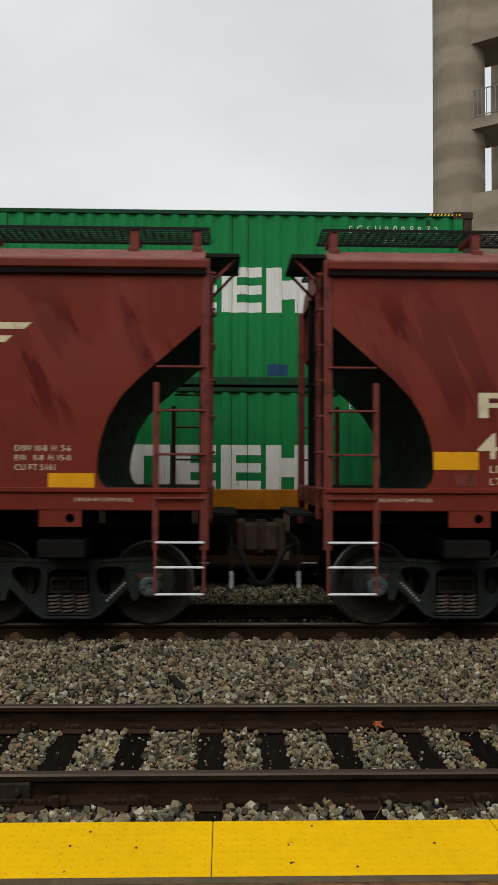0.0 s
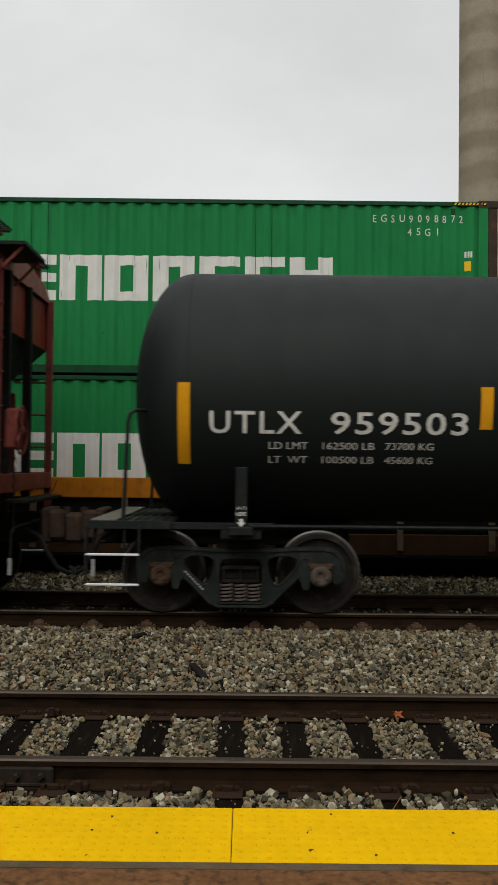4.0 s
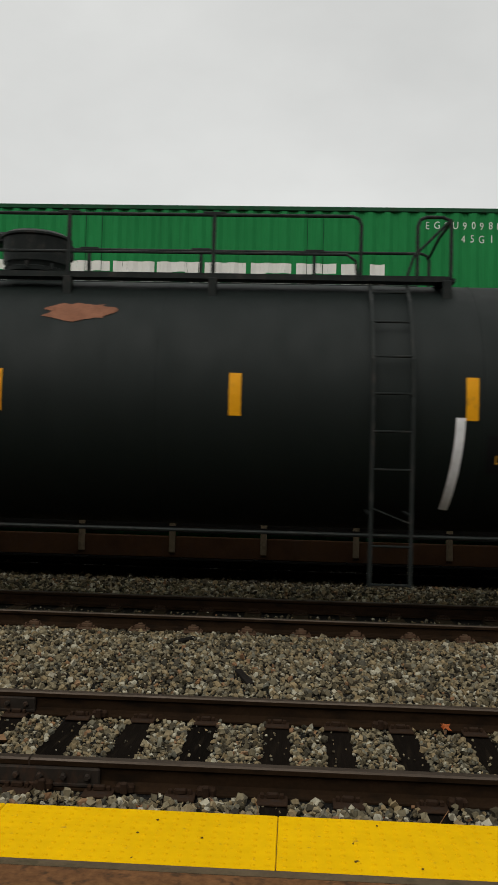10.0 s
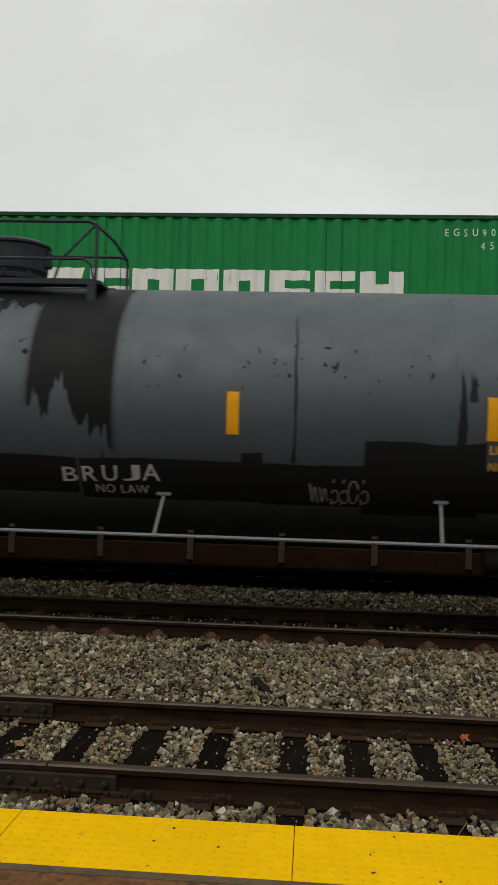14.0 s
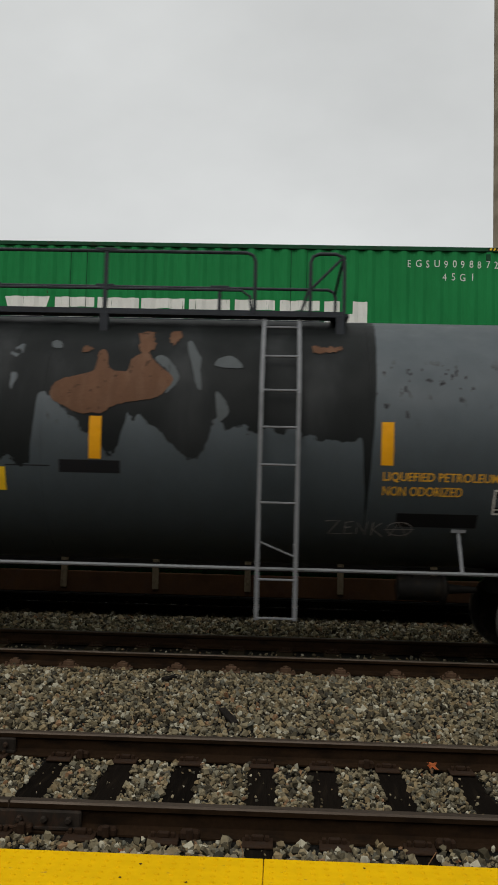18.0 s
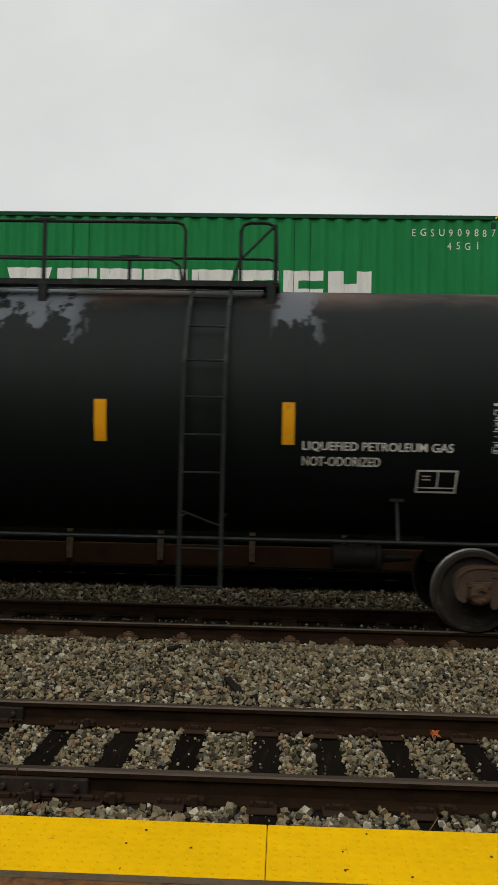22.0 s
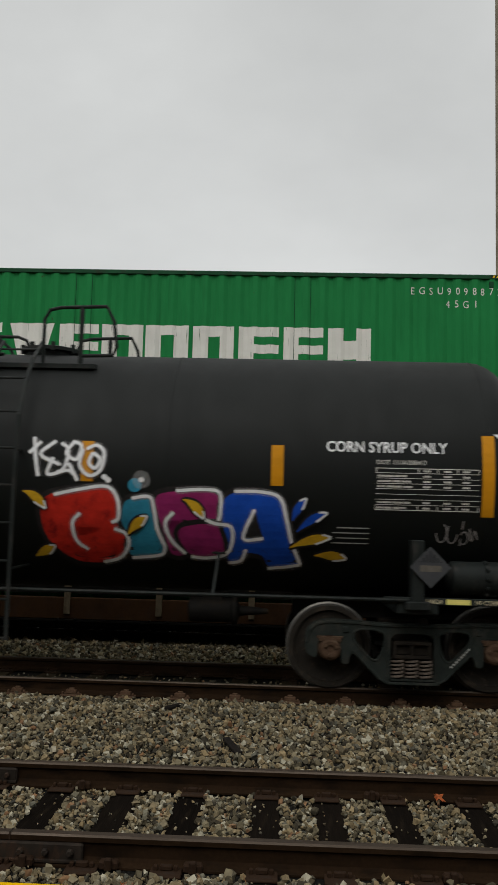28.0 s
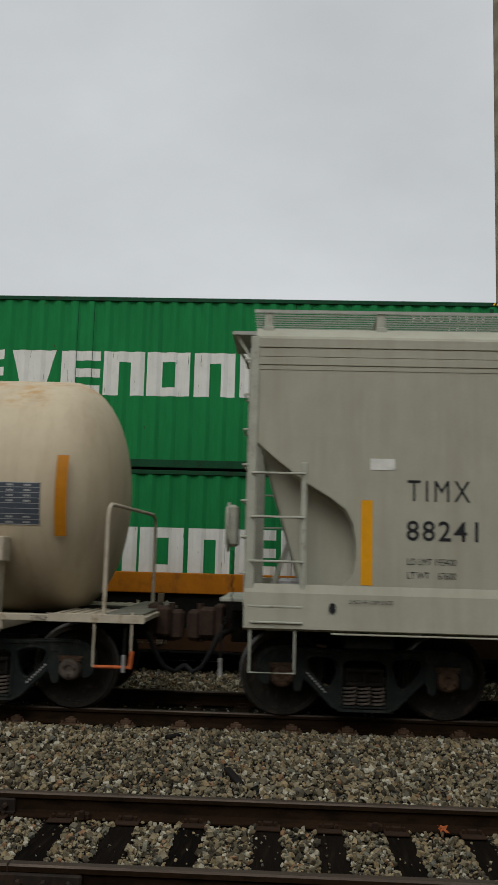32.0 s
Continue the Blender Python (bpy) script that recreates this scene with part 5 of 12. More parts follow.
def stencil_table(car, side, x0, x1, z0, z1, ink, head=True):
    """The boxed table of inspection dates."""
    bm = B()
    w = 0.008
    for z in (z0, z1 - w):
        quad(bm, x0, x1, z, z + w)
    n = 8
    for i in range(1, n):
        z = z0 + (z1 - z0) * i / n
        quad(bm, x0, x1, z, z + 0.005)
    for f in (0.0, 0.41, 0.60, 0.79, 1.0):
        x = x0 + (x1 - x0 - w) * f
        quad(bm, x, x + 0.008, z0, z1)
    rng = random.Random(int(x0 * 10))
    for i in range(n):
        z = z0 + (z1 - z0) * (i + 0.3) / n
        h = (z1 - z0) / n * 0.36
        if i not in (2, 3):
            x = x0 + 0.02
            end = x0 + (x1 - x0) * (rng.uniform(0.26, 0.38) if i < n - 1 else 0.0)
            while x < end:
                d = rng.uniform(0.012, 0.024)
                quad(bm, x, x + d, z, z + h)
                x += d + (0.02 if rng.random() < 0.15 else 0.007)
            for f in (0.46, 0.66, 0.84):
                for q in range(3):
                    quad(bm, x0 + (x1 - x0) * f + q * 0.026, x0 + (x1 - x0) * f + q * 0.026 + 0.019, z, z + h)
    if head:
        for q in range(9):
            quad(bm, x0 + (x1 - x0) * 0.032 * q, x0 + (x1 - x0) * (0.032 * q + 0.024), z1 + 0.04, z1 + 0.068)
    lay("inspection_table", bm, side, ink, car, "stencilled inspection table")


def plate_box(car, side, x0, x1, z0, z1, ink):
    """The small outlined PLATE C mark."""
    bm = B()
    w = 0.014
    quad(bm, x0, x1, z0, z0 + w), quad(bm, x0, x1, z1 - w, z1), quad(bm, x0, x0 + w, z0, z1), quad(bm, x1 - w, x1, z0, z1)
    lay("outline_box", bm, side, ink, car)
    lay_each("lettering", words("PLATE", x0 + 0.06, x1 - 0.06, z1 - 0.085, z1 - 0.045), side, ink, car)
    lay_each("lettering", words("C", (x0 + x1) / 2 - 0.035, (x0 + x1) / 2 + 0.04, z0 + 0.045, z0 + 0.13, fat=0.02), side, ink, car)


def test_box(car, side, x0, x1, z0, z1, ink, ground_mat=None):
    """The two-field consolidated stencil."""
    if ground_mat:
        lay("stencil_panel", quad(B(), x0, x1, z0, z1), side, ground_mat, car)
    bm = B()
    w = 0.02
    quad(bm, x0, x1, z0, z0 + w), quad(bm, x0, x1, z1 - w, z1), quad(bm, x0, x0 + w, z0, z1), quad(bm, x1 - w, x1, z0, z1)
    m = x0 + (x1 - x0) * 0.5
    quad(bm, m, m + 0.016, z0 + 0.05, z1), quad(bm, x0, x1, z0 + 0.05, z0 + 0.064)
    for z in (0.55, 0.70):
        quad(bm, x0 + 0.06, x0 + 0.06 + (m - x0) * 0.4, z0 + (z1 - z0) * z, z0 + (z1 - z0) * z + 0.014)
    lay("stencil_box", bm, side, ink, car, up=0.002)


M_PLACARD_RIM = plain("dull_grey_placard_holder", (0.13, 0.13, 0.125), 0.6, 0.2, 0.2, 9)


def placard(car, x, z, y, ground, flat=True, digits="1075"):
    """A hazard diamond on its bracket."""
    r, q = 0.214, 0.84
    rim = [(x - r, z), (x, z - r), (x + r, z), (x, z + r)]
    p = part("placard", prism(B(), rim, y, y + 0.012), M_PLACARD_RIM if ground is M_RED else ground, car, "diamond hazard placard")
    s = flat_side(y, 0.002)
    rr = r * 0.86
    if ground is M_RED:
        lay("placard_face", poly(B(), [(x - rr, z), (x, z - rr), (x + rr, z), (x, z + rr)]), s, M_RED, p)
        lay("number_panel", quad(B(), x - 0.155 * q, x + 0.155 * q, z - 0.06 * q, z + 0.06 * q), s, M_WHITE, p, up=0.002)
        lay_each("lettering", words(digits, x - 0.14 * q, x + 0.14 * q, z - 0.048 * q, z + 0.048 * q, fat=0.015), s, M_BLACK_TXT, p, up=0.004)
        lay_each("lettering", words("2", x - 0.021, x + 0.021, z - 0.148, z - 0.098, fat=0.02), s, M_WHITE, p, up=0.003)
        lay("flame_mark", poly(B(), [(x - 0.042, z + 0.072), (x + 0.042, z + 0.072), (x + 0.034, z + 0.11), (x, z + 0.155), (x - 0.034, z + 0.11)]), s, M_WHITE, p, up=0.003)
    else:
        bm = B()
        for i in range(-3, 4):
            quad(bm, x + i * 0.037 - 0.009, x + i * 0.037 + 0.009, z + 0.05, z + 0.168 - abs(i) * 0.035)
        lay("placard_stripes", bm, s, M_BLACK_TXT, p, "black stripes")
        if digits == "3082":
            lay_each("lettering", words(digits, x - 0.10, x + 0.10, z - 0.04, z + 0.03, fat=0.01), s, M_BLACK_TXT, p, up=0.002)
            lay_each("lettering", words("9", x - 0.018, x + 0.018, z - 0.14, z - 0.09, fat=0.01), s, M_BLACK_TXT, p, up=0.002)
        else:
            lay("number_panel", quad(B(), x - 0.11, x + 0.11, z - 0.045, z + 0.02), s, M_DIMTXT, p)
    return p


def label_plate(car, side, x0, x1, z0, z1, mat, bars=5):
    lay("emergency_label", quad(B(), x0, x1, z0, z1), side, mat, car, "yellow label with dark lines of writing", cut=0.12)
    bm = B()
    h = (z1 - z0) / (bars * 2.6 + 1)
    for i in range(bars):
        z = z0 + (z1 - z0) * (i + 0.6) / (bars + 0.3)
        m = 0.08 if i % 2 else 0.18
        a, b = x0 + (x1 - x0) * m, x1 - (x1 - x0) * m
        n = 12
        for j in range(n):
            quad(bm, a + (b - a) * j / n, a + (b - a) * (j + 0.72) / n, z - h / 2, z + h / 2)
    lay("label_lines", bm, side, M_BLACK_TXT, car, up=0.003)


def scribble(car, side, x, z, w, h, seed, mat, width=0.014, loops=6):
    """An unreadable scrawled tag."""
    rng = random.Random(seed)
    bm = B()
    for i in range(loops):
        cx = x + w * (i + 0.5) / loops
        kind = rng.randrange(3)
        if kind == 0:
            ribbon(bm, curl(cx, z + h * 0.5, w / loops * 0.5, h * rng.uniform(0.3, 0.5), rng.uniform(0, 180), rng.uniform(300, 480), 12), width)
        elif kind == 1:
            ribbon(bm, [(cx - w / loops * 0.4, z + h * rng.uniform(0.7, 1)), (cx - w / loops * 0.1, z + h * rng.uniform(0, 0.2)), (cx + w / loops * 0.1, z + h * rng.uniform(0.6, 0.9)), (cx + w / loops * 0.45, z + h * rng.uniform(0, 0.3))], width)
        else:
            ribbon(bm, [(cx, z + h * 1.05), (cx - 0.02, z - h * 0.05)], width)
            ribbon(bm, curl(cx + w / loops * 0.15, z + h * 0.3, w / loops * 0.4, h * 0.28, -160, 150, 10), width)
    return lay("tag", bm, side, mat, car, "scrawled spray-paint tag")


n_fixed = len(WHEELSETS)
for x in (-10.1, 10.9):
    truck(well, x, M_TRUCK_BLACK, (M_CAP_RED, M_CAP_GREY))
del WHEELSETS[n_fixed:]

TANK_CARS = {}


def tank_car(key, u0, u1, trucks, label, body, fit, frame_mat, caps, r=1.478, zc=2.49, plat=None, ladder=None, hatch=None, reservoir=None, brake=1, seams=6,
             rail_mat=None, saddles=None, deck=0.36, head=0.70, hatch_kind="tall", posts=None, strips=(), tall=(), top_mat=None, seam=0.007, strip_mat=None):
    """A tank car on two trucks. u0, u1: the tank's ends; places are metres along the train."""
    uc = (trucks[0] + trucks[1]) / 2
    car = thing("tank_car", pose(uc, Y2, Z2), label, "tank car", "cars of the moving freight train")
    X = lambda u: u - uc
    a, b = X(u0), X(u1)
    side = tank_side(r, zc)
    # the tank: straight shell with dished heads
    prof = [(a, 0.05)]
    for i in range(1, 13):
        t = radians(90 * i / 12)
        prof.append((a + head * (1 - math.cos(t)), r * math.sin(t) ** 0.9))
    prof += [(b + a - p, q) for p, q in prof[::-1]]
    mid = []
    k0 = 13
    L = prof[k0][0] - prof[k0 - 1][0]
    full = prof[:k0] + [(prof[k0 - 1][0] + L * i / 24, r) for i in range(1, 24)] + prof[k0:]
    part("tank", lathe(B(), full, "x", 72, (0, 0, zc)), body, car, "painted steel tank shell", smooth=True)
    for i in range(seams):
        x = a + head + (b - a - 2 * head) * i / (seams - 1)
        bm = lathe(B(), [(x - seam - 0.005, r - 0.01), (x - seam, r + seam / 2), (x + seam, r + seam / 2), (x + seam + 0.005, r - 0.01)], "x", 72, (0, 0, zc))
        part("weld_seam", bm, body, car, smooth=True)
    fit_rail = rail_mat or fit
    # stub sills, decks, couplers, trucks
    for s, e, t in ((-1, a, X(trucks[0])), (1, b, X(trucks[1]))):
        part("stub_sill", box(B(), min(e + s * (deck + 0.1), t - s * 1.3), max(e + s * (deck + 0.1), t - s * 1.3), -0.22, 0.22, 0.72, 1.08, 0.01), M_STEEL_DARK, car)
        part("body_bolster", box(B(), t - 0.22, t + 0.22, -1.42, 1.42, 0.88, 1.0, 0.015), fit, car)
        e0, e1 = sorted((e + s * deck, e - s * 0.55))
        part("end_deck", box(B(), e0, e1, -1.42, 1.42, 1.0, 1.055, 0.008), fit, car, "steel end platform")
        f0, f1 = sorted((e - s * 0.55, t - s * 0.35))
        for yy in (-1.42, 1.36):
            part("side_bar", box(B(), f0, f1, yy, yy + 0.06, 0.985, 1.06, 0.006), fit, car)
        bm = B()
        for j in range(9):
            g = e0 + (e1 - e0) * (j + 0.5) / 9
            box(bm, g - 0.025, g + 0.025, -1.38, 1.38, 1.055, 1.064)
        part("deck_grating", bm, fit, car)
        truck(car, t, frame_mat, caps)
        coupler(car, e + s * 0.27, s)
        # saddle and jacking bracket
        if saddles:
            for yy in (-1, 1):
                part("saddle", box(B(), t - 0.145, t + 0.145, min(yy * 1.2, yy * 1.52), max(yy * 1.2, yy * 1.52), 0.84, 1.62, 0.01), fit, car, "box-shaped tank support")
                part("saddle_flange", box(B(), t - 0.22, t + 0.22, min(yy * 1.28, yy * 1.54), max(yy * 1.28, yy * 1.54), 1.60, 1.87, 0.012), fit, car)
                if yy < 0:
                    part("saddle_handle", pipe(B(), [(t + 0.03, -1.52, 1.55), (t + 0.03, -1.555, 1.53), (t + 0.035, -1.555, 1.32), (t + 0.035, -1.52, 1.30)], 0.014, 6), fit, car, "small upright grab handle")
                    part("rail_block", box(B(), t - s * 0.17 - 0.065, t - s * 0.17 + 0.065, -1.47, -1.43, 1.0, 1.075, 0.006), M_SPRAY_WHITE, car, "white-painted end of the side handrail")
        else:
            for yy in (-1, 1):
                part("jack_bracket", box(B(), t - 0.065, t + 0.065, min(yy * 1.2, yy * 1.47), max(yy * 1.2, yy * 1.47), 0.95, 1.66, 0.012), fit, car, "upright jacking bracket")
                part("jack_pad", box(B(), t - 0.13, t + 0.13, min(yy * 1.1, yy * 1.5), max(yy * 1.1, yy * 1.5), 0.93, 1.02, 0.01), fit, car)
        # end handrails: loops on three of the cars, a bent post on the others
        for yy in (-1, 1):
            if key == "g" and yy > 0:
                continue
            if key == "g":
                # one tall rail right across the end
                path = [(e + s * 0.05, -1.38, 1.05), (e + s * 0.05, -1.38, 2.12), (e + s * 0.055, -1.36, 2.20), (e + s * 0.065, -1.28, 2.25), (e + s * 0.20, 0.85, 2.25), (e + s * 0.215, 0.96, 2.20), (e + s * 0.22, 1.0, 2.10), (e + s * 0.22, 1.0, 1.05)]
            elif key in "df" and yy < 0:
                out = 0.33
                path = [(e - s * 0.10, yy * 1.38, 1.05), (e - s * 0.15, yy * 1.38, 2.14), (e - s * 0.13, yy * 1.37, 2.22), (e - s * 0.07, yy * 1.33, 2.27), (e + s * 0.02, yy * 1.26, 2.275), (e + s * (out - 0.02), 0.14, 2.24), (e + s * out, 0.22, 2.19), (e + s * out, 0.24, 1.05)]
            else:
                path = [(e - s * 0.02, yy * 1.38, 1.05), (e - s * 0.06, yy * 1.38, 2.14), (e - s * 0.08, yy * 1.37, 2.22), (e - s * 0.12, yy * 1.33, 2.26), (e - s * 0.17, yy * 1.24, 2.27), (e - s * 0.24, yy * 1.06, 2.27)]
            part("end_handrail", pipe(B(), path, 0.022, 8), fit_rail, car, "bent pipe end handrail", smooth=True)
        p0, p1 = sorted((e + s * 0.06, e + s * (deck - 0.03)))
        part("crossover_plank", box(B(), p0, p1, -1.36, 1.36, 1.066, 1.085, 0.004), M_PLANK, car, "weathered pale crossover plank")
        part("deck_angle", box(B(), min(e0, e1) + 0.005, max(e0, e1) - 0.005, -1.428, -1.415, 0.985, 1.075, 0.003), fit, car)
        sill_step(car, e + s * 0.16, fit_rail, 0.40, 0.42, -1.40, 0.95)
        sill_step(car, e + s * 0.16, fit_rail, 0.40, 0.42, 1.40, 0.95)
    # side handrail with sloping brackets to the tank
    for yy in (-1, 1):
        part("side_handrail", pipe(B(), [(X(trucks[0]) + 0.1, yy * 1.45, 1.03), (X(trucks[1]) - 0.1, yy * 1.45, 1.03)], 0.02, 8), fit_rail, car, "long side handrail")
    for u in posts or ():
        x = X(u)
        part("rail_bracket", beam(B(), (x, -1.45, 1.03), (x + 0.03, -tank_y(r, zc, 1.46), 1.46), 0.03, 0.018), fit_rail, car)
        part("bracket_pad", box(B(), x - 0.05, x + 0.11, -tank_y(r, zc, 1.48) - 0.012, -tank_y(r, zc, 1.48) + 0.05, 1.45, 1.49, 0.004), fit_rail, car)
    # brake cylinder and piping under the tank
    if not saddles:
        xb = X(trucks[1]) - 2.2
        part("brake_cylinder", lathe(B(), [(xb - 0.3, 0.05), (xb - 0.28, 0.14), (xb + 0.2, 0.14), (xb + 0.22, 0.17), (xb + 0.26, 0.17), (xb + 0.3, 0.06), (xb + 0.62, 0.03)], "x", 18, (0, -0.62, 0.80)), M_STEEL_DARK, car, "brake cylinder under the tank", smooth=True)
        part("cylinder_bracket", box(B(), xb - 0.12, xb + 0.1, -0.7, -0.2, 0.90, 1.0, 0.01), M_STEEL_DARK, car)
    part("brake_pipe", pipe(B(), [(a + 0.3, -0.35, 0.93), (X(trucks[0]) + 1.4, -0.5, 0.98), (X(trucks[1]) - 1.4, -0.5, 0.98), (b - 0.3, -0.35, 0.93)], 0.024, 6), M_STEEL_DARK, car)
    if ladder:
        for yy in (-1,):
            x0, x1 = X(ladder[0]) + 0.02, X(ladder[1]) - 0.02
            path = [(0.51, 1.6), (1.1, 1.6), (2.4, 1.6), (2.9, 1.55), (3.3, 1.36), (3.6, 1.12), (3.86, 0.78)]
            path = [(z, min(y, 1.6)) for z, y in path]
            l = part("ladder", B_rails(x0, path), fit_rail, car, "side ladder up to the top platform")
            part("ladder_stile", B_rails(x1, path), fit_rail, l)
            z = 0.53
            for i in range(9):
                if r > 1.45 and i == 2:
                    z += 0.40
                    continue
                y = np.interp(z, [p[0] for p in path], [p[1] for p in path])
                part("rung", pipe(B(), [(x0, -y, z), (x1, -y, z)], 0.013, 6), fit_rail, l)
                z += 0.40
            if r > 1.45:
                part("ladder_tie", beam(B(), (x0, -1.605, 1.33), (x1, -1.605, 1.17), 0.03, 0.015), fit_rail, l, "slanting flat tie between the stiles")
            for x in (x0, x1):
                for z in (1.25, 2.5):
                    part("ladder_standoff", beam(B(), (x, -1.6, z), (x, -tank_y(r, zc, max(z, zc - r + 0.3)) + 0.01, z + 0.02), 0.03, 0.02), fit_rail, l)
    if callable(plat):
        plat(car, X)
    elif plat:
        top_platform(car, X(plat[0]), X(plat[1]), [X(q) for q in hatch] if hatch else None, X((ladder[0] + ladder[1]) / 2), top_mat or fit_rail, zc + r, hatch_kind, top_mat or fit)
    if reservoir:
        x0, x1 = X(reservoir[0]), X(reservoir[1])
        bm = lathe(B(), [(x0, 0.04), (x0 + 0.02, 0.12), (x0 + 0.07, 0.178), (x1 - 0.07, 0.178), (x1 - 0.02, 0.12), (x1, 0.04)], "x", 28, (0, -1.2, 1.265))
        part("air_reservoir", bm, fit, car, "cylindrical brake air reservoir", smooth=True)
        xm = (x0 + x1) / 2
        part("reservoir_band", lathe(B(), [(xm - 0.02, 0.17), (xm - 0.02, 0.192), (xm + 0.02, 0.192), (xm + 0.02, 0.17)], "x", 24, (0, -1.2, 1.265)), fit, car)
        for i in range(5):
            bm = B()
            bolt(bm, xm, -1.2 - 0.19 * math.cos(radians(i * 30 - 60)), 1.265 + 0.19 * math.sin(radians(i * 30 - 60)), 0.02, 0.03)
            part("bolt", bm, fit, car)
    if brake:
        e = b if brake > 0 else a
        off, yb = {"c": (0.20, -0.35), "d": (0.42, -0.92), "g": (0.27, 0.95)}.get(key, (0.30, -0.92))
        part("brake_mast", box(B(), e + brake * (off - 0.20) - 0.04, e + brake * (off - 0.20) + 0.04, yb - 0.06, yb + 0.06, 1.05, 2.0, 0.008), fit if key == "g" else M_STEEL_DARK, car)
        brake_wheel(car, e + brake * off, yb, 2.0 if key == "g" else 1.72, fit, brake)
    for u, z0, z1 in strips:
        strip(car, side, X(u), z0 - Z2, z1 - Z2, strip_mat or M_REFLECT)
    for u, z0, z1 in tall:
        strip(car, side, X(u), z0 - Z2, z1 - Z2, strip_mat or M_REFLECT)
    TANK_CARS[key] = (car, X, side)
    return car, X, side


def tank_y(r, zc, z):
    return math.sqrt(r * r - (z - zc) ** 2)


def B_rails(x, path):
    """One bent ladder stile."""
    bm = B()
    rows = []
    for i, (z, y) in enumerate(path):
        (za, ya), (zb, yb) = path[max(i - 1, 0)], path[min(i + 1, len(path) - 1)]
        n = Vector((0, -(zb - za), ya - yb)).normalized()
        c = Vector((x, -y, z))
        rows.append([bm.verts.new(c + Vector((sx, 0, 0)) + n * sn) for sx, sn in ((-0.021, -0.009), (0.021, -0.009), (0.021, 0.009), (-0.021, 0.009))])
    for a, b in zip(rows, rows[1:]):
        for k in range(4):
            bm.faces.new((a[k], a[(k + 1) % 4], b[(k + 1) % 4], b[k]))
    bm.faces.new(rows[0][::-1]), bm.faces.new(rows[-1])
    return bm


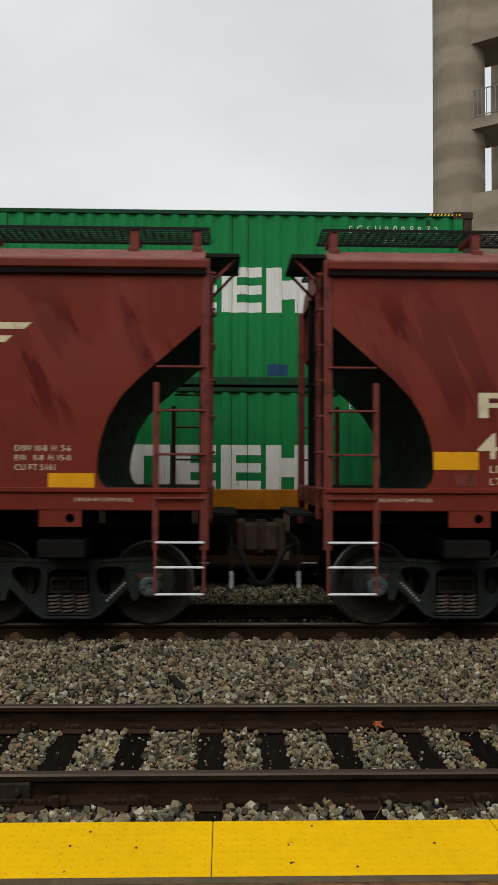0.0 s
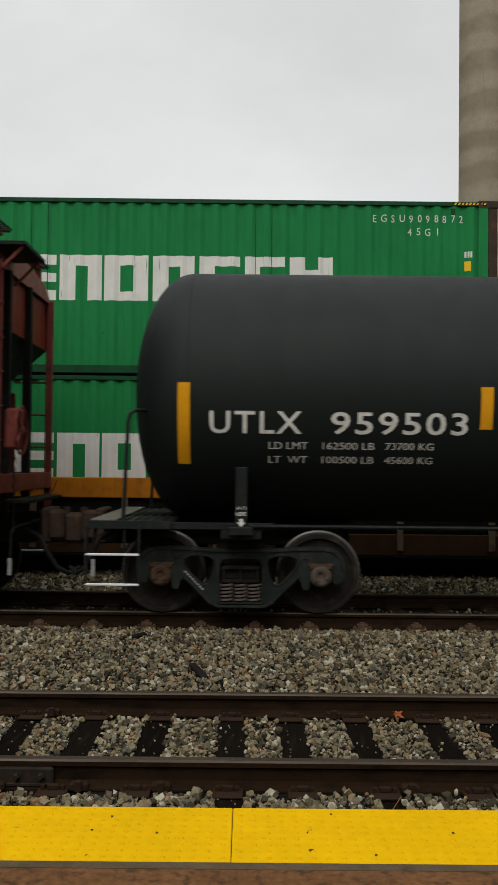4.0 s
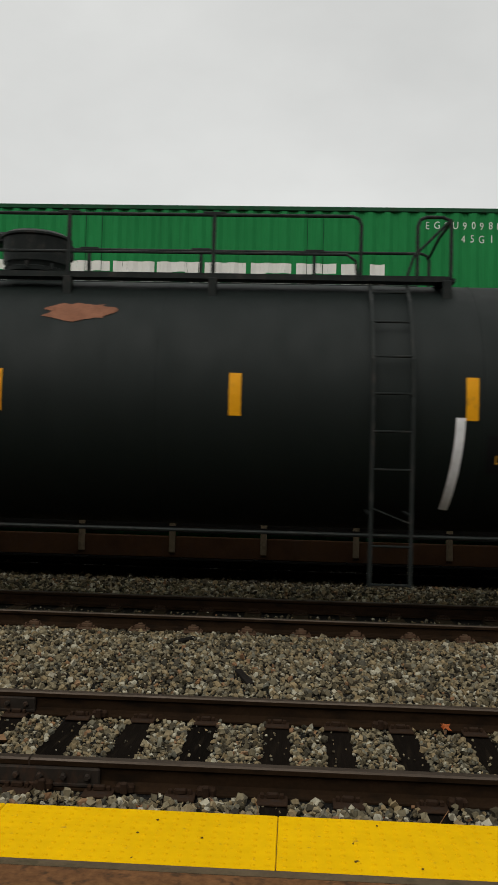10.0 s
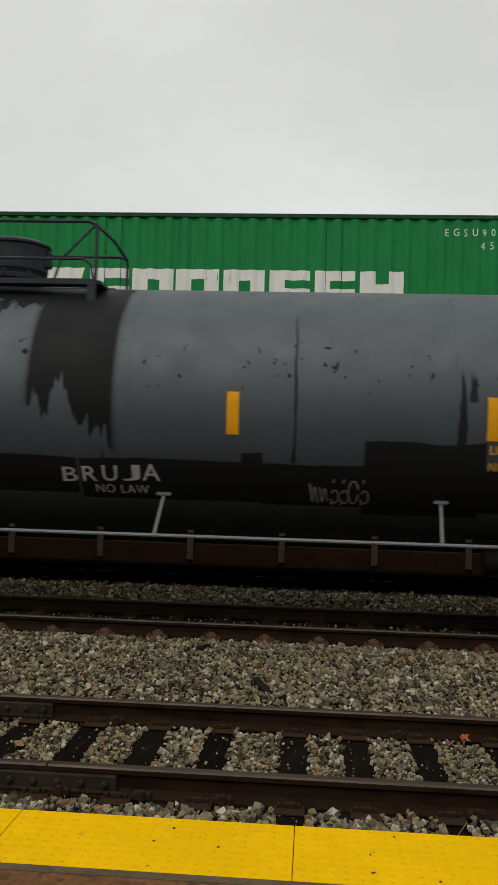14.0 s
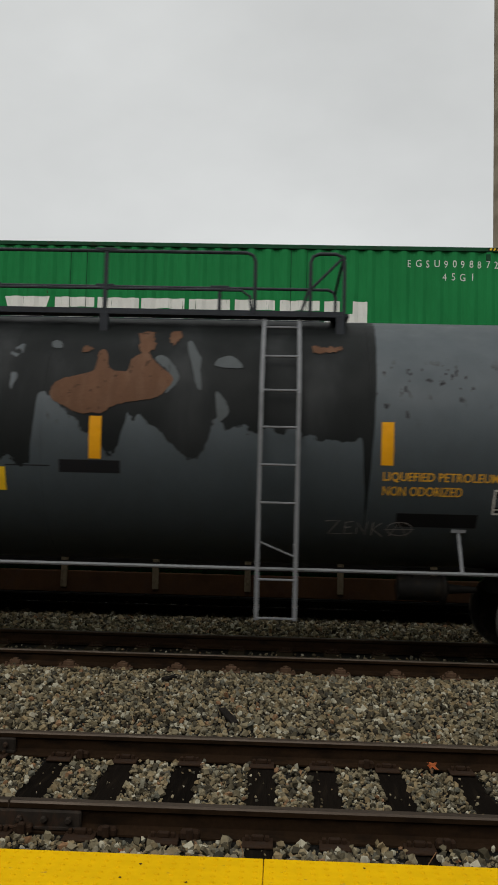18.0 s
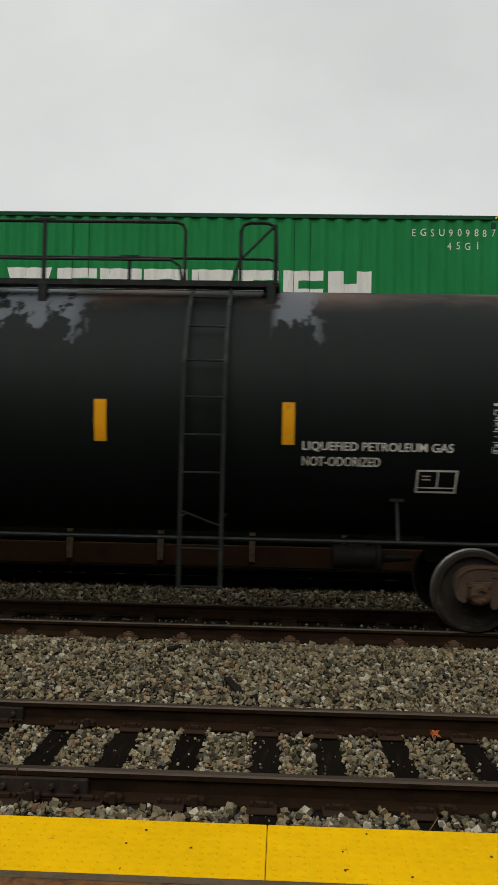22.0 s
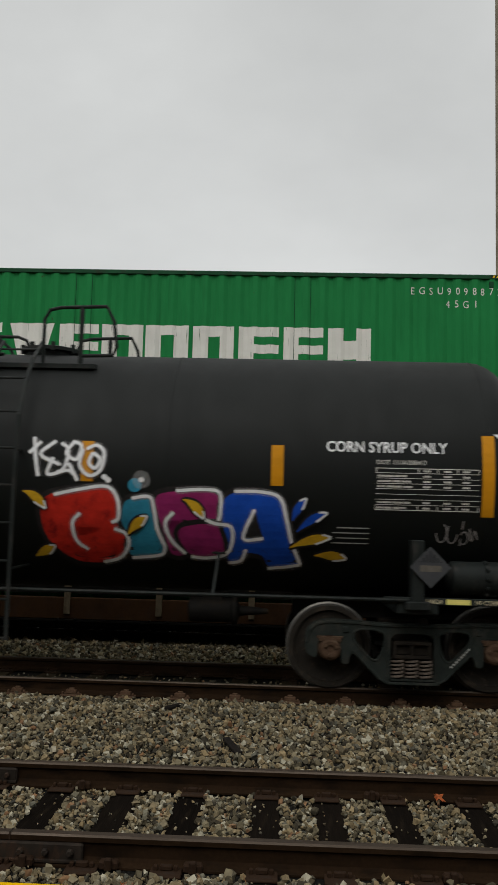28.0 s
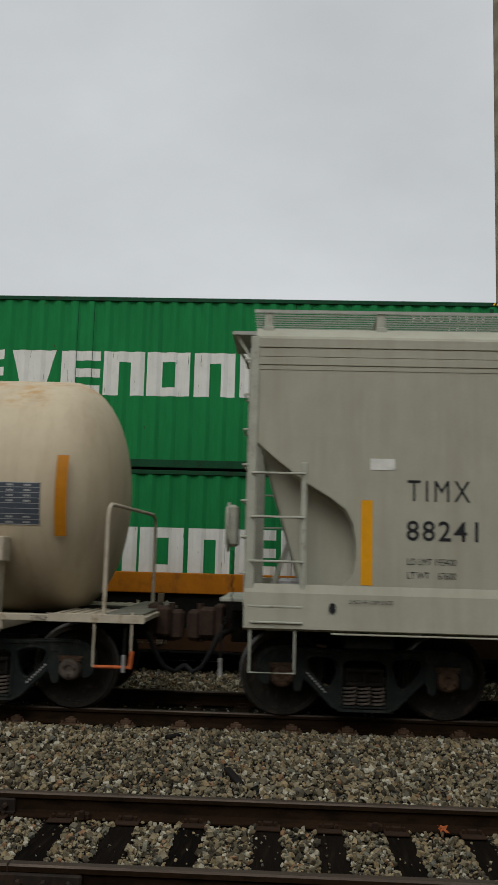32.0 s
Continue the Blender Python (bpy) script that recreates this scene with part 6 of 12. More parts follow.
def top_platform(car, x0, x1, hatch, xl, mat, ztop, kind, hatch_mat):
    """Walkway round the hatch on top of the tank, with railings."""
    z = ztop - 0.06
    hi = 4.62
    for y in (-0.82, 0.62):
        bm = box(B(), x0, x1, y, y + 0.22, z - 0.02, z + 0.02)
        for i in range(int((x1 - x0) / 0.12)):
            box(bm, x0 + i * 0.12, x0 + i * 0.12 + 0.02, y - 0.004, y + 0.224, z + 0.018, z + 0.032)
        part("walkway", bm, mat, car, "dark steel walkway grating")
        part("toe_board", box(B(), x0, x1, y - 0.03, y - 0.01, z - 0.03, z + 0.035), mat, car)
    for x in (x0 + 0.04, x1 - 0.04):
        part("walkway", box(B(), x - 0.1, x + 0.1, -0.82, 0.84, z - 0.02, z + 0.02), mat, car)
        for y in (-0.84, 0.86):
            part("platform_foot", box(B(), x - 0.05, x + 0.05, y - 0.04, y + 0.04, z - 0.32, z - 0.01, 0.008), mat, car)
    g0, g1 = xl - 0.32, xl + 0.32
    spans = [(x0, g0), (g1, x1)] if x0 + 0.3 < g0 and g1 < x1 - 0.2 else [(x0, x1)]
    for y in (-0.84, 0.84):
        for s0, s1 in (spans if y < 0 else [(x0, x1)]):
            r = 0.1
            part("top_rail", pipe(B(), [(s0, y, z), (s0, y, hi - r), (s0 + r * 0.3, y, hi - r * 0.3), (s0 + r, y, hi), (s1 - r, y, hi), (s1 - r * 0.3, y, hi - r * 0.3), (s1, y, hi - r), (s1, y, z)], 0.021, 8), mat, car)
            if s1 - s0 > 0.5:
                part("mid_rail", pipe(B(), [(s0, y, z + 0.27), (s1 - 0.16, y, z + 0.27), (s1 - 0.06, y, z + 0.2), (s1 - 0.03, y, z)], 0.017, 6), mat, car)
            n = int((s1 - s0) / 2.0)
            for i in range(1, n + 1):
                x = s0 + (s1 - s0) * i / (n + 1)
                part("rail_post", box(B(), x - 0.022, x + 0.022, y - 0.018, y + 0.018, z - 0.1, hi + 0.01), mat, car)
                part("post_cap", box(B(), x - 0.13, x + 0.13, y - 0.02, y + 0.02, hi + 0.0, hi + 0.035, 0.006), mat, car)
                part("post_base", box(B(), x - 0.05, x + 0.05, y - 0.05, y + 0.05, z - 0.25, z - 0.02, 0.008), mat, car)
    for x, s in ((x0, 1), (x1, -1)):
        part("end_rail", pipe(B(), [(x, -0.84, hi - 0.05), (x, 0, hi), (x, 0.84, hi - 0.05)], 0.02, 8), mat, car)
        part("end_brace", pipe(B(), [(x, -0.84, hi - 0.02), (x + s * 0.42, -0.84, z + 0.26), (x + s * 0.5, -0.84, z)], 0.016, 6), mat, car)
    if hatch:
        xm, rr = (hatch[0] + hatch[1]) / 2, (hatch[1] - hatch[0]) / 2
        if kind == "tall":
            bm = lathe(B(), [(ztop - 0.16, rr * 0.86), (ztop + 0.09, rr * 0.86), (ztop + 0.1, rr * 0.94), (ztop + 0.15, rr * 0.95), (ztop + 0.16, rr * 0.9), (ztop + 0.20, rr * 0.92), (ztop + 0.22, rr * 0.97), (ztop + 0.52, rr * 1.0),
                             (ztop + 0.535, rr * 1.06), (ztop + 0.56, rr * 1.06), (ztop + 0.60, rr * 0.9), (ztop + 0.62, 0.05)], "z", 36, (xm, 0, 0))
            h = part("valve_housing", bm, hatch_mat, car, "round valve housing with a hinged lid", smooth=True)
            part("housing_hinge", box(B(), xm - rr * 1.28, xm - rr * 0.85, -0.14, 0.14, ztop + 0.47, ztop + 0.62, 0.03), hatch_mat, h)
            part("housing_latch", box(B(), xm + rr * 0.9, xm + rr * 1.12, -0.06, 0.06, ztop + 0.28, ztop + 0.50, 0.02), hatch_mat, h)
            for i in range(8):
                a = 2 * math.pi * i / 8
                part("bolt", lathe(B(), [(ztop + 0.12, 0.025), (ztop + 0.2, 0.025)], "z", 6, (xm + rr * 0.93 * math.cos(a), rr * 0.93 * math.sin(a), 0)), hatch_mat, h)
        else:
            zz = ztop + (0.03 if kind == "low" else 0.22)
            bm = lathe(B(), [(ztop - 0.16, rr * 0.8), (zz, rr * 0.8), (zz + 0.01, rr * 0.95), (zz + 0.06, rr), (zz + 0.09, rr * 0.9), (zz + 0.15, rr * 0.4), (zz + 0.16, 0.04)], "z", 30, (xm, 0, 0))
            h = part("manway", bm, hatch_mat, car, "bolted round manway cover", smooth=True)
            for i in range(6):
                a = 2 * math.pi * i / 6 + 0.3
                part("bolt", lathe(B(), [(zz + 0.02, 0.03), (zz + 0.13, 0.03)], "z", 6, (xm + rr * 0.98 * math.cos(a), rr * 0.98 * math.sin(a), 0)), hatch_mat, h)

# ---- covered hoppers ----


def hopper_car(u0, u1, trucks, label, body, fit, roof_mat, frame_mat, caps, style, grate_mat, bays, stands, brake=0, walk_z=4.40):
    """A covered hopper: side sheets cut away at both ends, sloping end sheets, bays with gates, roof walk."""
    uc = (u0 + u1) / 2
    car = thing("hopper_car", pose(uc, Y2, Z2), label, "hopper car", "cars of the moving freight train")
    X = lambda u: u - uc
    L = (u1 - u0) / 2
    W = 1.6
    if style == "curved":
        z_sill, z_bot, z_roof, rise = 1.31, 1.52, 3.955, 0.19
        cut = [(0.10, 3.27), (0.50, 2.92), (0.75, 2.70), (0.93, 2.51), (1.06, 2.30), (1.13, 2.09), (1.17, 1.90), (1.18, 1.74), (1.15, 1.62), (1.07, 1.53)]
    else:
        z_sill, z_bot, z_roof, rise = 0.97, 1.44, 3.96 if style == "slant" else 4.06, 0.25 if style == "slant" else 0.19
        if style == "slant":
            cut = [(0.10, 3.25), (0.53, 2.87), (0.80, 2.60), (1.02, 2.36), (1.15, 2.15), (1.21, 1.94), (1.23, 1.77), (1.22, 1.60), (1.18, 1.51), (1.11, 1.445)]
        else:
            cut = [(0.10, 2.93), (0.31, 2.75), (0.61, 2.52), (0.88, 2.36), (1.04, 2.24), (1.12, 2.09), (1.15, 1.92), (1.155, 1.71), (1.12, 1.56), (1.02, 1.445)]
    out = [(-L + x, z) for x, z in cut] + [(L - x, z) for x, z in cut[::-1]] + [(L - 0.06, z_roof), (-L + 0.06, z_roof)]
    for s in (-1, 1):
        y0, y1 = (-W, -W + 0.02) if s < 0 else (W - 0.02, W)
        part("side_sheet", prism(B(), out, y0, y1), body, car, "painted steel side")
        # side sill
        if style == "curved":
            part("side_sill", box(B(), -L, L, y0 - (0.012 if s < 0 else -0.012), y1, z_sill, z_bot + 0.01, 0.01), body, car)
            part("sill_lip", box(B(), -L + 0.02, L - 0.02, y0 - (0.04 if s < 0 else 0), y1 + (0.04 if s > 0 else 0), z_bot - 0.02, z_bot + 0.03, 0.006), body, car)
        else:
            bm = B()
            yo = s * (W + 0.0)
            for q0, q1, d0, d1 in ((1.45, 1.36, 0.0, 0.035), (1.36, 1.0, 0.035, 0.06), (1.0, 0.97, 0.06, -0.05)):
                vs = [bm.verts.new((x, s * (W + d), z)) for x, d, z in ((-L, d0, q0), (L, d0, q0), (L, d1, q1), (-L, d1, q1))]
                bm.faces.new(vs if s < 0 else vs[::-1])
            bmesh.ops.remove_doubles(bm, verts=bm.verts[:], dist=0.0005)
            thicken(bm, -0.012)
            part("side_sill", bm, body, car, smooth=False)
            part("sill_lip", box(B(), -L + 0.9, L - 0.9, min(s * (W - 0.02), s * (W + 0.075)), max(s * (W - 0.02), s * (W + 0.075)), 0.952, 0.968, 0.004), body, car)
        # roof edge and ribs
        lip = 0.07
        if style == "curved":
            part("roof_rail", box(B(), -L + 0.04, L - 0.04, min(s * W, s * (W + lip)), max(s * W, s * (W + lip)), z_roof - 0.10, z_roof + 0.0, 0.015), body, car)
        # added black strip: paints the shadow line below the roof rail
        if style == "curved":
            part("rail_flange", box(B(), -L + 0.04, L - 0.04, min(s * W, s * (W + 0.05)), max(s * W, s * (W + 0.05)), z_roof - 0.16, z_roof - 0.10, 0.008), M_RAIL_SHADE, car, "black strip standing in for the shade under the roof rail")
        if style != "curved":
            for za, zb, d in ((0.0, 0.10, 0.018), (0.106, 0.20, 0.008), (0.206, 0.29, 0.014), (0.296, 0.345, 0.006)) if style == "slant2" else ((0.005, 0.113, 0.026), (0.123, 0.198, 0.006), (0.203, 0.302, 0.020), (0.314, 0.368, 0.010)):
                part("side_rib", box(B(), -L + 0.06, L - 0.06, min(s * W, s * (W + d)), max(s * W, s * (W + d)), z_roof - zb, z_roof - za, 0.003), body, car)
        else:
            for i in range(9):
                x = -5.803 + 1.443 * i
                part("panel_seam", box(B(), x - 0.014, x + 0.014, min(s * W, s * (W + 0.006)), max(s * W, s * (W + 0.006)), z_bot + 0.03, z_roof - 0.175), M_SEAM, car)
    # roof: two slopes
    bm = B()
    pts = [(-W, z_roof - 0.02), (-W + 0.02, z_roof + 0.03), (-1.28, z_roof + rise), (0, z_roof + rise + 0.1), (1.28, z_roof + rise), (W - 0.02, z_roof + 0.03), (W, z_roof - 0.02)]
    rows = [[bm.verts.new((x, y, z)) for y, z in pts] for x in (-L + 0.06, L - 0.06)]
    for i in range(len(pts) - 1):
        bm.faces.new((rows[0][i], rows[1][i], rows[1][i + 1], rows[0][i + 1]))
    bm.faces.new(rows[0][::-1]), bm.faces.new(rows[1])
    part("roof", bm, roof_mat, car, smooth=False)
    if style == "curved" and brake:
        # riveted plate beside the cut-away end
        for s in (1,):
            plate = [(1.79, 2.40), (1.07, 2.93), (0.78, 2.93), (0.95, 2.60), (1.10, 2.32), (1.20, 2.0), (1.22, 1.76), (1.74, 1.75), (1.80, 1.82)]
            bm = prism(B(), [(s * (L - x), z) for x, z in plate], -W - 0.007, -W - 0.0005)
            gp = part("end_plate", bm, body, car, "welded plate beside the cut-away end")
            for x, z in ((1.37, 2.54), (1.60, 2.33), (1.36, 2.15), (1.60, 1.95)):
                bm = B()
                bolt(bm, s * (L - x), -W - 0.007, z, 0.018, 0.012)
                part("bolt", bm, M_STEEL_DARK, gp)
    part("hatch_cover", box(B(), -L + 0.8, L - 0.8, -0.35, 0.35, z_roof + rise + 0.06, z_roof + rise + (0.24 if style == "slant" else 0.16), 0.03), roof_mat, car, "long roof hatch cover")
    # end walls and sloping end sheets
    ztop = cut[0][1]
    for s in (-1, 1):
        e = s * L
        part("end_wall", box(B(), min(e - s * 0.14, e - s * 0.12), max(e - s * 0.14, e - s * 0.12), -W + 0.02, W - 0.02, ztop, z_roof), body, car)
        bm = B()
        xin = cut[-1][0] + 0.55
        q = [(e - s * (x + 0.004), z) for x, z in cut] if style == "curved" else [(e - s * 0.13, ztop), (e - s * xin, 1.2)]
        rows = [[bm.verts.new((x, y, z)) for y in ((-W + 0.022, W - 0.022) if style == "curved" else (-1.30, 1.30))] for x, z in q]
        for a, b in zip(rows, rows[1:]):
            bm.faces.new((a[0], a[1], b[1], b[0]))
        thicken(bm, 0.012)
        # on curved ends the sheet's underside shade is put into its black colour
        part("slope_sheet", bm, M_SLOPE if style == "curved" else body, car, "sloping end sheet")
        for y in ((-0.75, 0.75) if style != "curved" else ()):
            part("slope_brace", beam(B(), (e - s * 0.2, y, 1.2), (e - s * 0.55, y, ztop - 0.8), 0.09, 0.06), fit, car)
        if style != "curved":
            web = [(e - s * x, z) for x, z in [(0.14, cut[0][1])] + cut[1:] + [(cut[-1][0], 1.2), (0.66, 1.2)]]
            for y in (-1.32, 1.31):
                part("end_web", prism(B(), web, y, y + 0.01), body, car, "inner web plate of the cut-away end")
            for ya, yb in ((-W + 0.018, -1.31), (1.31, W - 0.018)):
                bm = B()
                rim = [(e - s * x, z) for x, z in cut] + [(e - s * cut[-1][0], 1.2)]
                rows = [[bm.verts.new((x, y, z)) for x, z in rim] for y in (ya, yb)]
                for i in range(len(rim) - 1):
                    bm.faces.new((rows[0][i], rows[0][i + 1], rows[1][i + 1], rows[1][i]))
                thicken(bm, 0.006)
                part("edge_flange", bm, body, car, "folded flange along the cut-away edge")
        for y in (-0.5, 0.5):
            part("end_post", box(B(), min(e - s * 0.14, e - s * 0.04), max(e - s * 0.14, e - s * 0.04), y - 0.05, y + 0.05, 1.1, z_roof), M_STEEL_DARK if style == "curved" else fit, car)
        part("end_sill", box(B(), min(e, e - s * 0.12), max(e, e - s * 0.12), -W + 0.02, W - 0.02, z_sill + 0.02, z_sill + 0.24, 0.01), body, car)
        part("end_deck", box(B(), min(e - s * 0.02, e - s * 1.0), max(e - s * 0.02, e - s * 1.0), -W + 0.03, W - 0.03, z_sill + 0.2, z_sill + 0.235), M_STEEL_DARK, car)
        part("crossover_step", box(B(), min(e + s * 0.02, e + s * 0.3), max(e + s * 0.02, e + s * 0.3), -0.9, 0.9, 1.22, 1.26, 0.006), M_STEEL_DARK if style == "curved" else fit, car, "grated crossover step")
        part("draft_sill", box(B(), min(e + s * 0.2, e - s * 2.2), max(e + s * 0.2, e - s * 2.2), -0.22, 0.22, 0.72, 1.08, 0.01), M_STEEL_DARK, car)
        coupler(car, e + s * 0.22, s)
        # side ladders, at both sides of the end
        for yy in (-1, 1):
            y = yy * (W + 0.02)
            xa, xb = e - s * 0.05, e - s * (0.56 if style == "curved" else 0.60)
            low = 0.90 if style == "curved" else 1.05
            tall = part("ladder_post", box(B(), xa - 0.045, xa + 0.045, min(y, y - yy * 0.06), max(y, y - yy * 0.06), low, z_roof + 0.02, 0.006), fit, car, "corner ladder post")
            short = part("ladder_post", box(B(), xb - 0.03, xb + 0.03, min(y, y - yy * 0.05), max(y, y - yy * 0.05), low, 2.66 if style == "curved" else 2.72, 0.006), fit, car)
            for i in range(5 if style == "curved" else 4):
                z = (1.06 if style == "curved" else 1.22) + i * 0.46 - (0.08 if style == "curved" else 0)
                mat = M_SPRAY_WHITE if (style == "curved" and i == 0) else fit
                part("rung", pipe(B(), [(xa, y + yy * 0.02, z), (xb, y + yy * 0.02, z)], 0.013, 6), mat, car)
            if style == "curved":
                for z in (0.72, 0.44):
                    part("step_rung", pipe(B(), [(xa, y, z), (xb, y, z)], 0.013, 6), M_SPRAY_WHITE, car, "white-painted step rung")
                for x in (xa, xb):
                    part("step_hanger", box(B(), x - 0.014, x + 0.014, y - 0.008, y + 0.008, 0.43, 1.32), fit, car)
            else:
                sill_step(car, e - s * 0.30, fit, 0.46, 0.42, y, 0.97)
                part("grab_iron", pipe(B(), [(xa - s * 0.02, y + yy * 0.0, 1.06), (xa - s * 0.02, y + yy * 0.05, 1.06), (xb, y + yy * 0.05, 1.06), (xb, y, 1.06)], 0.012, 6), fit, car)
        # end ladder rungs
        for i in range(7):
            z = 1.55 + i * 0.38
            part("end_rung", pipe(B(), [(e - s * 0.02, -W + 0.02, z), (e + s * 0.05, -W + 0.04, z), (e + s * 0.05, -W + 0.45, z), (e - s * 0.02, -W + 0.47, z)], 0.012, 6), fit, car)
        part("end_ladder_post", box(B(), e - 0.03, e + 0.03, -W + 0.46, -W + 0.50, 1.2, z_roof, 0.006), fit, car)
        # roof-walk overhang
        oh = 0.32 if style == "curved" else 0.22
        part("overhang", box(B(), min(e - s * 0.1, e + s * oh), max(e - s * 0.1, e + s * oh), -1.28, -0.35, z_roof + 0.12, z_roof + 0.16), grate_mat, car, "roof walk end platform")
        for y in (-1.2, -0.45):
            part("overhang_brace", beam(B(), (e + s * (oh - 0.05), y, z_roof + 0.12), (e - s * 0.02, y, z_roof - 0.18), 0.03, 0.03), fit, car)
    # roof walk: gratings on stands
    for yy in (-1, 1):
        bm = B()
        inner = 0.66 if style == "curved" else 0.50
        for j in range(9):
            y = yy * (inner + (1.28 - inner) * j / 8)
            deep = 0.034 if j in (0, 8) else 0.014
            box(bm, -L + 0.02, L - 0.02, y - 0.005, y + 0.005, walk_z - deep, walk_z)
        pitch = 0.045
        n = int(2 * L / pitch)
        for i in range(n):
            x = -L + 0.05 + i * pitch
            beam(bm, (x, yy * inner, walk_z - 0.008), (x + ((0.03 if i % 2 else -0.03) if style == "curved" else 0.0), yy * 1.28, walk_z - 0.008), 0.010 if style == "curved" else 0.007, 0.012)
        part("roof_walk", bm, grate_mat, car, "see-through roof walk grating")
        for u in stands:
            x = X(u)
            part("walk_stand", box(B(), x - 0.045, x + 0.045, yy * 1.24 - 0.03, yy * 1.24 + 0.03, z_roof + 0.04, walk_z + 0.005, 0.006), fit, car)
            part("stand_arm", beam(B(), (x, yy * 1.24, walk_z - 0.035), (x, yy * 0.6, walk_z - 0.035), 0.05, 0.05), fit, car)
            part("stand_foot", box(B(), x - 0.06, x + 0.06, yy * 1.30 - 0.05, yy * 1.30 + 0.05, z_roof + rise - 0.12, z_roof + rise + 0.02, 0.01), fit, car)
    # discharge bays and gates
    part("centre_sill", box(B(), -L + 2, L - 2, -0.3, 0.3, 0.95, 1.3), M_STEEL_DARK, car)
    for u0_, u1_ in bays:
        a, b = X(u0_), X(u1_)
        m = (a + b) / 2
        bm = B()
        for (hw, hy, z) in ((0.0, 0, 0),):
            lo = [bm.verts.new((m + sx * 0.55, sy * 0.62, 0.56)) for sx, sy in ((-1, -1), (1, -1), (1, 1), (-1, 1))]
            hi = [bm.verts.new((m + sx * (b - a) / 2, sy * (W - 0.06), z_bot - 0.02)) for sx, sy in ((-1, -1), (1, -1), (1, 1), (-1, 1))]
            bm.faces.new(lo[::-1]), bm.faces.new(hi)
            for i in range(4):
                bm.faces.new((lo[i], lo[(i + 1) % 4], hi[(i + 1) % 4], hi[i]))
        part("hopper_bay", bm, M_BAY, car, "funnel-shaped discharge bay")
        part("gate_frame", box(B(), m - 0.66, m + 0.66, -0.7, 0.7, 0.47, 0.56, 0.01), M_STEEL_DARK, car)
        part("gate", box(B(), m - 0.52, m + 0.60, -0.75, 0.75, 0.24, 0.46, 0.01), M_STEEL_DARK, car)
        part("gate_capstan", lathe(lathe(B(), [(-1.02, 0.02), (-1.02, 0.05), (-0.96, 0.052), (-0.94, 0.03), (-0.7, 0.03)], "y", 12, (m + 0.58, 0, 0.30)), [(-0.995, 0.05), (-0.975, 0.05)], "y", 12, (m + 0.58, 0, 0.30)), M_GALV if style == "curved" else M_PLANK, car, "worn gate-opening capstan")
    for t in trucks:
        truck(car, X(t), frame_mat, caps)
        part("body_bolster", box(B(), X(t) - 0.25, X(t) + 0.25, -W + 0.06, W - 0.06, 0.80, 1.0, 0.02), M_STEEL_DARK, car)
        bm = prism(B(), [(X(t) - 0.22, z_sill - 0.17 if style == "curved" else 0.83), (X(t) + 0.22, z_sill - 0.17 if style == "curved" else 0.83), (X(t) + 0.22, z_sill + 0.04), (X(t) - 0.22, z_sill + 0.04)], -W - 0.005, -W + 0.03,
                   [[(X(t) + 0.10 + 0.05 * math.cos(q), z_sill - 0.08 + 0.05 * math.sin(q)) for q in np.linspace(0, 2 * math.pi, 12, endpoint=False)]] if style == "curved" else ())
        if style == "curved":
            part("jack_plate", bm, body, car, "jacking plate with a round hole")
        else:
            bm.free()
    if brake:
        e = -L if brake < 0 else L
        brake_wheel(car, e + brake * 0.22, -0.95, 2.05, fit, brake)
        part("brake_valve", box(box(B(), e - brake * 0.55 - 0.2, e - brake * 0.55 + 0.2, -1.1, -0.8, 1.25, 1.5, 0.03), e - brake * 0.75 - 0.1, e - brake * 0.75 + 0.1, -1.15, -0.85, 1.3, 1.58, 0.03), M_GALV, car, "pale brake valve body")
        if style == "curved":
            part("valve_pipe", pipe(B(), [(e - brake * 0.6, -1.0, 1.5), (e - brake * 0.5, -1.05, 1.9), (e - brake * 0.35, -1.05, 2.0), (e - brake * 0.25, -1.0, 1.8), (e - brake * 0.3, -1.0, 1.4)], 0.02, 6), M_GALV, car)
    return car, X, flat_side(-W), L


# ---- paints of the cars ----
# near-black for the painted shadow line under the roof rail
M_RAIL_SHADE = plain("roof_rail_shade_black", (0.008, 0.006, 0.0055), 0.9, 0, 0.2, 5)
# black carries the shade inside the cut-away ends, with some grime
M_SLOPE = plain("shaded_grimy_end_sheet", (0.008, 0.009, 0.0075), 0.7, 0, 0.3, 3, dirt=(0.016, 0.018, 0.015))
M_BAY = plain("grimy_hopper_bay", (0.024, 0.013, 0.0095), 0.85, 0, 0.35, 3, dirt=(0.036, 0.024, 0.018))
k = Mat("weathered_maroon_paint", (0.150, 0.0245, 0.0135), 0.5, 0.0, 0.45)
k.vary(0.7, 0.10, seed=(1, 2, 3)).vary(4.0, 0.08, (1, 1, 0.5)).vary(40, 0.04)
z = k.axis("Z")
k.mix(k.ramp(k.noise(2.2, 6, (1.2, 1, 0.12), 0.62, (1, 2, 3)), 0.50, 0.78, 0, 0.45), (0.075, 0.014, 0.011))
wet = k.math("MULTIPLY", k.ramp(k.slant(0.45, 2.8, 0.5), 0.53, 0.555), k.math("MULTIPLY", k.ramp(z, 2.05, 2.5), k.ramp(z, 3.75, 3.3)))
k.mix(k.math("MULTIPLY", wet, 0.88), (0.078, 0.0070, 0.0055))
k.mix(k.math("MULTIPLY", k.ramp(k.slant(0.45, 1.1, 0.5, 4.0, 4), 0.50, 0.53), k.ramp(z, 2.2, 2.9, 0, 0.4)), (0.19, 0.042, 0.029))
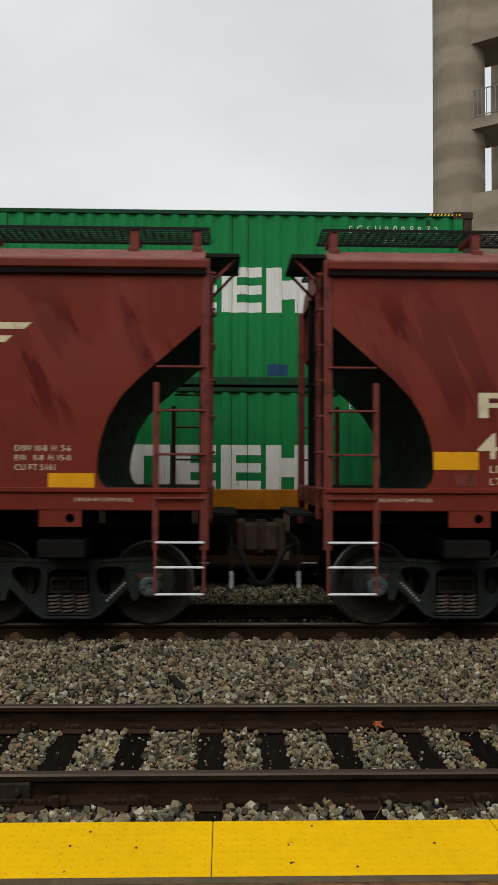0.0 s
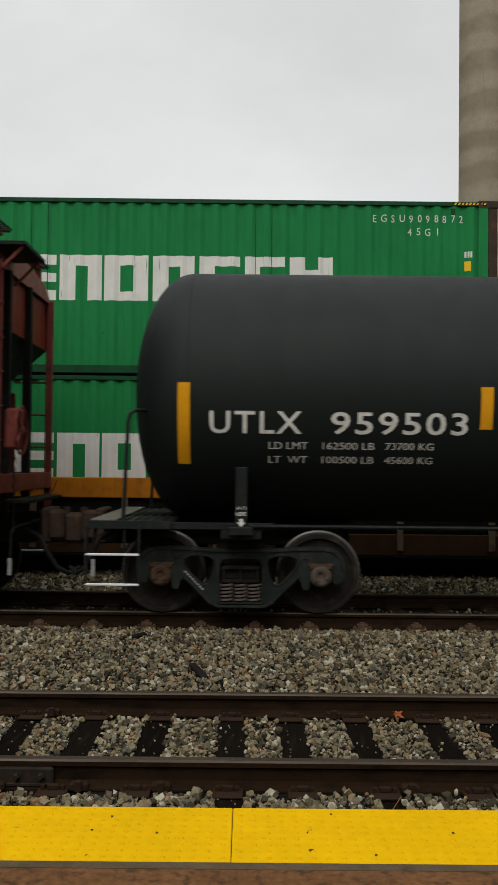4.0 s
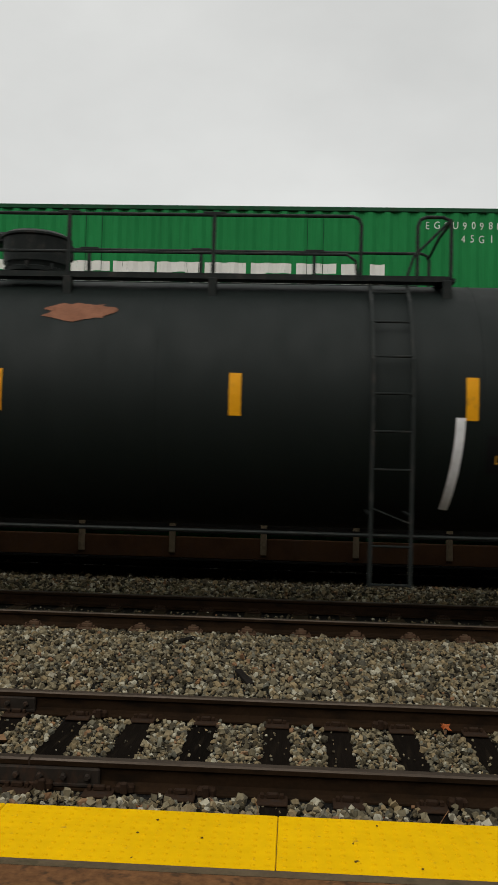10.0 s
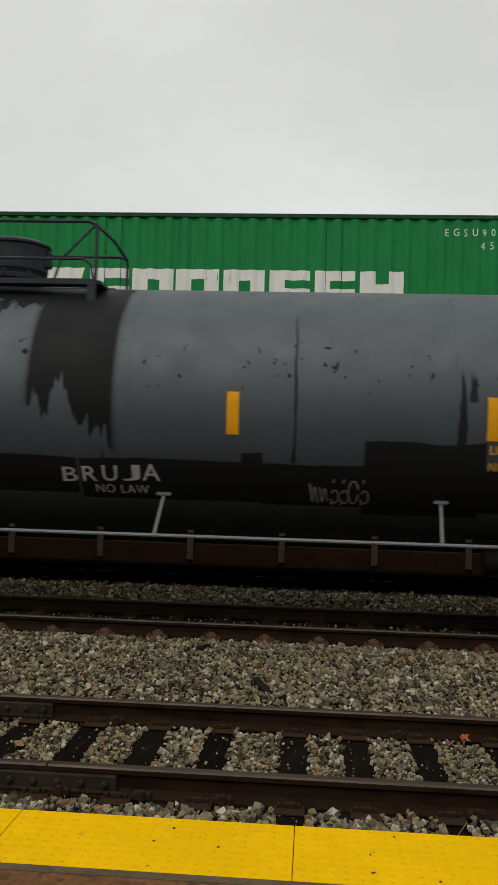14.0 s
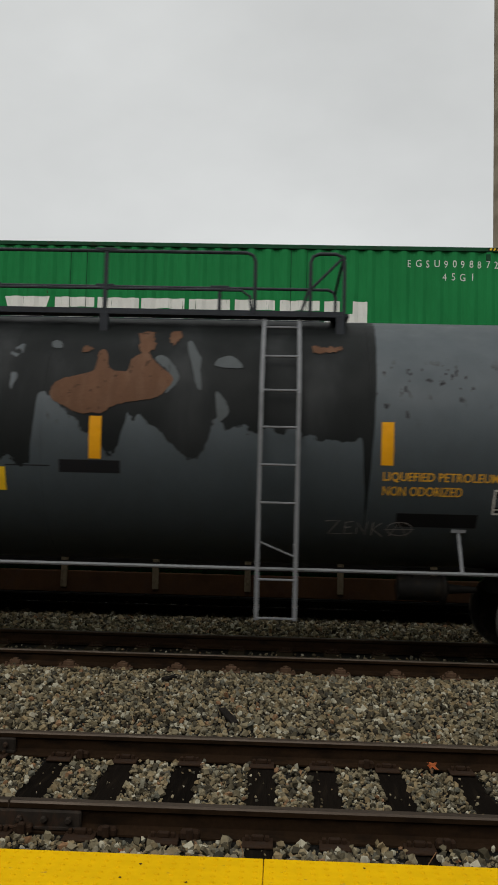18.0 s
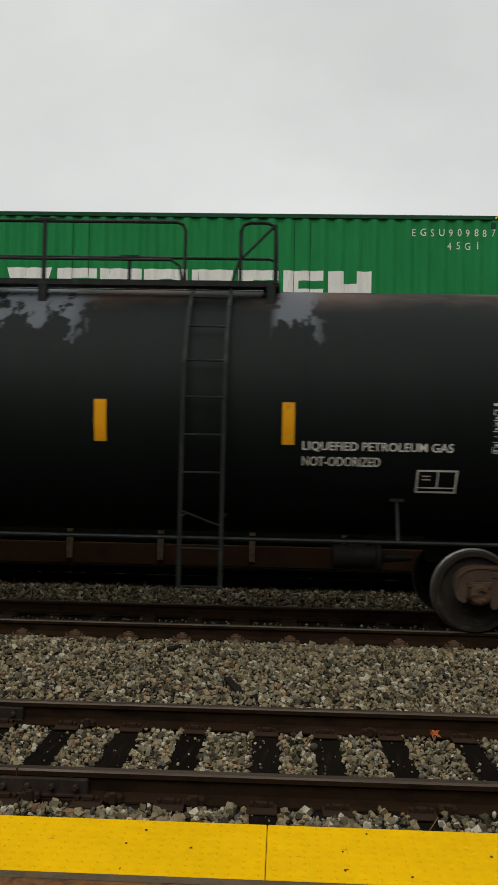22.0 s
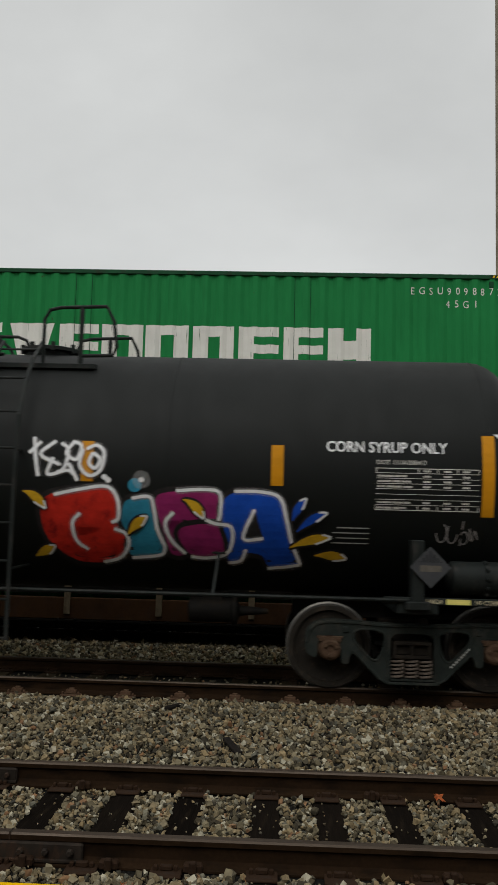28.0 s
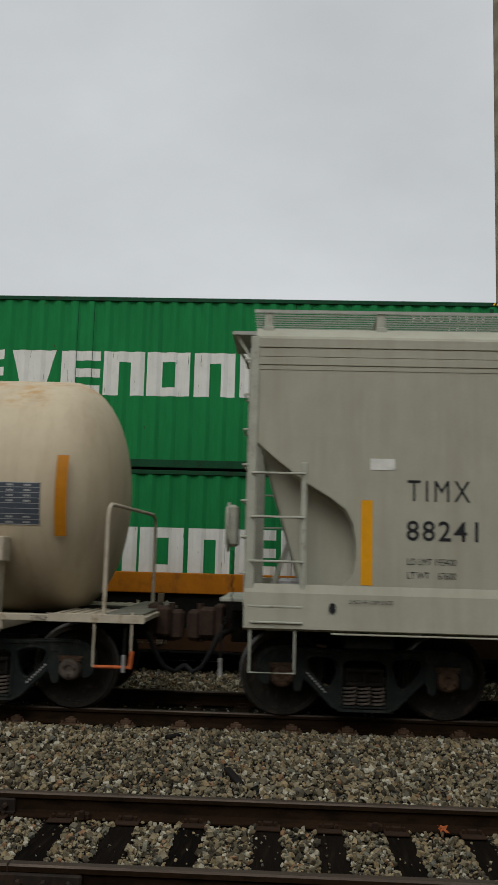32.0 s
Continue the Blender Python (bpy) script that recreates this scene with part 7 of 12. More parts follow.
k.mix(k.math("MULTIPLY", k.ramp(z, 3.55, 3.95), k.ramp(k.noise(2.0, 5, (1, 1, 0.6)), 0.35, 0.7, 0, 0.55)), (0.06, 0.018, 0.014))
k.rough_var(4.0, 0.4, 0.62, (1, 1, 0.4))
M_MAROON = k.bump(60, 0.05, 0.003).done()
M_SEAM = plain("grimy_maroon_seam", (0.075, 0.018, 0.013), 0.7, 0, 0.3, 4)
M_MAROON_FIT = plain("maroon_fitting_paint", (0.15, 0.036, 0.029), 0.6, 0, 0.22, 6, dirt=(0.05, 0.018, 0.014))
M_MAROON_ROOF = plain("sun_faded_maroon_roof", (0.18, 0.068, 0.056), 0.55, 0, 0.2, 3, dirt=(0.16, 0.045, 0.035))
M_GRATE_DARK = plain("dark_roof_walk_steel", (0.012, 0.013, 0.013), 0.6, 0.3, 0.2, 6)
k = Mat("rust_stained_tan_paint", (0.46, 0.190, 0.030), 0.65, 0, 0.3)
k.vary(0.7, 0.08).mix(k.ramp(k.noise(1.1, 7, (1.0, 1, 0.55), 0.62, (4, 0, 2)), 0.44, 0.66, 0, 0.85), (0.34, 0.108, 0.015))
# broad pale smears lying along the side
k.mix(k.ramp(k.noise(0.9, 7, (0.55, 1, 2.0), 0.66, (2, 8, 3)), 0.47, 0.64, 0, 0.85), (0.60, 0.315, 0.088))
k.mix(k.ramp(k.noise(2.6, 6, (0.5, 1, 2.4), 0.66, (7, 3, 1)), 0.52, 0.72, 0, 0.4), (0.54, 0.31, 0.115))
# rust runs in a few worn places, and brown clouds
run = k.math("MULTIPLY", k.ramp(k.noise(3.0, 7, (1.3, 1, 0.16), 0.68), 0.52, 0.68), k.ramp(k.noise(0.55, 3, (1, 1, 0.8), 0.5, (3, 3, 3)), 0.46, 0.62))
k.mix(k.math("MULTIPLY", run, 0.8), (0.235, 0.062, 0.010))
k.mix(k.ramp(k.noise(0.8, 7, (0.9, 1, 0.7), 0.66, (9, 4, 6)), 0.50, 0.66, 0, 0.85), (0.30, 0.080, 0.009))
k.mix(k.ramp(k.noise(6.5, 7, (1, 1, 0.8), 0.7, (1, 1, 1)), 0.64, 0.74, 0, 0.7), (0.15, 0.040, 0.009)).vary(30, 0.08)
zz = k.axis("Z")
k.mix(k.math("MULTIPLY", k.ramp(zz, 3.56, 3.68), k.ramp(k.noise(0.8, 6, (0.8, 1, 0.9), 0.62, (3, 1, 8)), 0.44, 0.62, 0, 0.85)), (0.20, 0.052, 0.012))
k.mix(k.math("MULTIPLY", k.ramp(zz, 3.60, 3.98, 0, 0.6), k.ramp(k.noise(2.0, 5, (0.4, 1, 2.0), 0.6, (6, 6, 2)), 0.40, 0.6)), (0.50, 0.29, 0.12))
M_TAN = k.bump(50, 0.12, 0.004).done()
M_TAN_FIT = plain("rusty_tan_fitting_paint", (0.33, 0.145, 0.05), 0.75, 0, 0.25, 6, dirt=(0.18, 0.055, 0.018), dirt_at=(0.45, 0.62))
M_TAN_GRATE = plain("rusty_tan_grating", (0.36, 0.26, 0.15), 0.75, 0.2, 0.25, 6, dirt=(0.24, 0.11, 0.04))
M_PALE = streaked("pale_grey_car_paint", (0.345, 0.335, 0.262), (0.25, 0.225, 0.16), 0.45, 0.55, (6, 1, 2), mottle=0.08)
M_PALE_FIT = plain("pale_grey_fitting_paint", (0.36, 0.36, 0.295), 0.6, 0, 0.14, 6, dirt=(0.22, 0.19, 0.15), dirt_at=(0.58, 0.75))
M_PALE_GRATE = plain("pale_grating_steel", (0.34, 0.34, 0.30), 0.6, 0.3, 0.15, 6)
M_TANK_A = streaked("matt_black_tank_paint", (0.0050, 0.0082, 0.0074), (0.004, 0.0054, 0.005), 0.5, 0.62, (3, 3, 3), mottle=0.03, gloss=1.15, shine=0.03)
M_TANK_B = streaked("dusty_black_tank_paint", (0.0045, 0.0078, 0.0068), (0.0080, 0.0115, 0.0102), 0.5, 0.6, (8, 1, 0), mottle=0.05, gloss=0.85, shine=0.04)
M_TANK_F = streaked("dark_tank_paint", (0.0032, 0.0046, 0.0041), (0.0026, 0.0034, 0.0032), 0.4, 0.62, (5, 5, 1), mottle=0.05, gloss=1.0, shine=0.03)
k = Mat("black_tank_paint_rust_tinged_top", (0.0026, 0.0048, 0.0042), 0.62, 0, 0.62)
k.vary(0.8, 0.12).vary(5.0, 0.09, (1, 1, 0.5)).mix(k.ramp(k.noise(3.0, 6, (1.4, 1.0, 0.10), 0.62), 0.48, 0.78, 0, 0.4), (0.0065, 0.0098, 0.0088))
z, x = k.axis("Z"), k.axis("X")
k.mix(k.math("MULTIPLY", k.ramp(z, 3.55, 3.85), k.ramp(k.noise(1.1, 6, (0.7, 1, 1.5), 0.6, (2, 7, 5)), 0.44, 0.62, 0, 0.9)), (0.085, 0.052, 0.038))
runs = k.ramp(k.math("ADD", k.noise(3.2, 6, (1.3, 1, 0.2), 0.6, (1, 9, 4)), k.ramp(z, 2.4, 3.7, -0.25, 0.12)), 0.54, 0.58)
near = k.math("ADD", k.math("MULTIPLY", k.ramp(x, 1.5, 1.7), k.ramp(x, 2.9, 2.6)), k.math("MULTIPLY", k.ramp(x, 4.85, 4.95), k.ramp(x, 5.5, 5.3)))
k.mix(k.math("MULTIPLY", runs, k.math("MULTIPLY", near, 0.8)), (0.10, 0.11, 0.125))
M_TANK_E = k.bump(60, 0.06, 0.003).done()
M_FIT_BLACK = plain("black_fitting_paint", (0.0135, 0.0165, 0.0155), 0.55, 0.1, 0.2, 6, dirt=(0.032, 0.03, 0.027))
M_TOP_DARK = plain("dark_blue_grey_fitting_paint", (0.030, 0.033, 0.038), 0.55, 0.1, 0.2, 6)
M_FIT_GREY = plain("grey_fitting_paint", (0.085, 0.092, 0.098), 0.55, 0.1, 0.2, 6, dirt=(0.05, 0.045, 0.04))
M_RAIL_GREY = plain("light_grey_rail_paint", (0.16, 0.165, 0.17), 0.55, 0.1, 0.15, 6)


def grey_tank(name, seed, patches, rust_at, band, runs=()):
    """Blue-grey paint with peeled dark areas: runs from the top walkway, freckles, and overpainted dark bands."""
    k = Mat(name, (0.036, 0.048, 0.055), 0.56, 0, 1.0)
    k.vary(0.8, 0.10, seed=seed).vary(6, 0.08, (1, 1, 0.5)).vary(40, 0.05)
    z, x = k.axis("Z"), k.axis("X")
    dark = (0.0085, 0.0095, 0.0095)
    # freckles on the upper half
    fr = k.math("MULTIPLY", k.ramp(k.noise(13.0, 2, (1, 1, 0.6), 0.5, seed), 0.665, 0.68), k.ramp(k.noise(0.9, 2, seed=seed), 0.36, 0.46))
    k.mix(k.math("MULTIPLY", fr, k.math("MULTIPLY", k.ramp(z, 2.5, 2.75), k.ramp(z, 3.25, 3.1))), dark)
    # thin dark runs along the weld seams
    for x0, half, z0, z1 in runs:
        off = k.math("ABSOLUTE", k.math("SUBTRACT", k.math("ADD", x, k.math("MULTIPLY", k.noise(3.0, 3), 0.06)), x0 + 0.03), 0.0)
        wide = k.math("MULTIPLY", k.ramp(z, z0, z1, half * 1.6, half * 0.35), k.ramp(k.noise(4.0, 4, (1, 1, 0.5)), 0.25, 0.6, 0.4, 1.2))
        k.mix(k.math("MULTIPLY", k.math("LESS_THAN", off, wide), k.math("MULTIPLY", k.ramp(z, z0 - 0.02, z0), k.ramp(z, z1, z1 - 0.15, 0, 0.9))), dark)
    # dark margin along the top walkway
    wx0, wx1 = min(p[0] for p in patches), max(p[1] for p in patches)
    ins = k.math("MULTIPLY", k.ramp(x, wx0, wx0 + 0.1), k.ramp(x, wx1, wx1 - 0.1))
    edge = k.math("ADD", z, k.math("MULTIPLY", k.noise(2.3, 5, (1, 1, 0.25), 0.6, (3, 3, 1)), 0.9))
    k.mix(k.math("MULTIPLY", ins, k.ramp(edge, 4.10, 4.12)), dark)
    # long runs below the walkway
    for (x0, x1, zlow, lo, st) in patches:
        inside = k.math("MULTIPLY", k.ramp(x, x0 - 0.05, x0 + 0.05), k.ramp(x, x1 + 0.05, x1 - 0.05))
        depth = k.math("ADD", k.math("MULTIPLY", k.noise(2.0, 6, (1.5, 1, st), 0.6, seed), 1.0), k.ramp(z, zlow, 4.0, -0.28, 0.30))
        k.mix(k.math("MULTIPLY", inside, k.ramp(depth, lo, lo + 0.012)), dark)
    if rust_at:
        x0, x1, z0, z1, lo = rust_at
        inside = k.math("MULTIPLY", k.math("MULTIPLY", k.ramp(x, x0, x0 + 0.25), k.ramp(x, x1, x1 - 0.25)), k.math("MULTIPLY", k.ramp(z, z0, z0 + 0.3), k.ramp(z, z1, z1 - 0.2)))
        k.mix(k.ramp(k.math("MULTIPLY", inside, k.noise(1.7, 7, (1, 1, 1.3), 0.6, (5, 2, 0))), lo, lo + 0.015), (0.215, 0.098, 0.05))
    for x0, x1, z0, z1 in band:
        inside = k.math("MULTIPLY", k.math("MULTIPLY", k.ramp(x, x0, x0 + 0.02), k.ramp(x, x1, x1 - 0.02)), k.math("MULTIPLY", k.ramp(z, z0, z0 + 0.01), k.ramp(k.math("ADD", z, k.math("MULTIPLY", k.noise(1.2, 2), 0.12)), z1 + 0.07, z1 + 0.05)))
        k.mix(inside, (0.012, 0.012, 0.013))
    k.rough_var(3, 0.5, 0.66)
    k.gloss_by_paint(0.10, 0.55)
    return k.bump(60, 0.05, 0.003).done()


M_TANK_C = grey_tank("peeling_blue_grey_tank_paint", (1, 4, 2), [(-5.1, 1.6, 2.9, 0.60, 0.45), (-4.85, -4.2, 1.6, 0.46, 0.12), (-3.2, -2.95, 1.9, 0.45, 0.1), (-1.56, -1.43, 1.6, 0.40, 0.1), (0.72, 1.0, 1.5, 0.40, 0.1), (0.62, 1.62, 1.55, 0.40, 0.12)], None,
                     [(-3.4, -1.5, 1.55, 1.90), (-1.4, 1.2, 1.45, 1.86), (1.2, 3.03, 1.40, 1.86), (3.0, 3.26, 1.4, 1.96), (3.22, 4.36, 1.38, 1.85), (4.33, 5.64, 1.3, 2.10), (5.60, 7.28, 1.35, 1.83)],
                     [(3.59, 0.016, 1.86, 3.6), (5.36, 0.035, 2.08, 2.95), (5.47, 0.03, 2.55, 2.92), (7.29, 0.022, 1.85, 3.25)])
# peeled tank: bare dark steel above an uneven edge, grey islands left in it, one bare rusty patch
PEEL = [(-9.0, 4.2), (-8.4, 3.1), (-7.4, 2.6), (-7.15, 2.45), (-7.08, 3.3), (-6.6, 3.1), (-5.6, 3.5), (-3.4, 2.9), (-1.35, 2.5), (-0.87, 2.07), (-0.60, 1.65), (-0.25, 1.2), (-0.20, 2.7), (0.40, 2.65),
        (0.92, 2.08), (1.62, 2.12), (1.70, 2.95), (2.05, 2.65), (2.41, 2.30), (2.46, 2.15), (2.58, 2.2), (2.67, 2.68), (2.80, 2.66), (3.27, 2.23), (3.50, 2.17), (3.60, 2.55), (4.3, 2.50), (4.9, 2.38), (5.22, 2.42), (5.24, 1.5), (5.33, 1.5), (5.36, 4.2)]
k = Mat("peeled_grey_tank_paint_with_bare_rust", (0.036, 0.048, 0.055), 0.56, 0, 1.0)
k.vary(0.8, 0.10, seed=(6, 2, 7)).vary(6, 0.08, (1, 1, 0.5)).vary(40, 0.05)
z, x = k.axis("Z"), k.axis("X")
fr = k.math("MULTIPLY", k.ramp(k.noise(11.0, 3, (1, 1, 0.6), 0.5, (6, 2, 7)), 0.61, 0.63), k.ramp(k.noise(0.9, 2), 0.40, 0.48))
k.mix(k.math("MULTIPLY", fr, k.math("MULTIPLY", k.ramp(z, 2.5, 2.7), k.ramp(z, 3.4, 3.2))), (0.014, 0.014, 0.015))
edge = k.math("SUBTRACT", k.math("ADD", z, k.math("MULTIPLY", k.math("SUBTRACT", k.noise(5.0, 5, (1, 1, 0.7), 0.6), 0.5), 0.45)), k.level(x, -9.0, 9.0, 4.2, PEEL))
bare = k.ramp(edge, 0.0, 0.012)
isle = k.math("MAXIMUM", k.math("MULTIPLY", k.ramp(k.noise(1.9, 3, (1.3, 1, 0.8), 0.5, (2, 0, 9)), 0.665, 0.645), k.ramp(z, 3.72, 3.70, 0, 1)), k.ramp(z, 3.50, 3.52))
isle = k.math("MAXIMUM", isle, k.ramp(x, 1.4, 1.45))
k.mix(k.math("MULTIPLY", bare, isle), (0.0085, 0.0098, 0.0096))
k.mix(k.math("MULTIPLY", k.math("MULTIPLY", bare, isle), k.ramp(k.noise(1.2, 4, (1.2, 1, 0.3)), 0.45, 0.7, 0, 0.7)), (0.017, 0.019, 0.0195))
for x0, x1, z0, z1 in ((1.93, 2.62, 2.0, 2.15), (0.39, 0.72, 2.10, 2.135), (1.34, 1.85, 2.06, 2.085), (5.6, 6.5, 1.5, 1.66)):
    k.mix(k.math("MULTIPLY", k.math("MULTIPLY", k.ramp(x, x0, x0 + 0.02), k.ramp(x, x1, x1 - 0.02)), k.math("MULTIPLY", k.ramp(z, z0, z0 + 0.01), k.ramp(z, z1, z1 - 0.01))), (0.011, 0.011, 0.012))
k.rough_var(3, 0.5, 0.66)
k.gloss_by_paint(0.10, 0.55)
M_TANK_D = k.bump(60, 0.05, 0.003).done()
k = Mat("rust_streaked_cream_tank_paint", (0.485, 0.41, 0.285), 0.55, 0, 0.4)
k.vary(0.7, 0.06).vary(8, 0.05).mix(k.ramp(k.noise(2.6, 6, (2.2, 1, 0.14), 0.6), 0.50, 0.80, 0, 0.55), (0.33, 0.245, 0.15))
zz = k.axis("Z")
patch = k.math("MULTIPLY", k.ramp(k.noise(1.3, 2, (0.7, 1, 0.5), 0.5, (4, 4, 1)), 0.45, 0.56), k.ramp(k.noise(5.5, 7, (0.7, 1, 1.6), 0.72), 0.44, 0.58))
k.mix(k.math("MULTIPLY", k.ramp(zz, 3.30, 3.55), k.math("MULTIPLY", patch, 0.85)), (0.42, 0.225, 0.055))
k.mix(k.math("MULTIPLY", k.ramp(zz, 3.60, 3.80), k.ramp(k.noise(2.4, 7, (0.8, 1, 2.0), 0.68), 0.48, 0.60)), (0.40, 0.17, 0.035))
k.mix(k.math("MULTIPLY", k.ramp(zz, 2.3, 0.9, 0, 0.5), k.ramp(k.noise(1.4, 4, (1.2, 1, 0.5)), 0.3, 0.62)), (0.22, 0.18, 0.125))
xx = k.axis("X")
for x0, x1, s in ((-0.80, -0.30, 0.8), (-0.38, -0.28, 0.95), (1.46, 1.64, 1.0), (1.58, 1.66, 1.0), (-6.9, -6.75, 0.7)):
    ins = k.math("MULTIPLY", k.ramp(xx, x0 - 0.08, x0 + 0.12), k.ramp(xx, x1 + 0.08, x1 - 0.1))
    k.mix(k.math("MULTIPLY", ins, k.math("MULTIPLY", k.ramp(k.noise(3.5, 5, (2.5, 1, 0.25)), 0.25, 0.62, 0.1, s), k.ramp(zz, 1.0, 3.2, 0.35, 1.0))), (0.42, 0.26, 0.075))
M_TANK_G = k.bump(60, 0.05, 0.003).done()
M_FIT_CREAM = plain("cream_fitting_paint", (0.42, 0.37, 0.28), 0.6, 0, 0.14, 6, dirt=(0.24, 0.16, 0.09), dirt_at=(0.56, 0.72))

def valve_body(car, v0, mat, piped=False):
    """The cast brake valve on an end deck: two bodies on a bracket, a vent cap, and its release rod."""
    bm = box(B(), v0, v0 + 0.20, -1.26, -1.02, 1.20, 1.43, 0.03)
    box(bm, v0 + 0.02, v0 + 0.17, -1.29, -1.24, 1.24, 1.39, 0.02)
    pipe(bm, [(v0 + 0.25, -1.17, 1.17), (v0 + 0.25, -1.17, 1.44)], 0.075, 16)
    box(bm, v0 + 0.30, v0 + 0.48, -1.24, -1.04, 1.19, 1.40, 0.03)
    lathe(bm, [(v0 + 0.48, 0.05), (v0 + 0.48, 0.09), (v0 + 0.52, 0.095), (v0 + 0.53, 0.07), (v0 + 0.59, 0.06), (v0 + 0.60, 0.02)], "x", 16, (0, -1.15, 1.30))
    box(bm, v0 + 0.10, v0 + 0.30, -1.24, -1.06, 1.06, 1.20, 0.012)
    valve = part("brake_valve", bm, mat, car, "cast brake valve body on the end deck")
    part("vent_cap", pipe(B(), [(v0 + 0.24, -1.17, 1.44), (v0 + 0.24, -1.17, 1.49), (v0 + 0.25, -1.17, 1.54)], 0.045, 10), M_STEEL_DARK, valve, "dark vent cap")
    for i in range(4):
        bm = B()
        bolt(bm, v0 + 0.04 + (i % 2) * 0.11, -1.29, 1.26 + (i // 2) * 0.11, 0.018, 0.025)
        part("bolt", bm, mat, valve)
    for i in range(3):
        bm = B()
        bolt(bm, v0 + 0.33 + i * 0.06, -1.24, 1.36 - 0.06 * (i % 2), 0.016, 0.025)
        part("bolt", bm, mat, valve)
    part("release_rod", pipe(B(), [(v0 + 0.56, -1.18, 1.22), (v0 + 0.80, -1.36, 1.09)], 0.012, 6), mat, car)
    if piped:
        part("valve_pipe", pipe(B(), [(v0 + 0.6, -1.1, 1.33), (v0 + 2.0, -1.1, 1.33), (v0 + 2.3, -1.1, 1.31), (v0 + 2.42, -1.1, 1.22), (v0 + 2.44, -1.1, 1.0)], 0.026, 8), mat, car, "air pipe", smooth=True)


# ---- the train, from its front: places are metres along it ----
STANDS_B = [1.2, 2.78, 4.40, 6.02, 7.66, 9.28, 10.9, 12.5, 14.12, 15.75, 17.36, 18.05]
A_SHIFT = -18.35
car_a, Xa, sa, La = hopper_car(1.05 + A_SHIFT, 18.2 + A_SHIFT, (2.6 + A_SHIFT, 16.65 + A_SHIFT), "maroon covered hopper car with a cut-away curved end", M_MAROON, M_MAROON_FIT, M_MAROON_ROOF, M_TRUCK_BLACK, (M_CAP_RED, M_CAP_BLUE), "curved", M_GRATE_DARK,
                              [(3.9 + A_SHIFT, 7.2 + A_SHIFT), (7.9 + A_SHIFT, 11.3 + A_SHIFT), (11.9 + A_SHIFT, 15.3 + A_SHIFT)], [u + A_SHIFT for u in STANDS_B], brake=0)
car_b, Xb, sb, Lb = hopper_car(1.05, 18.2, (2.6, 16.65), "maroon covered hopper car with white sprayed tags and a round emblem", M_MAROON, M_MAROON_FIT, M_MAROON_ROOF, M_TRUCK_BLACK, (M_CAP_BLUE, M_CAP_RED), "curved", M_GRATE_DARK,
                              [(3.9, 7.2), (7.6, 11.3), (12.1, 15.0)], STANDS_B, brake=1)


def maroon_marks(car, X, s, d, e):
    lay("reflector", quad(B(), X(16.52 + d), X(17.0 + d), 1.52, 1.70), s, M_REFLECT, car, "yellow reflective tape")
    lay("reflector", quad(B(), X(2.22 + d), X(2.70 + d), 1.75, 1.94), s, M_REFLECT, car, "yellow reflective tape")
    for u in (4.75, 7.05, 9.4, 11.8, 14.0):
        lay("reflector", quad(B(), X(u + d), X(u + d + 0.48), z_a, z_a + 0.10), s, M_REFLECT, car, "yellow reflective tape", up=0.012)
    for t, z in (("EXW 10-8  H  5-6", 1.93), ("EW   8-8  H 15-0", 1.83), ("CU FT 5161", 1.73)):
        lay_each("lettering", words(t, X(15.55 + d + e), X(15.55 + d + e + (0.58 if t[0] == "E" else 0.42)), z, z + 0.06), s, M_CREAM, car)
    for u in (16.95, 1.75):
        lay_each("lettering", words("2 INCH HF COMP SHOES", X(u + d - 0.16), X(u + d + 0.45), 1.405, 1.445), s, M_CREAM, car, up=0.012)


z_a = 1.325
maroon_marks(car_a, Xa, sa, A_SHIFT, 0.62)
maroon_marks(car_b, Xb, sb, 0.0, 0.0)
lay("emblem_slash", poly(B(), [(Xa(-3.3), 3.28), (Xa(-2.02), 3.28), (Xa(-2.1), 3.21), (Xa(-3.3), 3.21)]), sa, M_CREAM, car_a, "cream emblem stroke")
lay("emblem_slash", poly(B(), [(Xa(-3.3), 3.14), (Xa(-2.22), 3.14), (Xa(-2.3), 3.07), (Xa(-3.3), 3.07)]), sa, M_CREAM, car_a, "cream emblem stroke")
# owner's name as four plain blocks, then the car's number
for i, (u0, u1) in enumerate(((2.70, 3.02), (3.06, 3.42), (3.45, 3.75), (3.79, 4.12))):
    bm = B()
    quad(bm, Xb(u0), Xb(u0) + 0.11, 2.30, 2.57)
    quad(bm, Xb(u0) + 0.11, Xb(u1), 2.51, 2.57)
    quad(bm, Xb(u0) + 0.11, Xb(u1) - 0.04, 2.41, 2.46)
    if i != 3:
        quad(bm, Xb(u1) - 0.09, Xb(u1), 2.30, 2.41)
    lay("owner_mark", bm, sb, M_CREAM, car_b, "cream block of the owner's mark")
lay_each("lettering", words("476072", Xb(2.69), Xb(4.08), 1.86, 2.14, fat=0.012), sb, M_CREAM, car_b, "cream car number")
for t, x1, z in (("LD LMT 224200", 3.70, 1.72), ("LT WT      61800", 3.70, 1.59)):
    lay_each("lettering", words(t, Xb(2.82), Xb(x1), z, z + 0.075), sb, M_CREAM, car_b)
lay("label_plate", quad(B(), Xb(2.45), Xb(2.68), 1.58, 1.70), sb, M_MAROON_FIT, car_b)
plate_box(car_b, sb, Xb(5.78), Xb(6.07), 1.94, 2.2, M_CREAM)
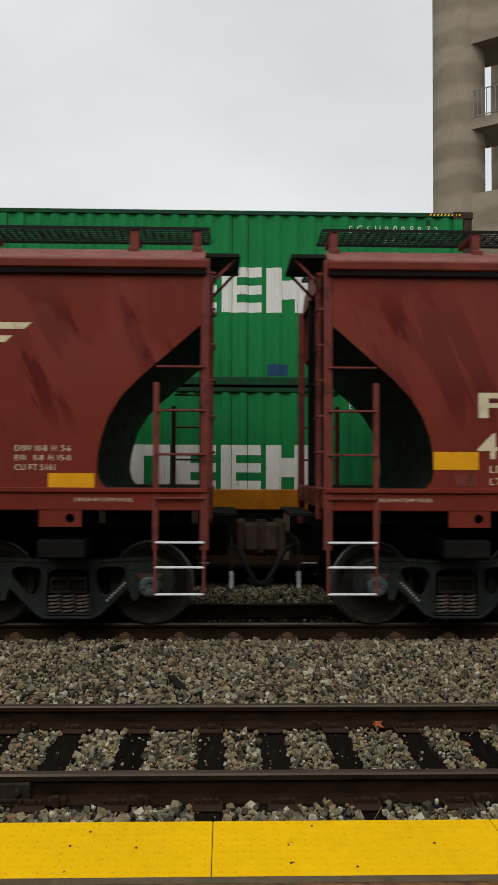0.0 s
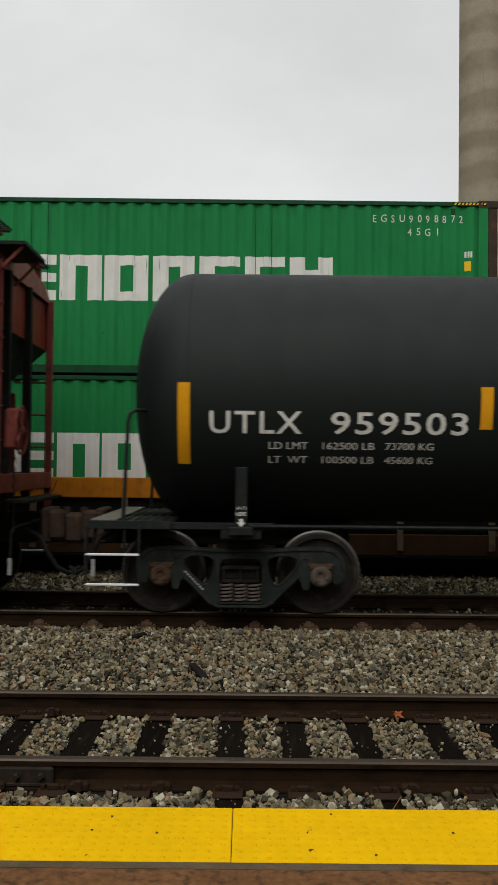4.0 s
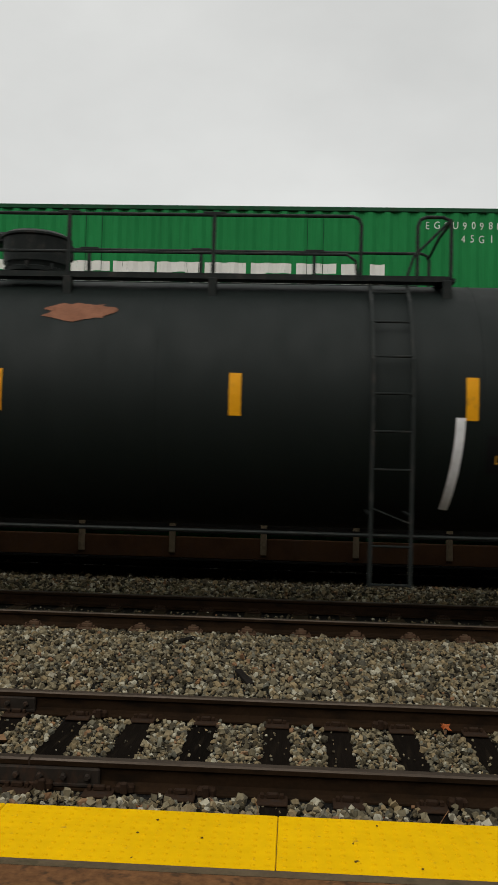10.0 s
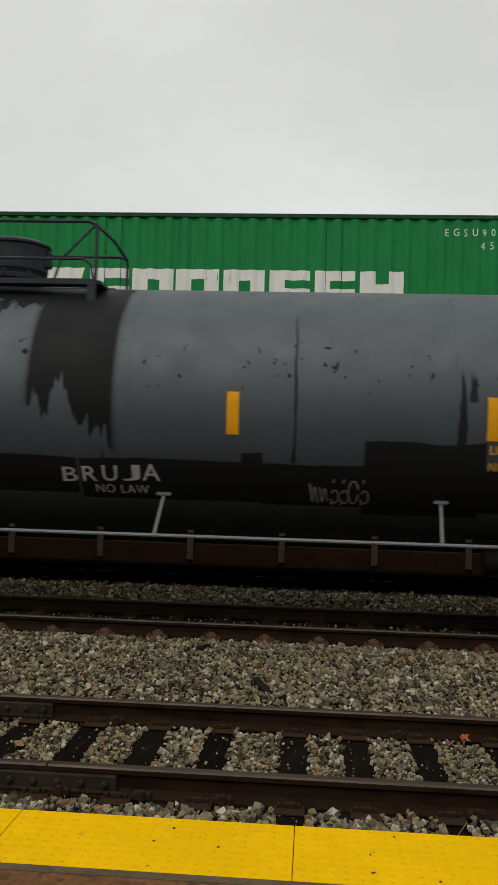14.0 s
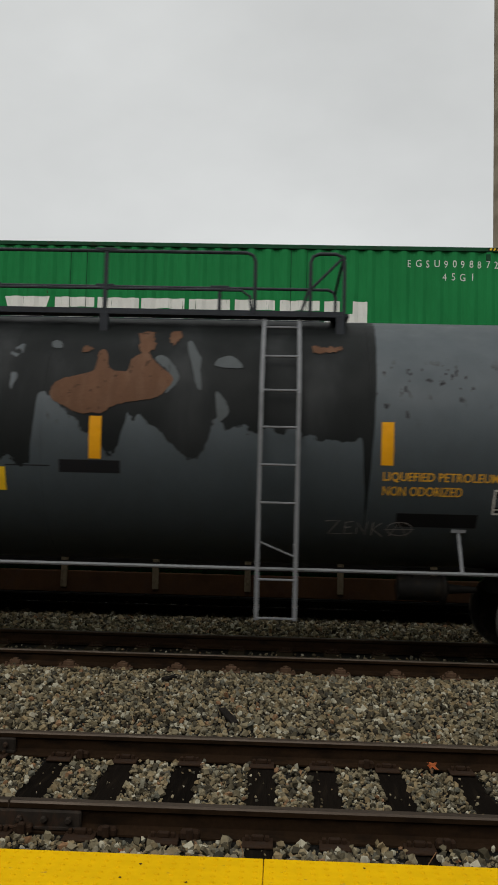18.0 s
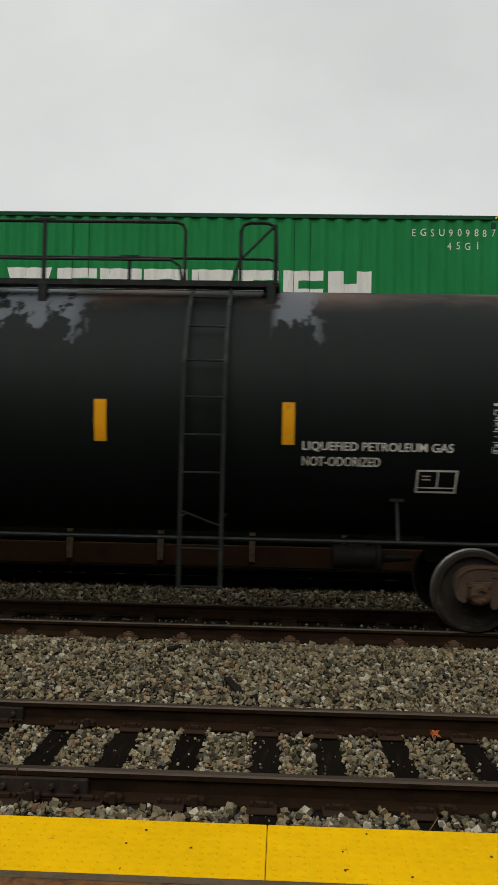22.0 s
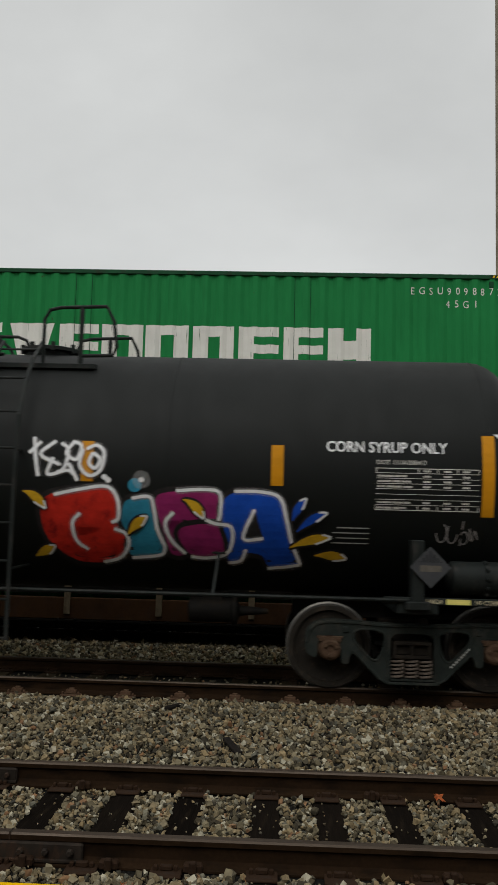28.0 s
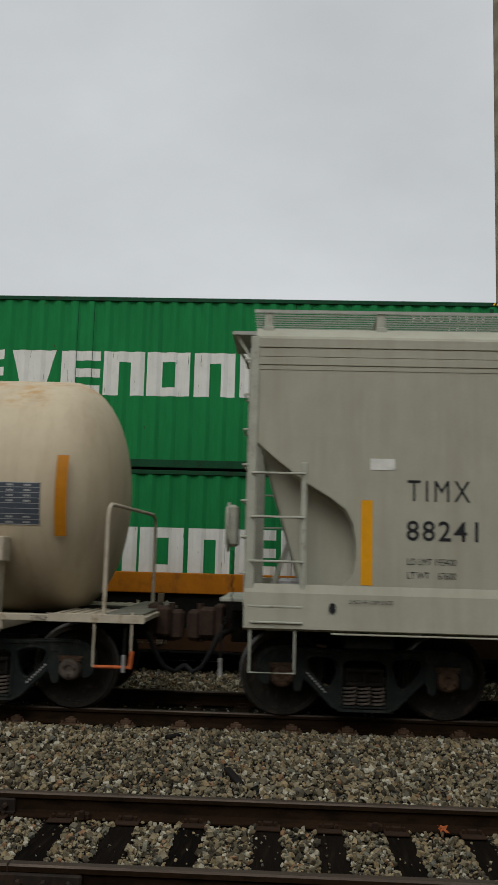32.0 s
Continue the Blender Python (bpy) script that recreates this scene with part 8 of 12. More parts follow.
# round emblem: ring, cross and sectors
cx, cz, R0 = Xb(15.25), 2.80, 0.77
bm = B()
poly(bm, [(cx + R0 * math.cos(a), cz + R0 * math.sin(a)) for a in np.linspace(0, 2 * math.pi, 64, endpoint=False)])
k = Mat("cracked_cream_emblem_paint", (0.52, 0.45, 0.30), 0.65)
k.vary(3, 0.10).mix(k.ramp(k.noise(9, 6, (0.5, 1, 3), 0.7), 0.60, 0.68, 0, 0.6), (0.22, 0.15, 0.09)).mix(k.ramp(k.noise(2, 4, (3, 1, 0.2)), 0.60, 0.66, 0, 0.6), (0.10, 0.045, 0.03))
M_EMBLEM = k.done()
lay("emblem", bm, sb, M_EMBLEM, car_b, "worn cream round emblem")
for q in range(4):
    a0 = 90 * q
    bm = B()
    pts = [(0.16, 0.13)] + [(0.40 * math.cos(radians(a)), 0.40 * math.sin(radians(a))) for a in np.linspace(19, 66, 8)] + []
    pts = [(0.165, 0.135), (0.375, 0.135)] + [(0.40 * math.cos(radians(a)), 0.40 * math.sin(radians(a))) for a in np.linspace(24, 62, 7)] + [(0.165, 0.36)]
    sx, sz = ((1, 1), (-1, 1), (-1, -1), (1, -1))[q]
    poly(bm, [(cx + sx * x, cz + sz * z) for x, z in pts])
    lay("emblem_sector", bm, sb, M_MAROON, car_b, up=0.003)
rng = random.Random(2)
for a0, a1, n in ((205, -15, 22), (-122, -58, 7)):
    for i in range(n):
        if i in (10,):
            continue
        a = radians(a0 + (a1 - a0) * i / (n - 1))
        bm = B()
        c, s_ = math.cos(a), math.sin(a)
        w, h = 0.028, rng.choice((0.045, 0.045, 0.07))
        poly(bm, [(cx + 0.585 * c + u * -s_ + v * c, cz + 0.585 * s_ + u * c + v * s_) for u, v in ((-w, -h), (w, -h), (w, h), (-w, h))])
        lay("emblem_mark", bm, sb, M_MAROON, car_b, up=0.003)
for i in range(7):
    lay("emblem_mark", quad(B(), cx - 0.385 + i * 0.115, cx - 0.30 + i * 0.115, cz - 0.06, cz + 0.05 + (0.03 if i in (0, 5) else 0)), sb, M_MAROON, car_b, up=0.003)
test_box(car_b, sb, Xb(14.38), Xb(14.86), 1.62, 1.92, M_CREAM)
bm = B()
ribbon(bm, curl(Xb(14.18), 1.78, 0.12, 0.12, 0, 360, 20), 0.02)
quad(bm, Xb(14.1), Xb(14.26), 1.77, 1.80), quad(bm, Xb(14.1), Xb(14.26), 1.70, 1.72)
lay("round_stencil", bm, sb, M_CREAM, car_b)
scribble(car_b, sb, Xb(14.9), 1.66, 0.62, 0.24, 4, M_SPRAY_BLACK, 0.035, 5)
# tall tags in white spray, running down over the side sill
TAG_LOOP_A = [
    [(3.97, 2.12), (4.05, 2.24), (4.23, 2.32), (4.58, 2.38), (4.88, 2.36), (5.11, 2.24), (5.19, 2.07), (5.18, 1.95), (5.06, 1.83), (4.82, 1.73)],
    [(3.99, 2.18), (4.29, 2.30), (4.70, 2.40), (4.99, 2.34)],
    [(4.38, 2.30), (4.28, 2.12), (4.22, 1.89), (4.27, 1.59), (4.39, 1.38), (4.47, 1.30)],
    [(4.29, 2.15), (4.23, 1.86), (4.30, 1.50)],
    [(4.76, 2.36), (4.67, 2.15), (4.66, 1.86), (4.77, 1.59), (4.85, 1.47)],
    [(4.00, 1.94), (4.29, 1.96), (4.58, 2.02), (4.79, 2.07), (4.82, 2.12), (4.67, 2.15), (4.58, 2.14)],
    [(4.53, 1.83), (4.88, 1.80), (5.15, 1.85), (5.30, 1.71), (5.41, 1.51), (5.58, 1.32)],
]
TAG_LOOP_B = [
    [(5.39, 1.32), (5.47, 1.45)],
    [(5.44, 1.42), (5.37, 1.68), (5.34, 1.98), (5.36, 2.22), (5.44, 2.32), (5.77, 2.34), (6.12, 2.33), (6.27, 2.25), (6.29, 2.10)],
    [(6.29, 2.10), (6.24, 1.95), (6.06, 1.88), (5.83, 1.91), (5.59, 1.99)],
    [(5.43, 1.45), (5.35, 1.74), (5.35, 2.10)],
    [(5.84, 2.28), (5.75, 2.10), (5.74, 1.89), (5.83, 1.57), (5.95, 1.32)],
    [(5.74, 1.57), (5.95, 1.66), (6.21, 1.73), (6.42, 1.72), (6.57, 1.54), (6.63, 1.32)],
    [(5.71, 1.60), (6.01, 1.74), (6.30, 1.78), (6.54, 1.63)],
    [(6.09, 1.89), (6.14, 1.74), (6.04, 1.60)],
]
TAG_LOOP_C = [
    [(6.51, 1.60), (6.43, 1.81), (6.41, 1.98), (6.45, 2.16), (6.53, 2.27), (6.72, 2.31), (6.90, 2.27)],
    [(6.90, 2.27), (6.87, 2.19), (6.81, 2.04), (6.78, 1.81), (6.83, 1.51), (6.90, 1.32)],
    [(6.90, 2.21), (7.20, 2.24), (7.29, 2.14), (7.35, 1.93), (7.39, 1.75)],
    [(6.87, 2.16), (6.96, 1.99), (6.99, 1.81), (7.03, 1.45)],
    [(6.75, 1.66), (6.90, 1.62), (7.08, 1.64)],
    [(6.84, 1.88), (6.99, 1.84)],
]
TAG_SCRAWL = [
    [(7.26, 1.80), (7.15, 1.76), (7.11, 1.68), (7.20, 1.64), (7.27, 1.70), (7.20, 1.71)],
    [(7.29, 1.64), (7.30, 1.80), (7.39, 1.79), (7.34, 1.71), (7.45, 1.64)],
    [(7.44, 1.63), (7.50, 1.83), (7.58, 1.68)],
    [(7.46, 1.70), (7.56, 1.71)],
    [(7.58, 1.66), (7.57, 1.81), (7.69, 1.68), (7.74, 1.83)],
    [(7.69, 1.75), (7.81, 1.83)],
    [(7.69, 1.74), (7.84, 1.58)],
    [(7.16, 1.55), (7.32, 1.56), (7.49, 1.58)],
    [(7.49, 1.58), (7.67, 1.62), (7.81, 1.56)],
    [(7.65, 1.45), (7.93, 1.44)],
    [(7.60, 1.32), (7.79, 1.36), (7.94, 1.44)],
    [(7.71, 1.45), (7.70, 1.32)],
]
TAG_ROUND_A = [
    [(8.23, 2.22), (8.00, 2.27), (7.79, 2.27), (7.64, 2.19), (7.63, 2.07), (7.73, 1.96), (7.85, 1.88)],
    [(7.85, 1.88), (7.83, 1.80), (7.70, 1.76), (8.00, 1.78), (8.17, 1.77)],
    [(7.70, 1.68), (7.87, 1.56), (7.89, 1.43)],
    [(7.97, 1.76), (7.85, 1.67), (7.83, 1.55), (7.91, 1.40), (8.12, 1.34), (8.32, 1.37), (8.44, 1.49), (8.46, 1.64), (8.36, 1.73), (8.26, 1.76)],
    [(8.36, 2.29), (8.35, 2.03), (8.40, 1.82), (8.47, 1.70)],
    [(8.14, 2.23), (8.29, 2.19), (8.23, 2.08), (8.07, 2.01)],
    [(8.17, 1.97), (8.32, 2.01), (8.26, 2.11), (8.38, 2.20)],
]
TAG_ROUND_B = [
    [(8.36, 2.26), (8.59, 2.13), (8.80, 2.20), (8.80, 2.29)],
    [(8.80, 2.29), (8.76, 2.06), (8.77, 1.85), (8.86, 1.73)],
    [(8.59, 1.72), (8.77, 1.73), (8.84, 1.61), (8.83, 1.46), (8.71, 1.34), (8.53, 1.33), (8.36, 1.40)],
    [(9.04, 1.67), (9.12, 1.55), (9.10, 1.40), (8.95, 1.36), (8.83, 1.43)],
    [(8.86, 1.67), (9.04, 1.67)],
    [(9.07, 1.70), (9.06, 1.85), (8.92, 2.03), (8.89, 2.09), (8.98, 2.15), (9.13, 2.12), (9.22, 1.97), (9.19, 1.76), (9.10, 1.67)],
]
TAG_ANGULAR = [
    [(9.75, 1.42), (9.68, 1.65), (10.11, 1.88), (10.04, 2.29), (10.47, 2.29), (10.46, 1.90), (10.13, 1.55), (10.60, 1.83), (11.04, 1.61), (10.95, 1.88), (11.03, 2.27)],
    [(10.60, 1.83), (10.62, 1.37), (10.50, 1.30)],
    [(10.62, 1.37), (10.86, 1.30)],
    [(11.03, 2.27), (11.60, 2.29), (11.69, 2.13), (11.86, 2.26)],
    [(11.28, 2.20), (11.26, 1.90), (11.53, 1.97)],
    [(11.28, 2.20), (11.37, 1.96)],
    [(11.19, 1.78), (11.30, 1.38), (11.41, 1.32)],
    [(11.23, 1.66), (11.65, 1.76)],
    [(11.53, 1.71), (11.41, 1.32)],
    [(11.65, 2.22), (11.79, 2.08), (12.00, 2.24), (12.29, 2.35), (12.37, 2.23), (12.36, 1.94), (12.52, 2.23), (12.84, 2.27), (12.84, 1.31)],
    [(11.65, 1.92), (11.79, 1.83), (11.85, 1.45)],
    [(11.98, 2.12), (11.90, 1.80), (11.85, 1.45)],
    [(11.69, 1.91), (11.91, 1.91)],
    [(12.21, 2.01), (12.29, 1.84), (12.18, 1.45)],
    [(12.52, 2.03), (12.43, 1.84), (12.44, 1.31)],
    [(12.25, 1.72), (12.39, 1.69)],
    [(12.94, 1.31), (13.10, 2.29), (13.41, 2.31)],
    [(13.07, 1.98), (13.41, 2.02)],
    [(12.98, 1.46), (13.41, 1.63)],
    [(13.24, 1.32), (13.35, 1.60)],
]


def low_side_b(x, z, up=0.0):
    return (x, -1.604 - up - (0.016 if z < 1.545 else 0.0), z)


def low_tag(strokes, w, m, label, round_off=True, up=0.0):
    """A sprayed tag that runs down over the side sill of the maroon car."""
    bm = B()
    for pts in strokes:
        ribbon(bm, [(Xb(u), z) for u, z in pts], w, round_off)
    for z in (1.50, 1.55):
        bmesh.ops.bisect_plane(bm, geom=bm.verts[:] + bm.edges[:] + bm.faces[:], plane_co=(0, 0, z), plane_no=(0, 0, 1))
    bmesh.ops.bisect_plane(bm, geom=bm.verts[:] + bm.edges[:] + bm.faces[:], plane_co=(0, 0, 1.32), plane_no=(0, 0, 1), clear_inner=True)
    lay("tag", bm, low_side_b, m, car_b, label, up=up)


for strokes in (TAG_LOOP_A, TAG_LOOP_B, TAG_LOOP_C):
    low_tag(strokes, 0.085, M_HAZE_FAINT, "overspray round the faint tag")
    low_tag(strokes, 0.048, M_SPRAY_FAINT, "large faint white outlined tag", up=0.001)
low_tag(TAG_SCRAWL, 0.034, M_SPRAY_WHITE, "small scrawled white tag", up=0.003)
for strokes in (TAG_ROUND_A, TAG_ROUND_B):
    low_tag(strokes, 0.10, M_HAZE_FAINT, "overspray round the white tag")
    low_tag(strokes, 0.05, M_SPRAY_DULL, "rounded white spray tag", up=0.001)
low_tag(TAG_ANGULAR, 0.115, M_HAZE_WHITE, "overspray round the white tag", False)
low_tag(TAG_ANGULAR, 0.05, M_SPRAY_WHITE, "large angular white outlined tag", False, up=0.001)
# small stencils low on the side
lay("stencil_plate", quad(B(), Xb(9.84), Xb(9.99), 1.72, 1.82), sb, M_GREYTXT, car_b, "small pale service stencil")
for u0, u1, z in ((10.67, 11.66, 1.74), (10.67, 11.66, 1.67), (12.55, 13.25, 1.66)):
    bm = B()
    q = u0
    while q < u1 - 0.05:
        quad(bm, Xb(q), Xb(q + 0.05), z, z + 0.035)
        q += 0.07
    lay("stencil_lines", bm, sb, M_GREYTXT, car_b)
bm = B()
for q in range(3):
    quad(bm, Xb(8.38), Xb(9.1 - 0.1 * (q % 2)), 1.70 + 0.075 * q, 1.745 + 0.075 * q)
lay("stencil_lines", bm, sb, M_YELLOW_DULL, car_b, "faded yellow stencil lines")

LPG_TRUCK = (M_CAP_RED, M_CAP_GREY)


def strips_at(us, z0=2.15, z1=2.60):
    return [(u, z0, z1) for u in us]


# first tank car: matt black
car1, X1, s1 = tank_car("a", 19.62, 38.23, (20.91, 36.94), "matt black tank car with white stencils and orange reflectors", M_TANK_A, M_FIT_BLACK, M_TRUCK_BLACK, LPG_TRUCK, r=1.505, zc=2.51, plat=(28.0, 34.25), ladder=(32.93, 33.42), hatch=(28.45, 29.35),
                        reservoir=(37.05, 37.95), posts=[35.00], strips=strips_at([23.46, 26.1, 28.75, 31.5, 34.28]), tall=[(20.22, 1.75, 2.62), (37.48, 1.75, 2.62)])
lay_each("lettering", words("UTLX", X1(20.56), X1(21.55), 2.02, 2.26, fat=0.012, space=1.15), s1, M_WHITE, car1, cut=0.1)
lay_each("lettering", words("959503", X1(21.86), X1(23.33), 2.02, 2.26, fat=0.012, space=1.1), s1, M_WHITE, car1, cut=0.1)
for a, z in ((("LD LMT", "162500 LB", "73700 KG"), 1.86), (("LT  WT", "100500 LB", "45600 KG"), 1.71)):
    for t, u0, u1 in zip(a, (21.2, 21.78, 22.46), (21.62, 22.34, 22.98)):
        lay_each("lettering", words(t, X1(u0), X1(u1), z, z + 0.075), s1, M_WHITE, car1)
plate_box(car1, s1, X1(23.95), X1(24.25), 2.0, 2.26, M_WHITE)
scribble(car1, s1, X1(26.2), 1.6, 0.7, 0.2, 12, M_SPRAY_FAINT, 0.02, 6)
lay_each("lettering", words("LIQUEFIED PETROLEUM GAS", X1(33.66), X1(35.78), 1.95, 2.06, fat=0.01), s1, M_WHITE, car1)
lay_each("lettering", words("NON- ODORIZED", X1(34.02), X1(35.27), 1.77, 1.87, fat=0.01), s1, M_WHITE, car1)
bm = B()
ribbon(bm, [(X1(35.80), 3.10), (X1(35.86), 2.85), (X1(35.93), 2.5), (X1(36.0), 2.1), (X1(36.07), 1.75), (X1(36.12), 1.48)], 0.10)
lay("paint_run", bm, s1, M_SPRAY_WHITE, car1, "long white painted stripe", cut=0.1)
stencil_table(car1, s1, X1(36.22), X1(37.33), 2.17, 2.63, M_WHITE)
placard(car1, X1(36.89), 1.49, -1.515, M_RED)
lay_each("lettering", words("JACK", X1(36.84), X1(36.95), 1.20, 1.24), flat_side(-1.472), M_WHITE, car1)
lay_each("lettering", words("JACK", X1(20.86), X1(20.97), 1.20, 1.24), flat_side(-1.472), M_WHITE, car1)
for u in (20.91, 36.94):
    lay_each("lettering", words("HERE", X1(u - 0.055), X1(u + 0.055), 1.14, 1.18), flat_side(-1.472), M_WHITE, car1)
    lay("arrow", poly(B(), [(X1(u - 0.02), 1.11), (X1(u - 0.02), 1.07), (X1(u - 0.045), 1.07), (X1(u), 1.02), (X1(u + 0.045), 1.07), (X1(u + 0.02), 1.07), (X1(u + 0.02), 1.11)]), flat_side(-1.472), M_WHITE, car1)
bm = B()
for i in range(4):
    ribbon(bm, [(X1(36.24 + i * 0.075), 1.67), (X1(36.25 + i * 0.07), 1.85), (X1(36.29 + i * 0.075), 1.68)], 0.013, soft=False)
ribbon(bm, [(X1(36.22), 1.88), (X1(36.49), 1.87), (X1(36.50), 1.72), (X1(36.46), 1.65), (X1(36.26), 1.64)], 0.011, soft=False)
ribbon(bm, [(X1(36.52), 1.76), (X1(36.58), 1.68), (X1(36.60), 1.80), (X1(36.66), 1.67), (X1(36.69), 1.77), (X1(36.74), 1.67), (X1(36.79), 1.74)], 0.012, soft=False)
lay("tag", bm, s1, M_SPRAY_FAINT, car1, "thin white hand-written tag", cut=0.08)
lay("paint_mark", quad(B(), X1(35.23), X1(35.39), 1.30, 1.345), s1, M_SPRAY_PINK, car1, "small magenta paint mark")
lay("label_plate", quad(B(), X1(36.19), X1(36.47), 1.40, 1.45), s1, plain("faded_red_label", (0.22, 0.06, 0.05), 0.6, 0, 0.3, 14, bump=0), car1, "faded red label strip")
lay("weld_line", quad(B(), X1(36.69), X1(37.11), 1.838, 1.845), s1, M_FIT_GREY, car1)
lay("stencil_lines", quad(B(), X1(35.24), X1(36.02), 1.388, 1.40), s1, M_GREYTXT, car1)

for u0, u1 in ((19.25, 19.82), (37.99, 38.58)):
    for zz in (0.71, 0.39):
        part("step_rung", pipe(B(), [(X1(u0), -1.43, zz), (X1(u1), -1.43, zz)], 0.014, 6), M_SPRAY_WHITE, car1, "white-painted step rung")
    for u in (u0, u1):
        part("step_hanger", box(B(), X1(u) - 0.012, X1(u) + 0.012, -1.44, -1.42, 0.38, 1.02), M_FIT_BLACK, car1)
# second tank car: dusty black with yellow stencils
car2, X2, s2 = tank_car("b", 39.75, 58.77, (41.08, 57.49), "dusty black tank car with yellow stencils", M_TANK_B, M_FIT_BLACK, M_TRUCK_BROWN, LPG_TRUCK, plat=(48.18, 54.27), ladder=(53.34, 53.80), hatch=(48.82, 49.65),
                        reservoir=(57.72, 58.62), posts=[47.19, 55.68], strips=strips_at([43.70, 46.55, 49.22, 51.83, 54.35], 2.33, 2.79), tall=[(40.52, 2.12, 3.0), (57.86, 2.15, 3.02)])
lay_each("lettering", words("UTLX", X2(41.34), X2(42.35), 2.04, 2.27, fat=0.018, space=1.15), s2, M_YELLOW_TXT, car2, cut=0.1)
lay_each("lettering", words("954670", X2(42.45), X2(43.48), 2.05, 2.28, fat=0.018), s2, M_YELLOW_TXT, car2, cut=0.1)
lay_each("lettering", words("THE TANK CAR PEOPLE", X2(41.35), X2(42.35), 1.92, 1.99), s2, M_YELLOW_TXT, car2)
for a, z in ((("LD LMT", "163600 LB", "74 200 KG"), 1.74), (("LT WT", "99400 LB", "45 100 KG"), 1.60)):
    for t, u0, u1 in zip(a, (41.34, 41.84, 42.5), (41.66, 42.28, 42.97)):
        lay_each("lettering", words(t, X2(u0), X2(u1), z, z + 0.075), s2, M_YELLOW_TXT, car2)
plate_box(car2, s2, X2(44.28), X2(44.58), 2.03, 2.28, M_YELLOW_TXT)
M_PATCH = plain("fresh_black_patch", (0.008, 0.008, 0.009), 0.45, 0, 0.2, 4, bump=0)
M_BARE = plain("bare_rusty_primer", (0.19, 0.085, 0.05), 0.8, 0, 0.25, 4, dirt=(0.12, 0.05, 0.03))
lay("painted_patch", quad(B(), X2(44.34), X2(44.88), 1.70, 2.0), s2, M_PATCH, car2, cut=0.1)


def blot(X, u, z, rx, rz, seed):
    rng = random.Random(seed)
    return poly(B(), [(X(u) + rx * math.cos(a) * rng.uniform(0.75, 1.15), z + rz * math.sin(a) * rng.uniform(0.75, 1.15)) for a in np.linspace(0, 2 * math.pi, 26, endpoint=False)])


def filled_shape(pts, X):
    bm = poly(B(), [(X(u), z) for u, z in pts])
    bmesh.ops.triangulate(bm, faces=bm.faces[:])
    return bm


lay("bare_spot", blot(X2, 42.78, 2.82, 0.25, 0.16, 3), s2, M_BARE, car2, "bare patch of rusty primer", cut=0.1)
lay("bare_spot", blot(X2, 50.1, 3.42, 0.42, 0.12, 5), s2, M_BARE, car2, "bare patch of rusty primer", cut=0.06)
part("valve_lid", box(box(B(), X2(47.18), X2(47.50), -0.55, -0.25, 3.93, 4.01, 0.01), X2(47.22), X2(47.46), -0.52, -0.28, 4.0, 4.04, 0.01), M_GALV, car2, "low pale valve lid on top of the tank")
lay("torn_corner", filled_shape([(48.86, 2.25), (49.23, 2.25), (49.23, 2.15), (49.13, 2.18), (48.98, 2.20)], X2), s2, M_PATCH, car2, "dark torn corner of the label", up=0.006)
label_plate(car2, s2, X2(48.57), X2(49.22), 1.97, 2.24, M_LABEL, 4)
bm = B()
ribbon(bm, [(X2(54.30), 2.30), (X2(54.29), 2.0), (X2(54.26), 1.65), (X2(54.22), 1.30)], 0.10)
lay("paint_run", bm, s2, M_SPRAY_WHITE, car2, "white painted stripe", cut=0.1)
lay("painted_patch", quad(B(), X2(54.6), X2(56.02), 1.72, 2.12), s2, M_PATCH, car2, cut=0.1)
lay_each("lettering", words("NON-ODORIZED", X2(54.86), X2(55.72), 1.94, 2.05, fat=0.012), s2, M_YELLOW_TXT, car2, up=0.003)
lay_each("lettering", words("LIQUEFIED PETROLEUM GAS", X2(54.69), X2(55.90), 1.80, 1.91, fat=0.01), s2, M_YELLOW_TXT, car2, up=0.003)
scribble(car2, s2, X2(54.8), 1.48, 0.85, 0.22, 31, M_SPRAY_FAINT, 0.018, 6)
stencil_table(car2, s2, X2(56.49), X2(57.60), 2.06, 2.52, M_WHITE)
test_box(car2, s2, X2(55.98), X2(56.42), 1.59, 1.83, M_CREAM, M_PATCH)
lay("label_plate", quad(B(), X2(56.58), X2(56.86), 1.73, 1.83), s2, M_BARE, car2)
lay("yellow_label", quad(B(), X2(57.84), X2(57.95), 1.98, 2.08), s2, M_LABEL_PALE, car2)
placard(car2, X2(57.44), 1.41, -1.515, M_RED)
for u in (41.08, 57.49):
    lay_each("lettering", words("2 INCH HF COMP SHOES", X2(u - 0.9 if u < 50 else u + 0.35), X2(u - 0.35 if u < 50 else u + 0.9), 1.0, 1.045), flat_side(-1.422), M_YELLOW_TXT, car2)

# third tank car: blue-grey, peeling
car3, X3, s3 = tank_car("c", 60.29, 79.39, (61.61, 78.08), "blue-grey tank car with peeling dark patches and yellow stencils", M_TANK_C, M_FIT_GREY, M_TRUCK_BROWN, LPG_TRUCK, plat=(64.88, 71.05), ladder=(65.28, 65.76), hatch=(69.36, 70.21), brake=-1,
                        rail_mat=M_RAIL_GREY, top_mat=M_TOP_DARK, posts=[63.45, 68.79, 71.95, 75.02], strips=strips_at([64.16, 67.10, 69.84, 72.70, 75.46], 2.20, 2.66), tall=[(60.77, 2.02, 2.89), (78.66, 2.04, 2.91)])
lay_each("lettering", words("UTLX", X3(61.96), X3(62.88), 2.04, 2.27, fat=0.028, space=1.15), s3, M_YELLOW_TXT, car3, cut=0.1)
lay_each("lettering", words("952565", X3(62.97), X3(64.03), 2.04, 2.27, fat=0.028), s3, M_YELLOW_TXT, car3, cut=0.1)
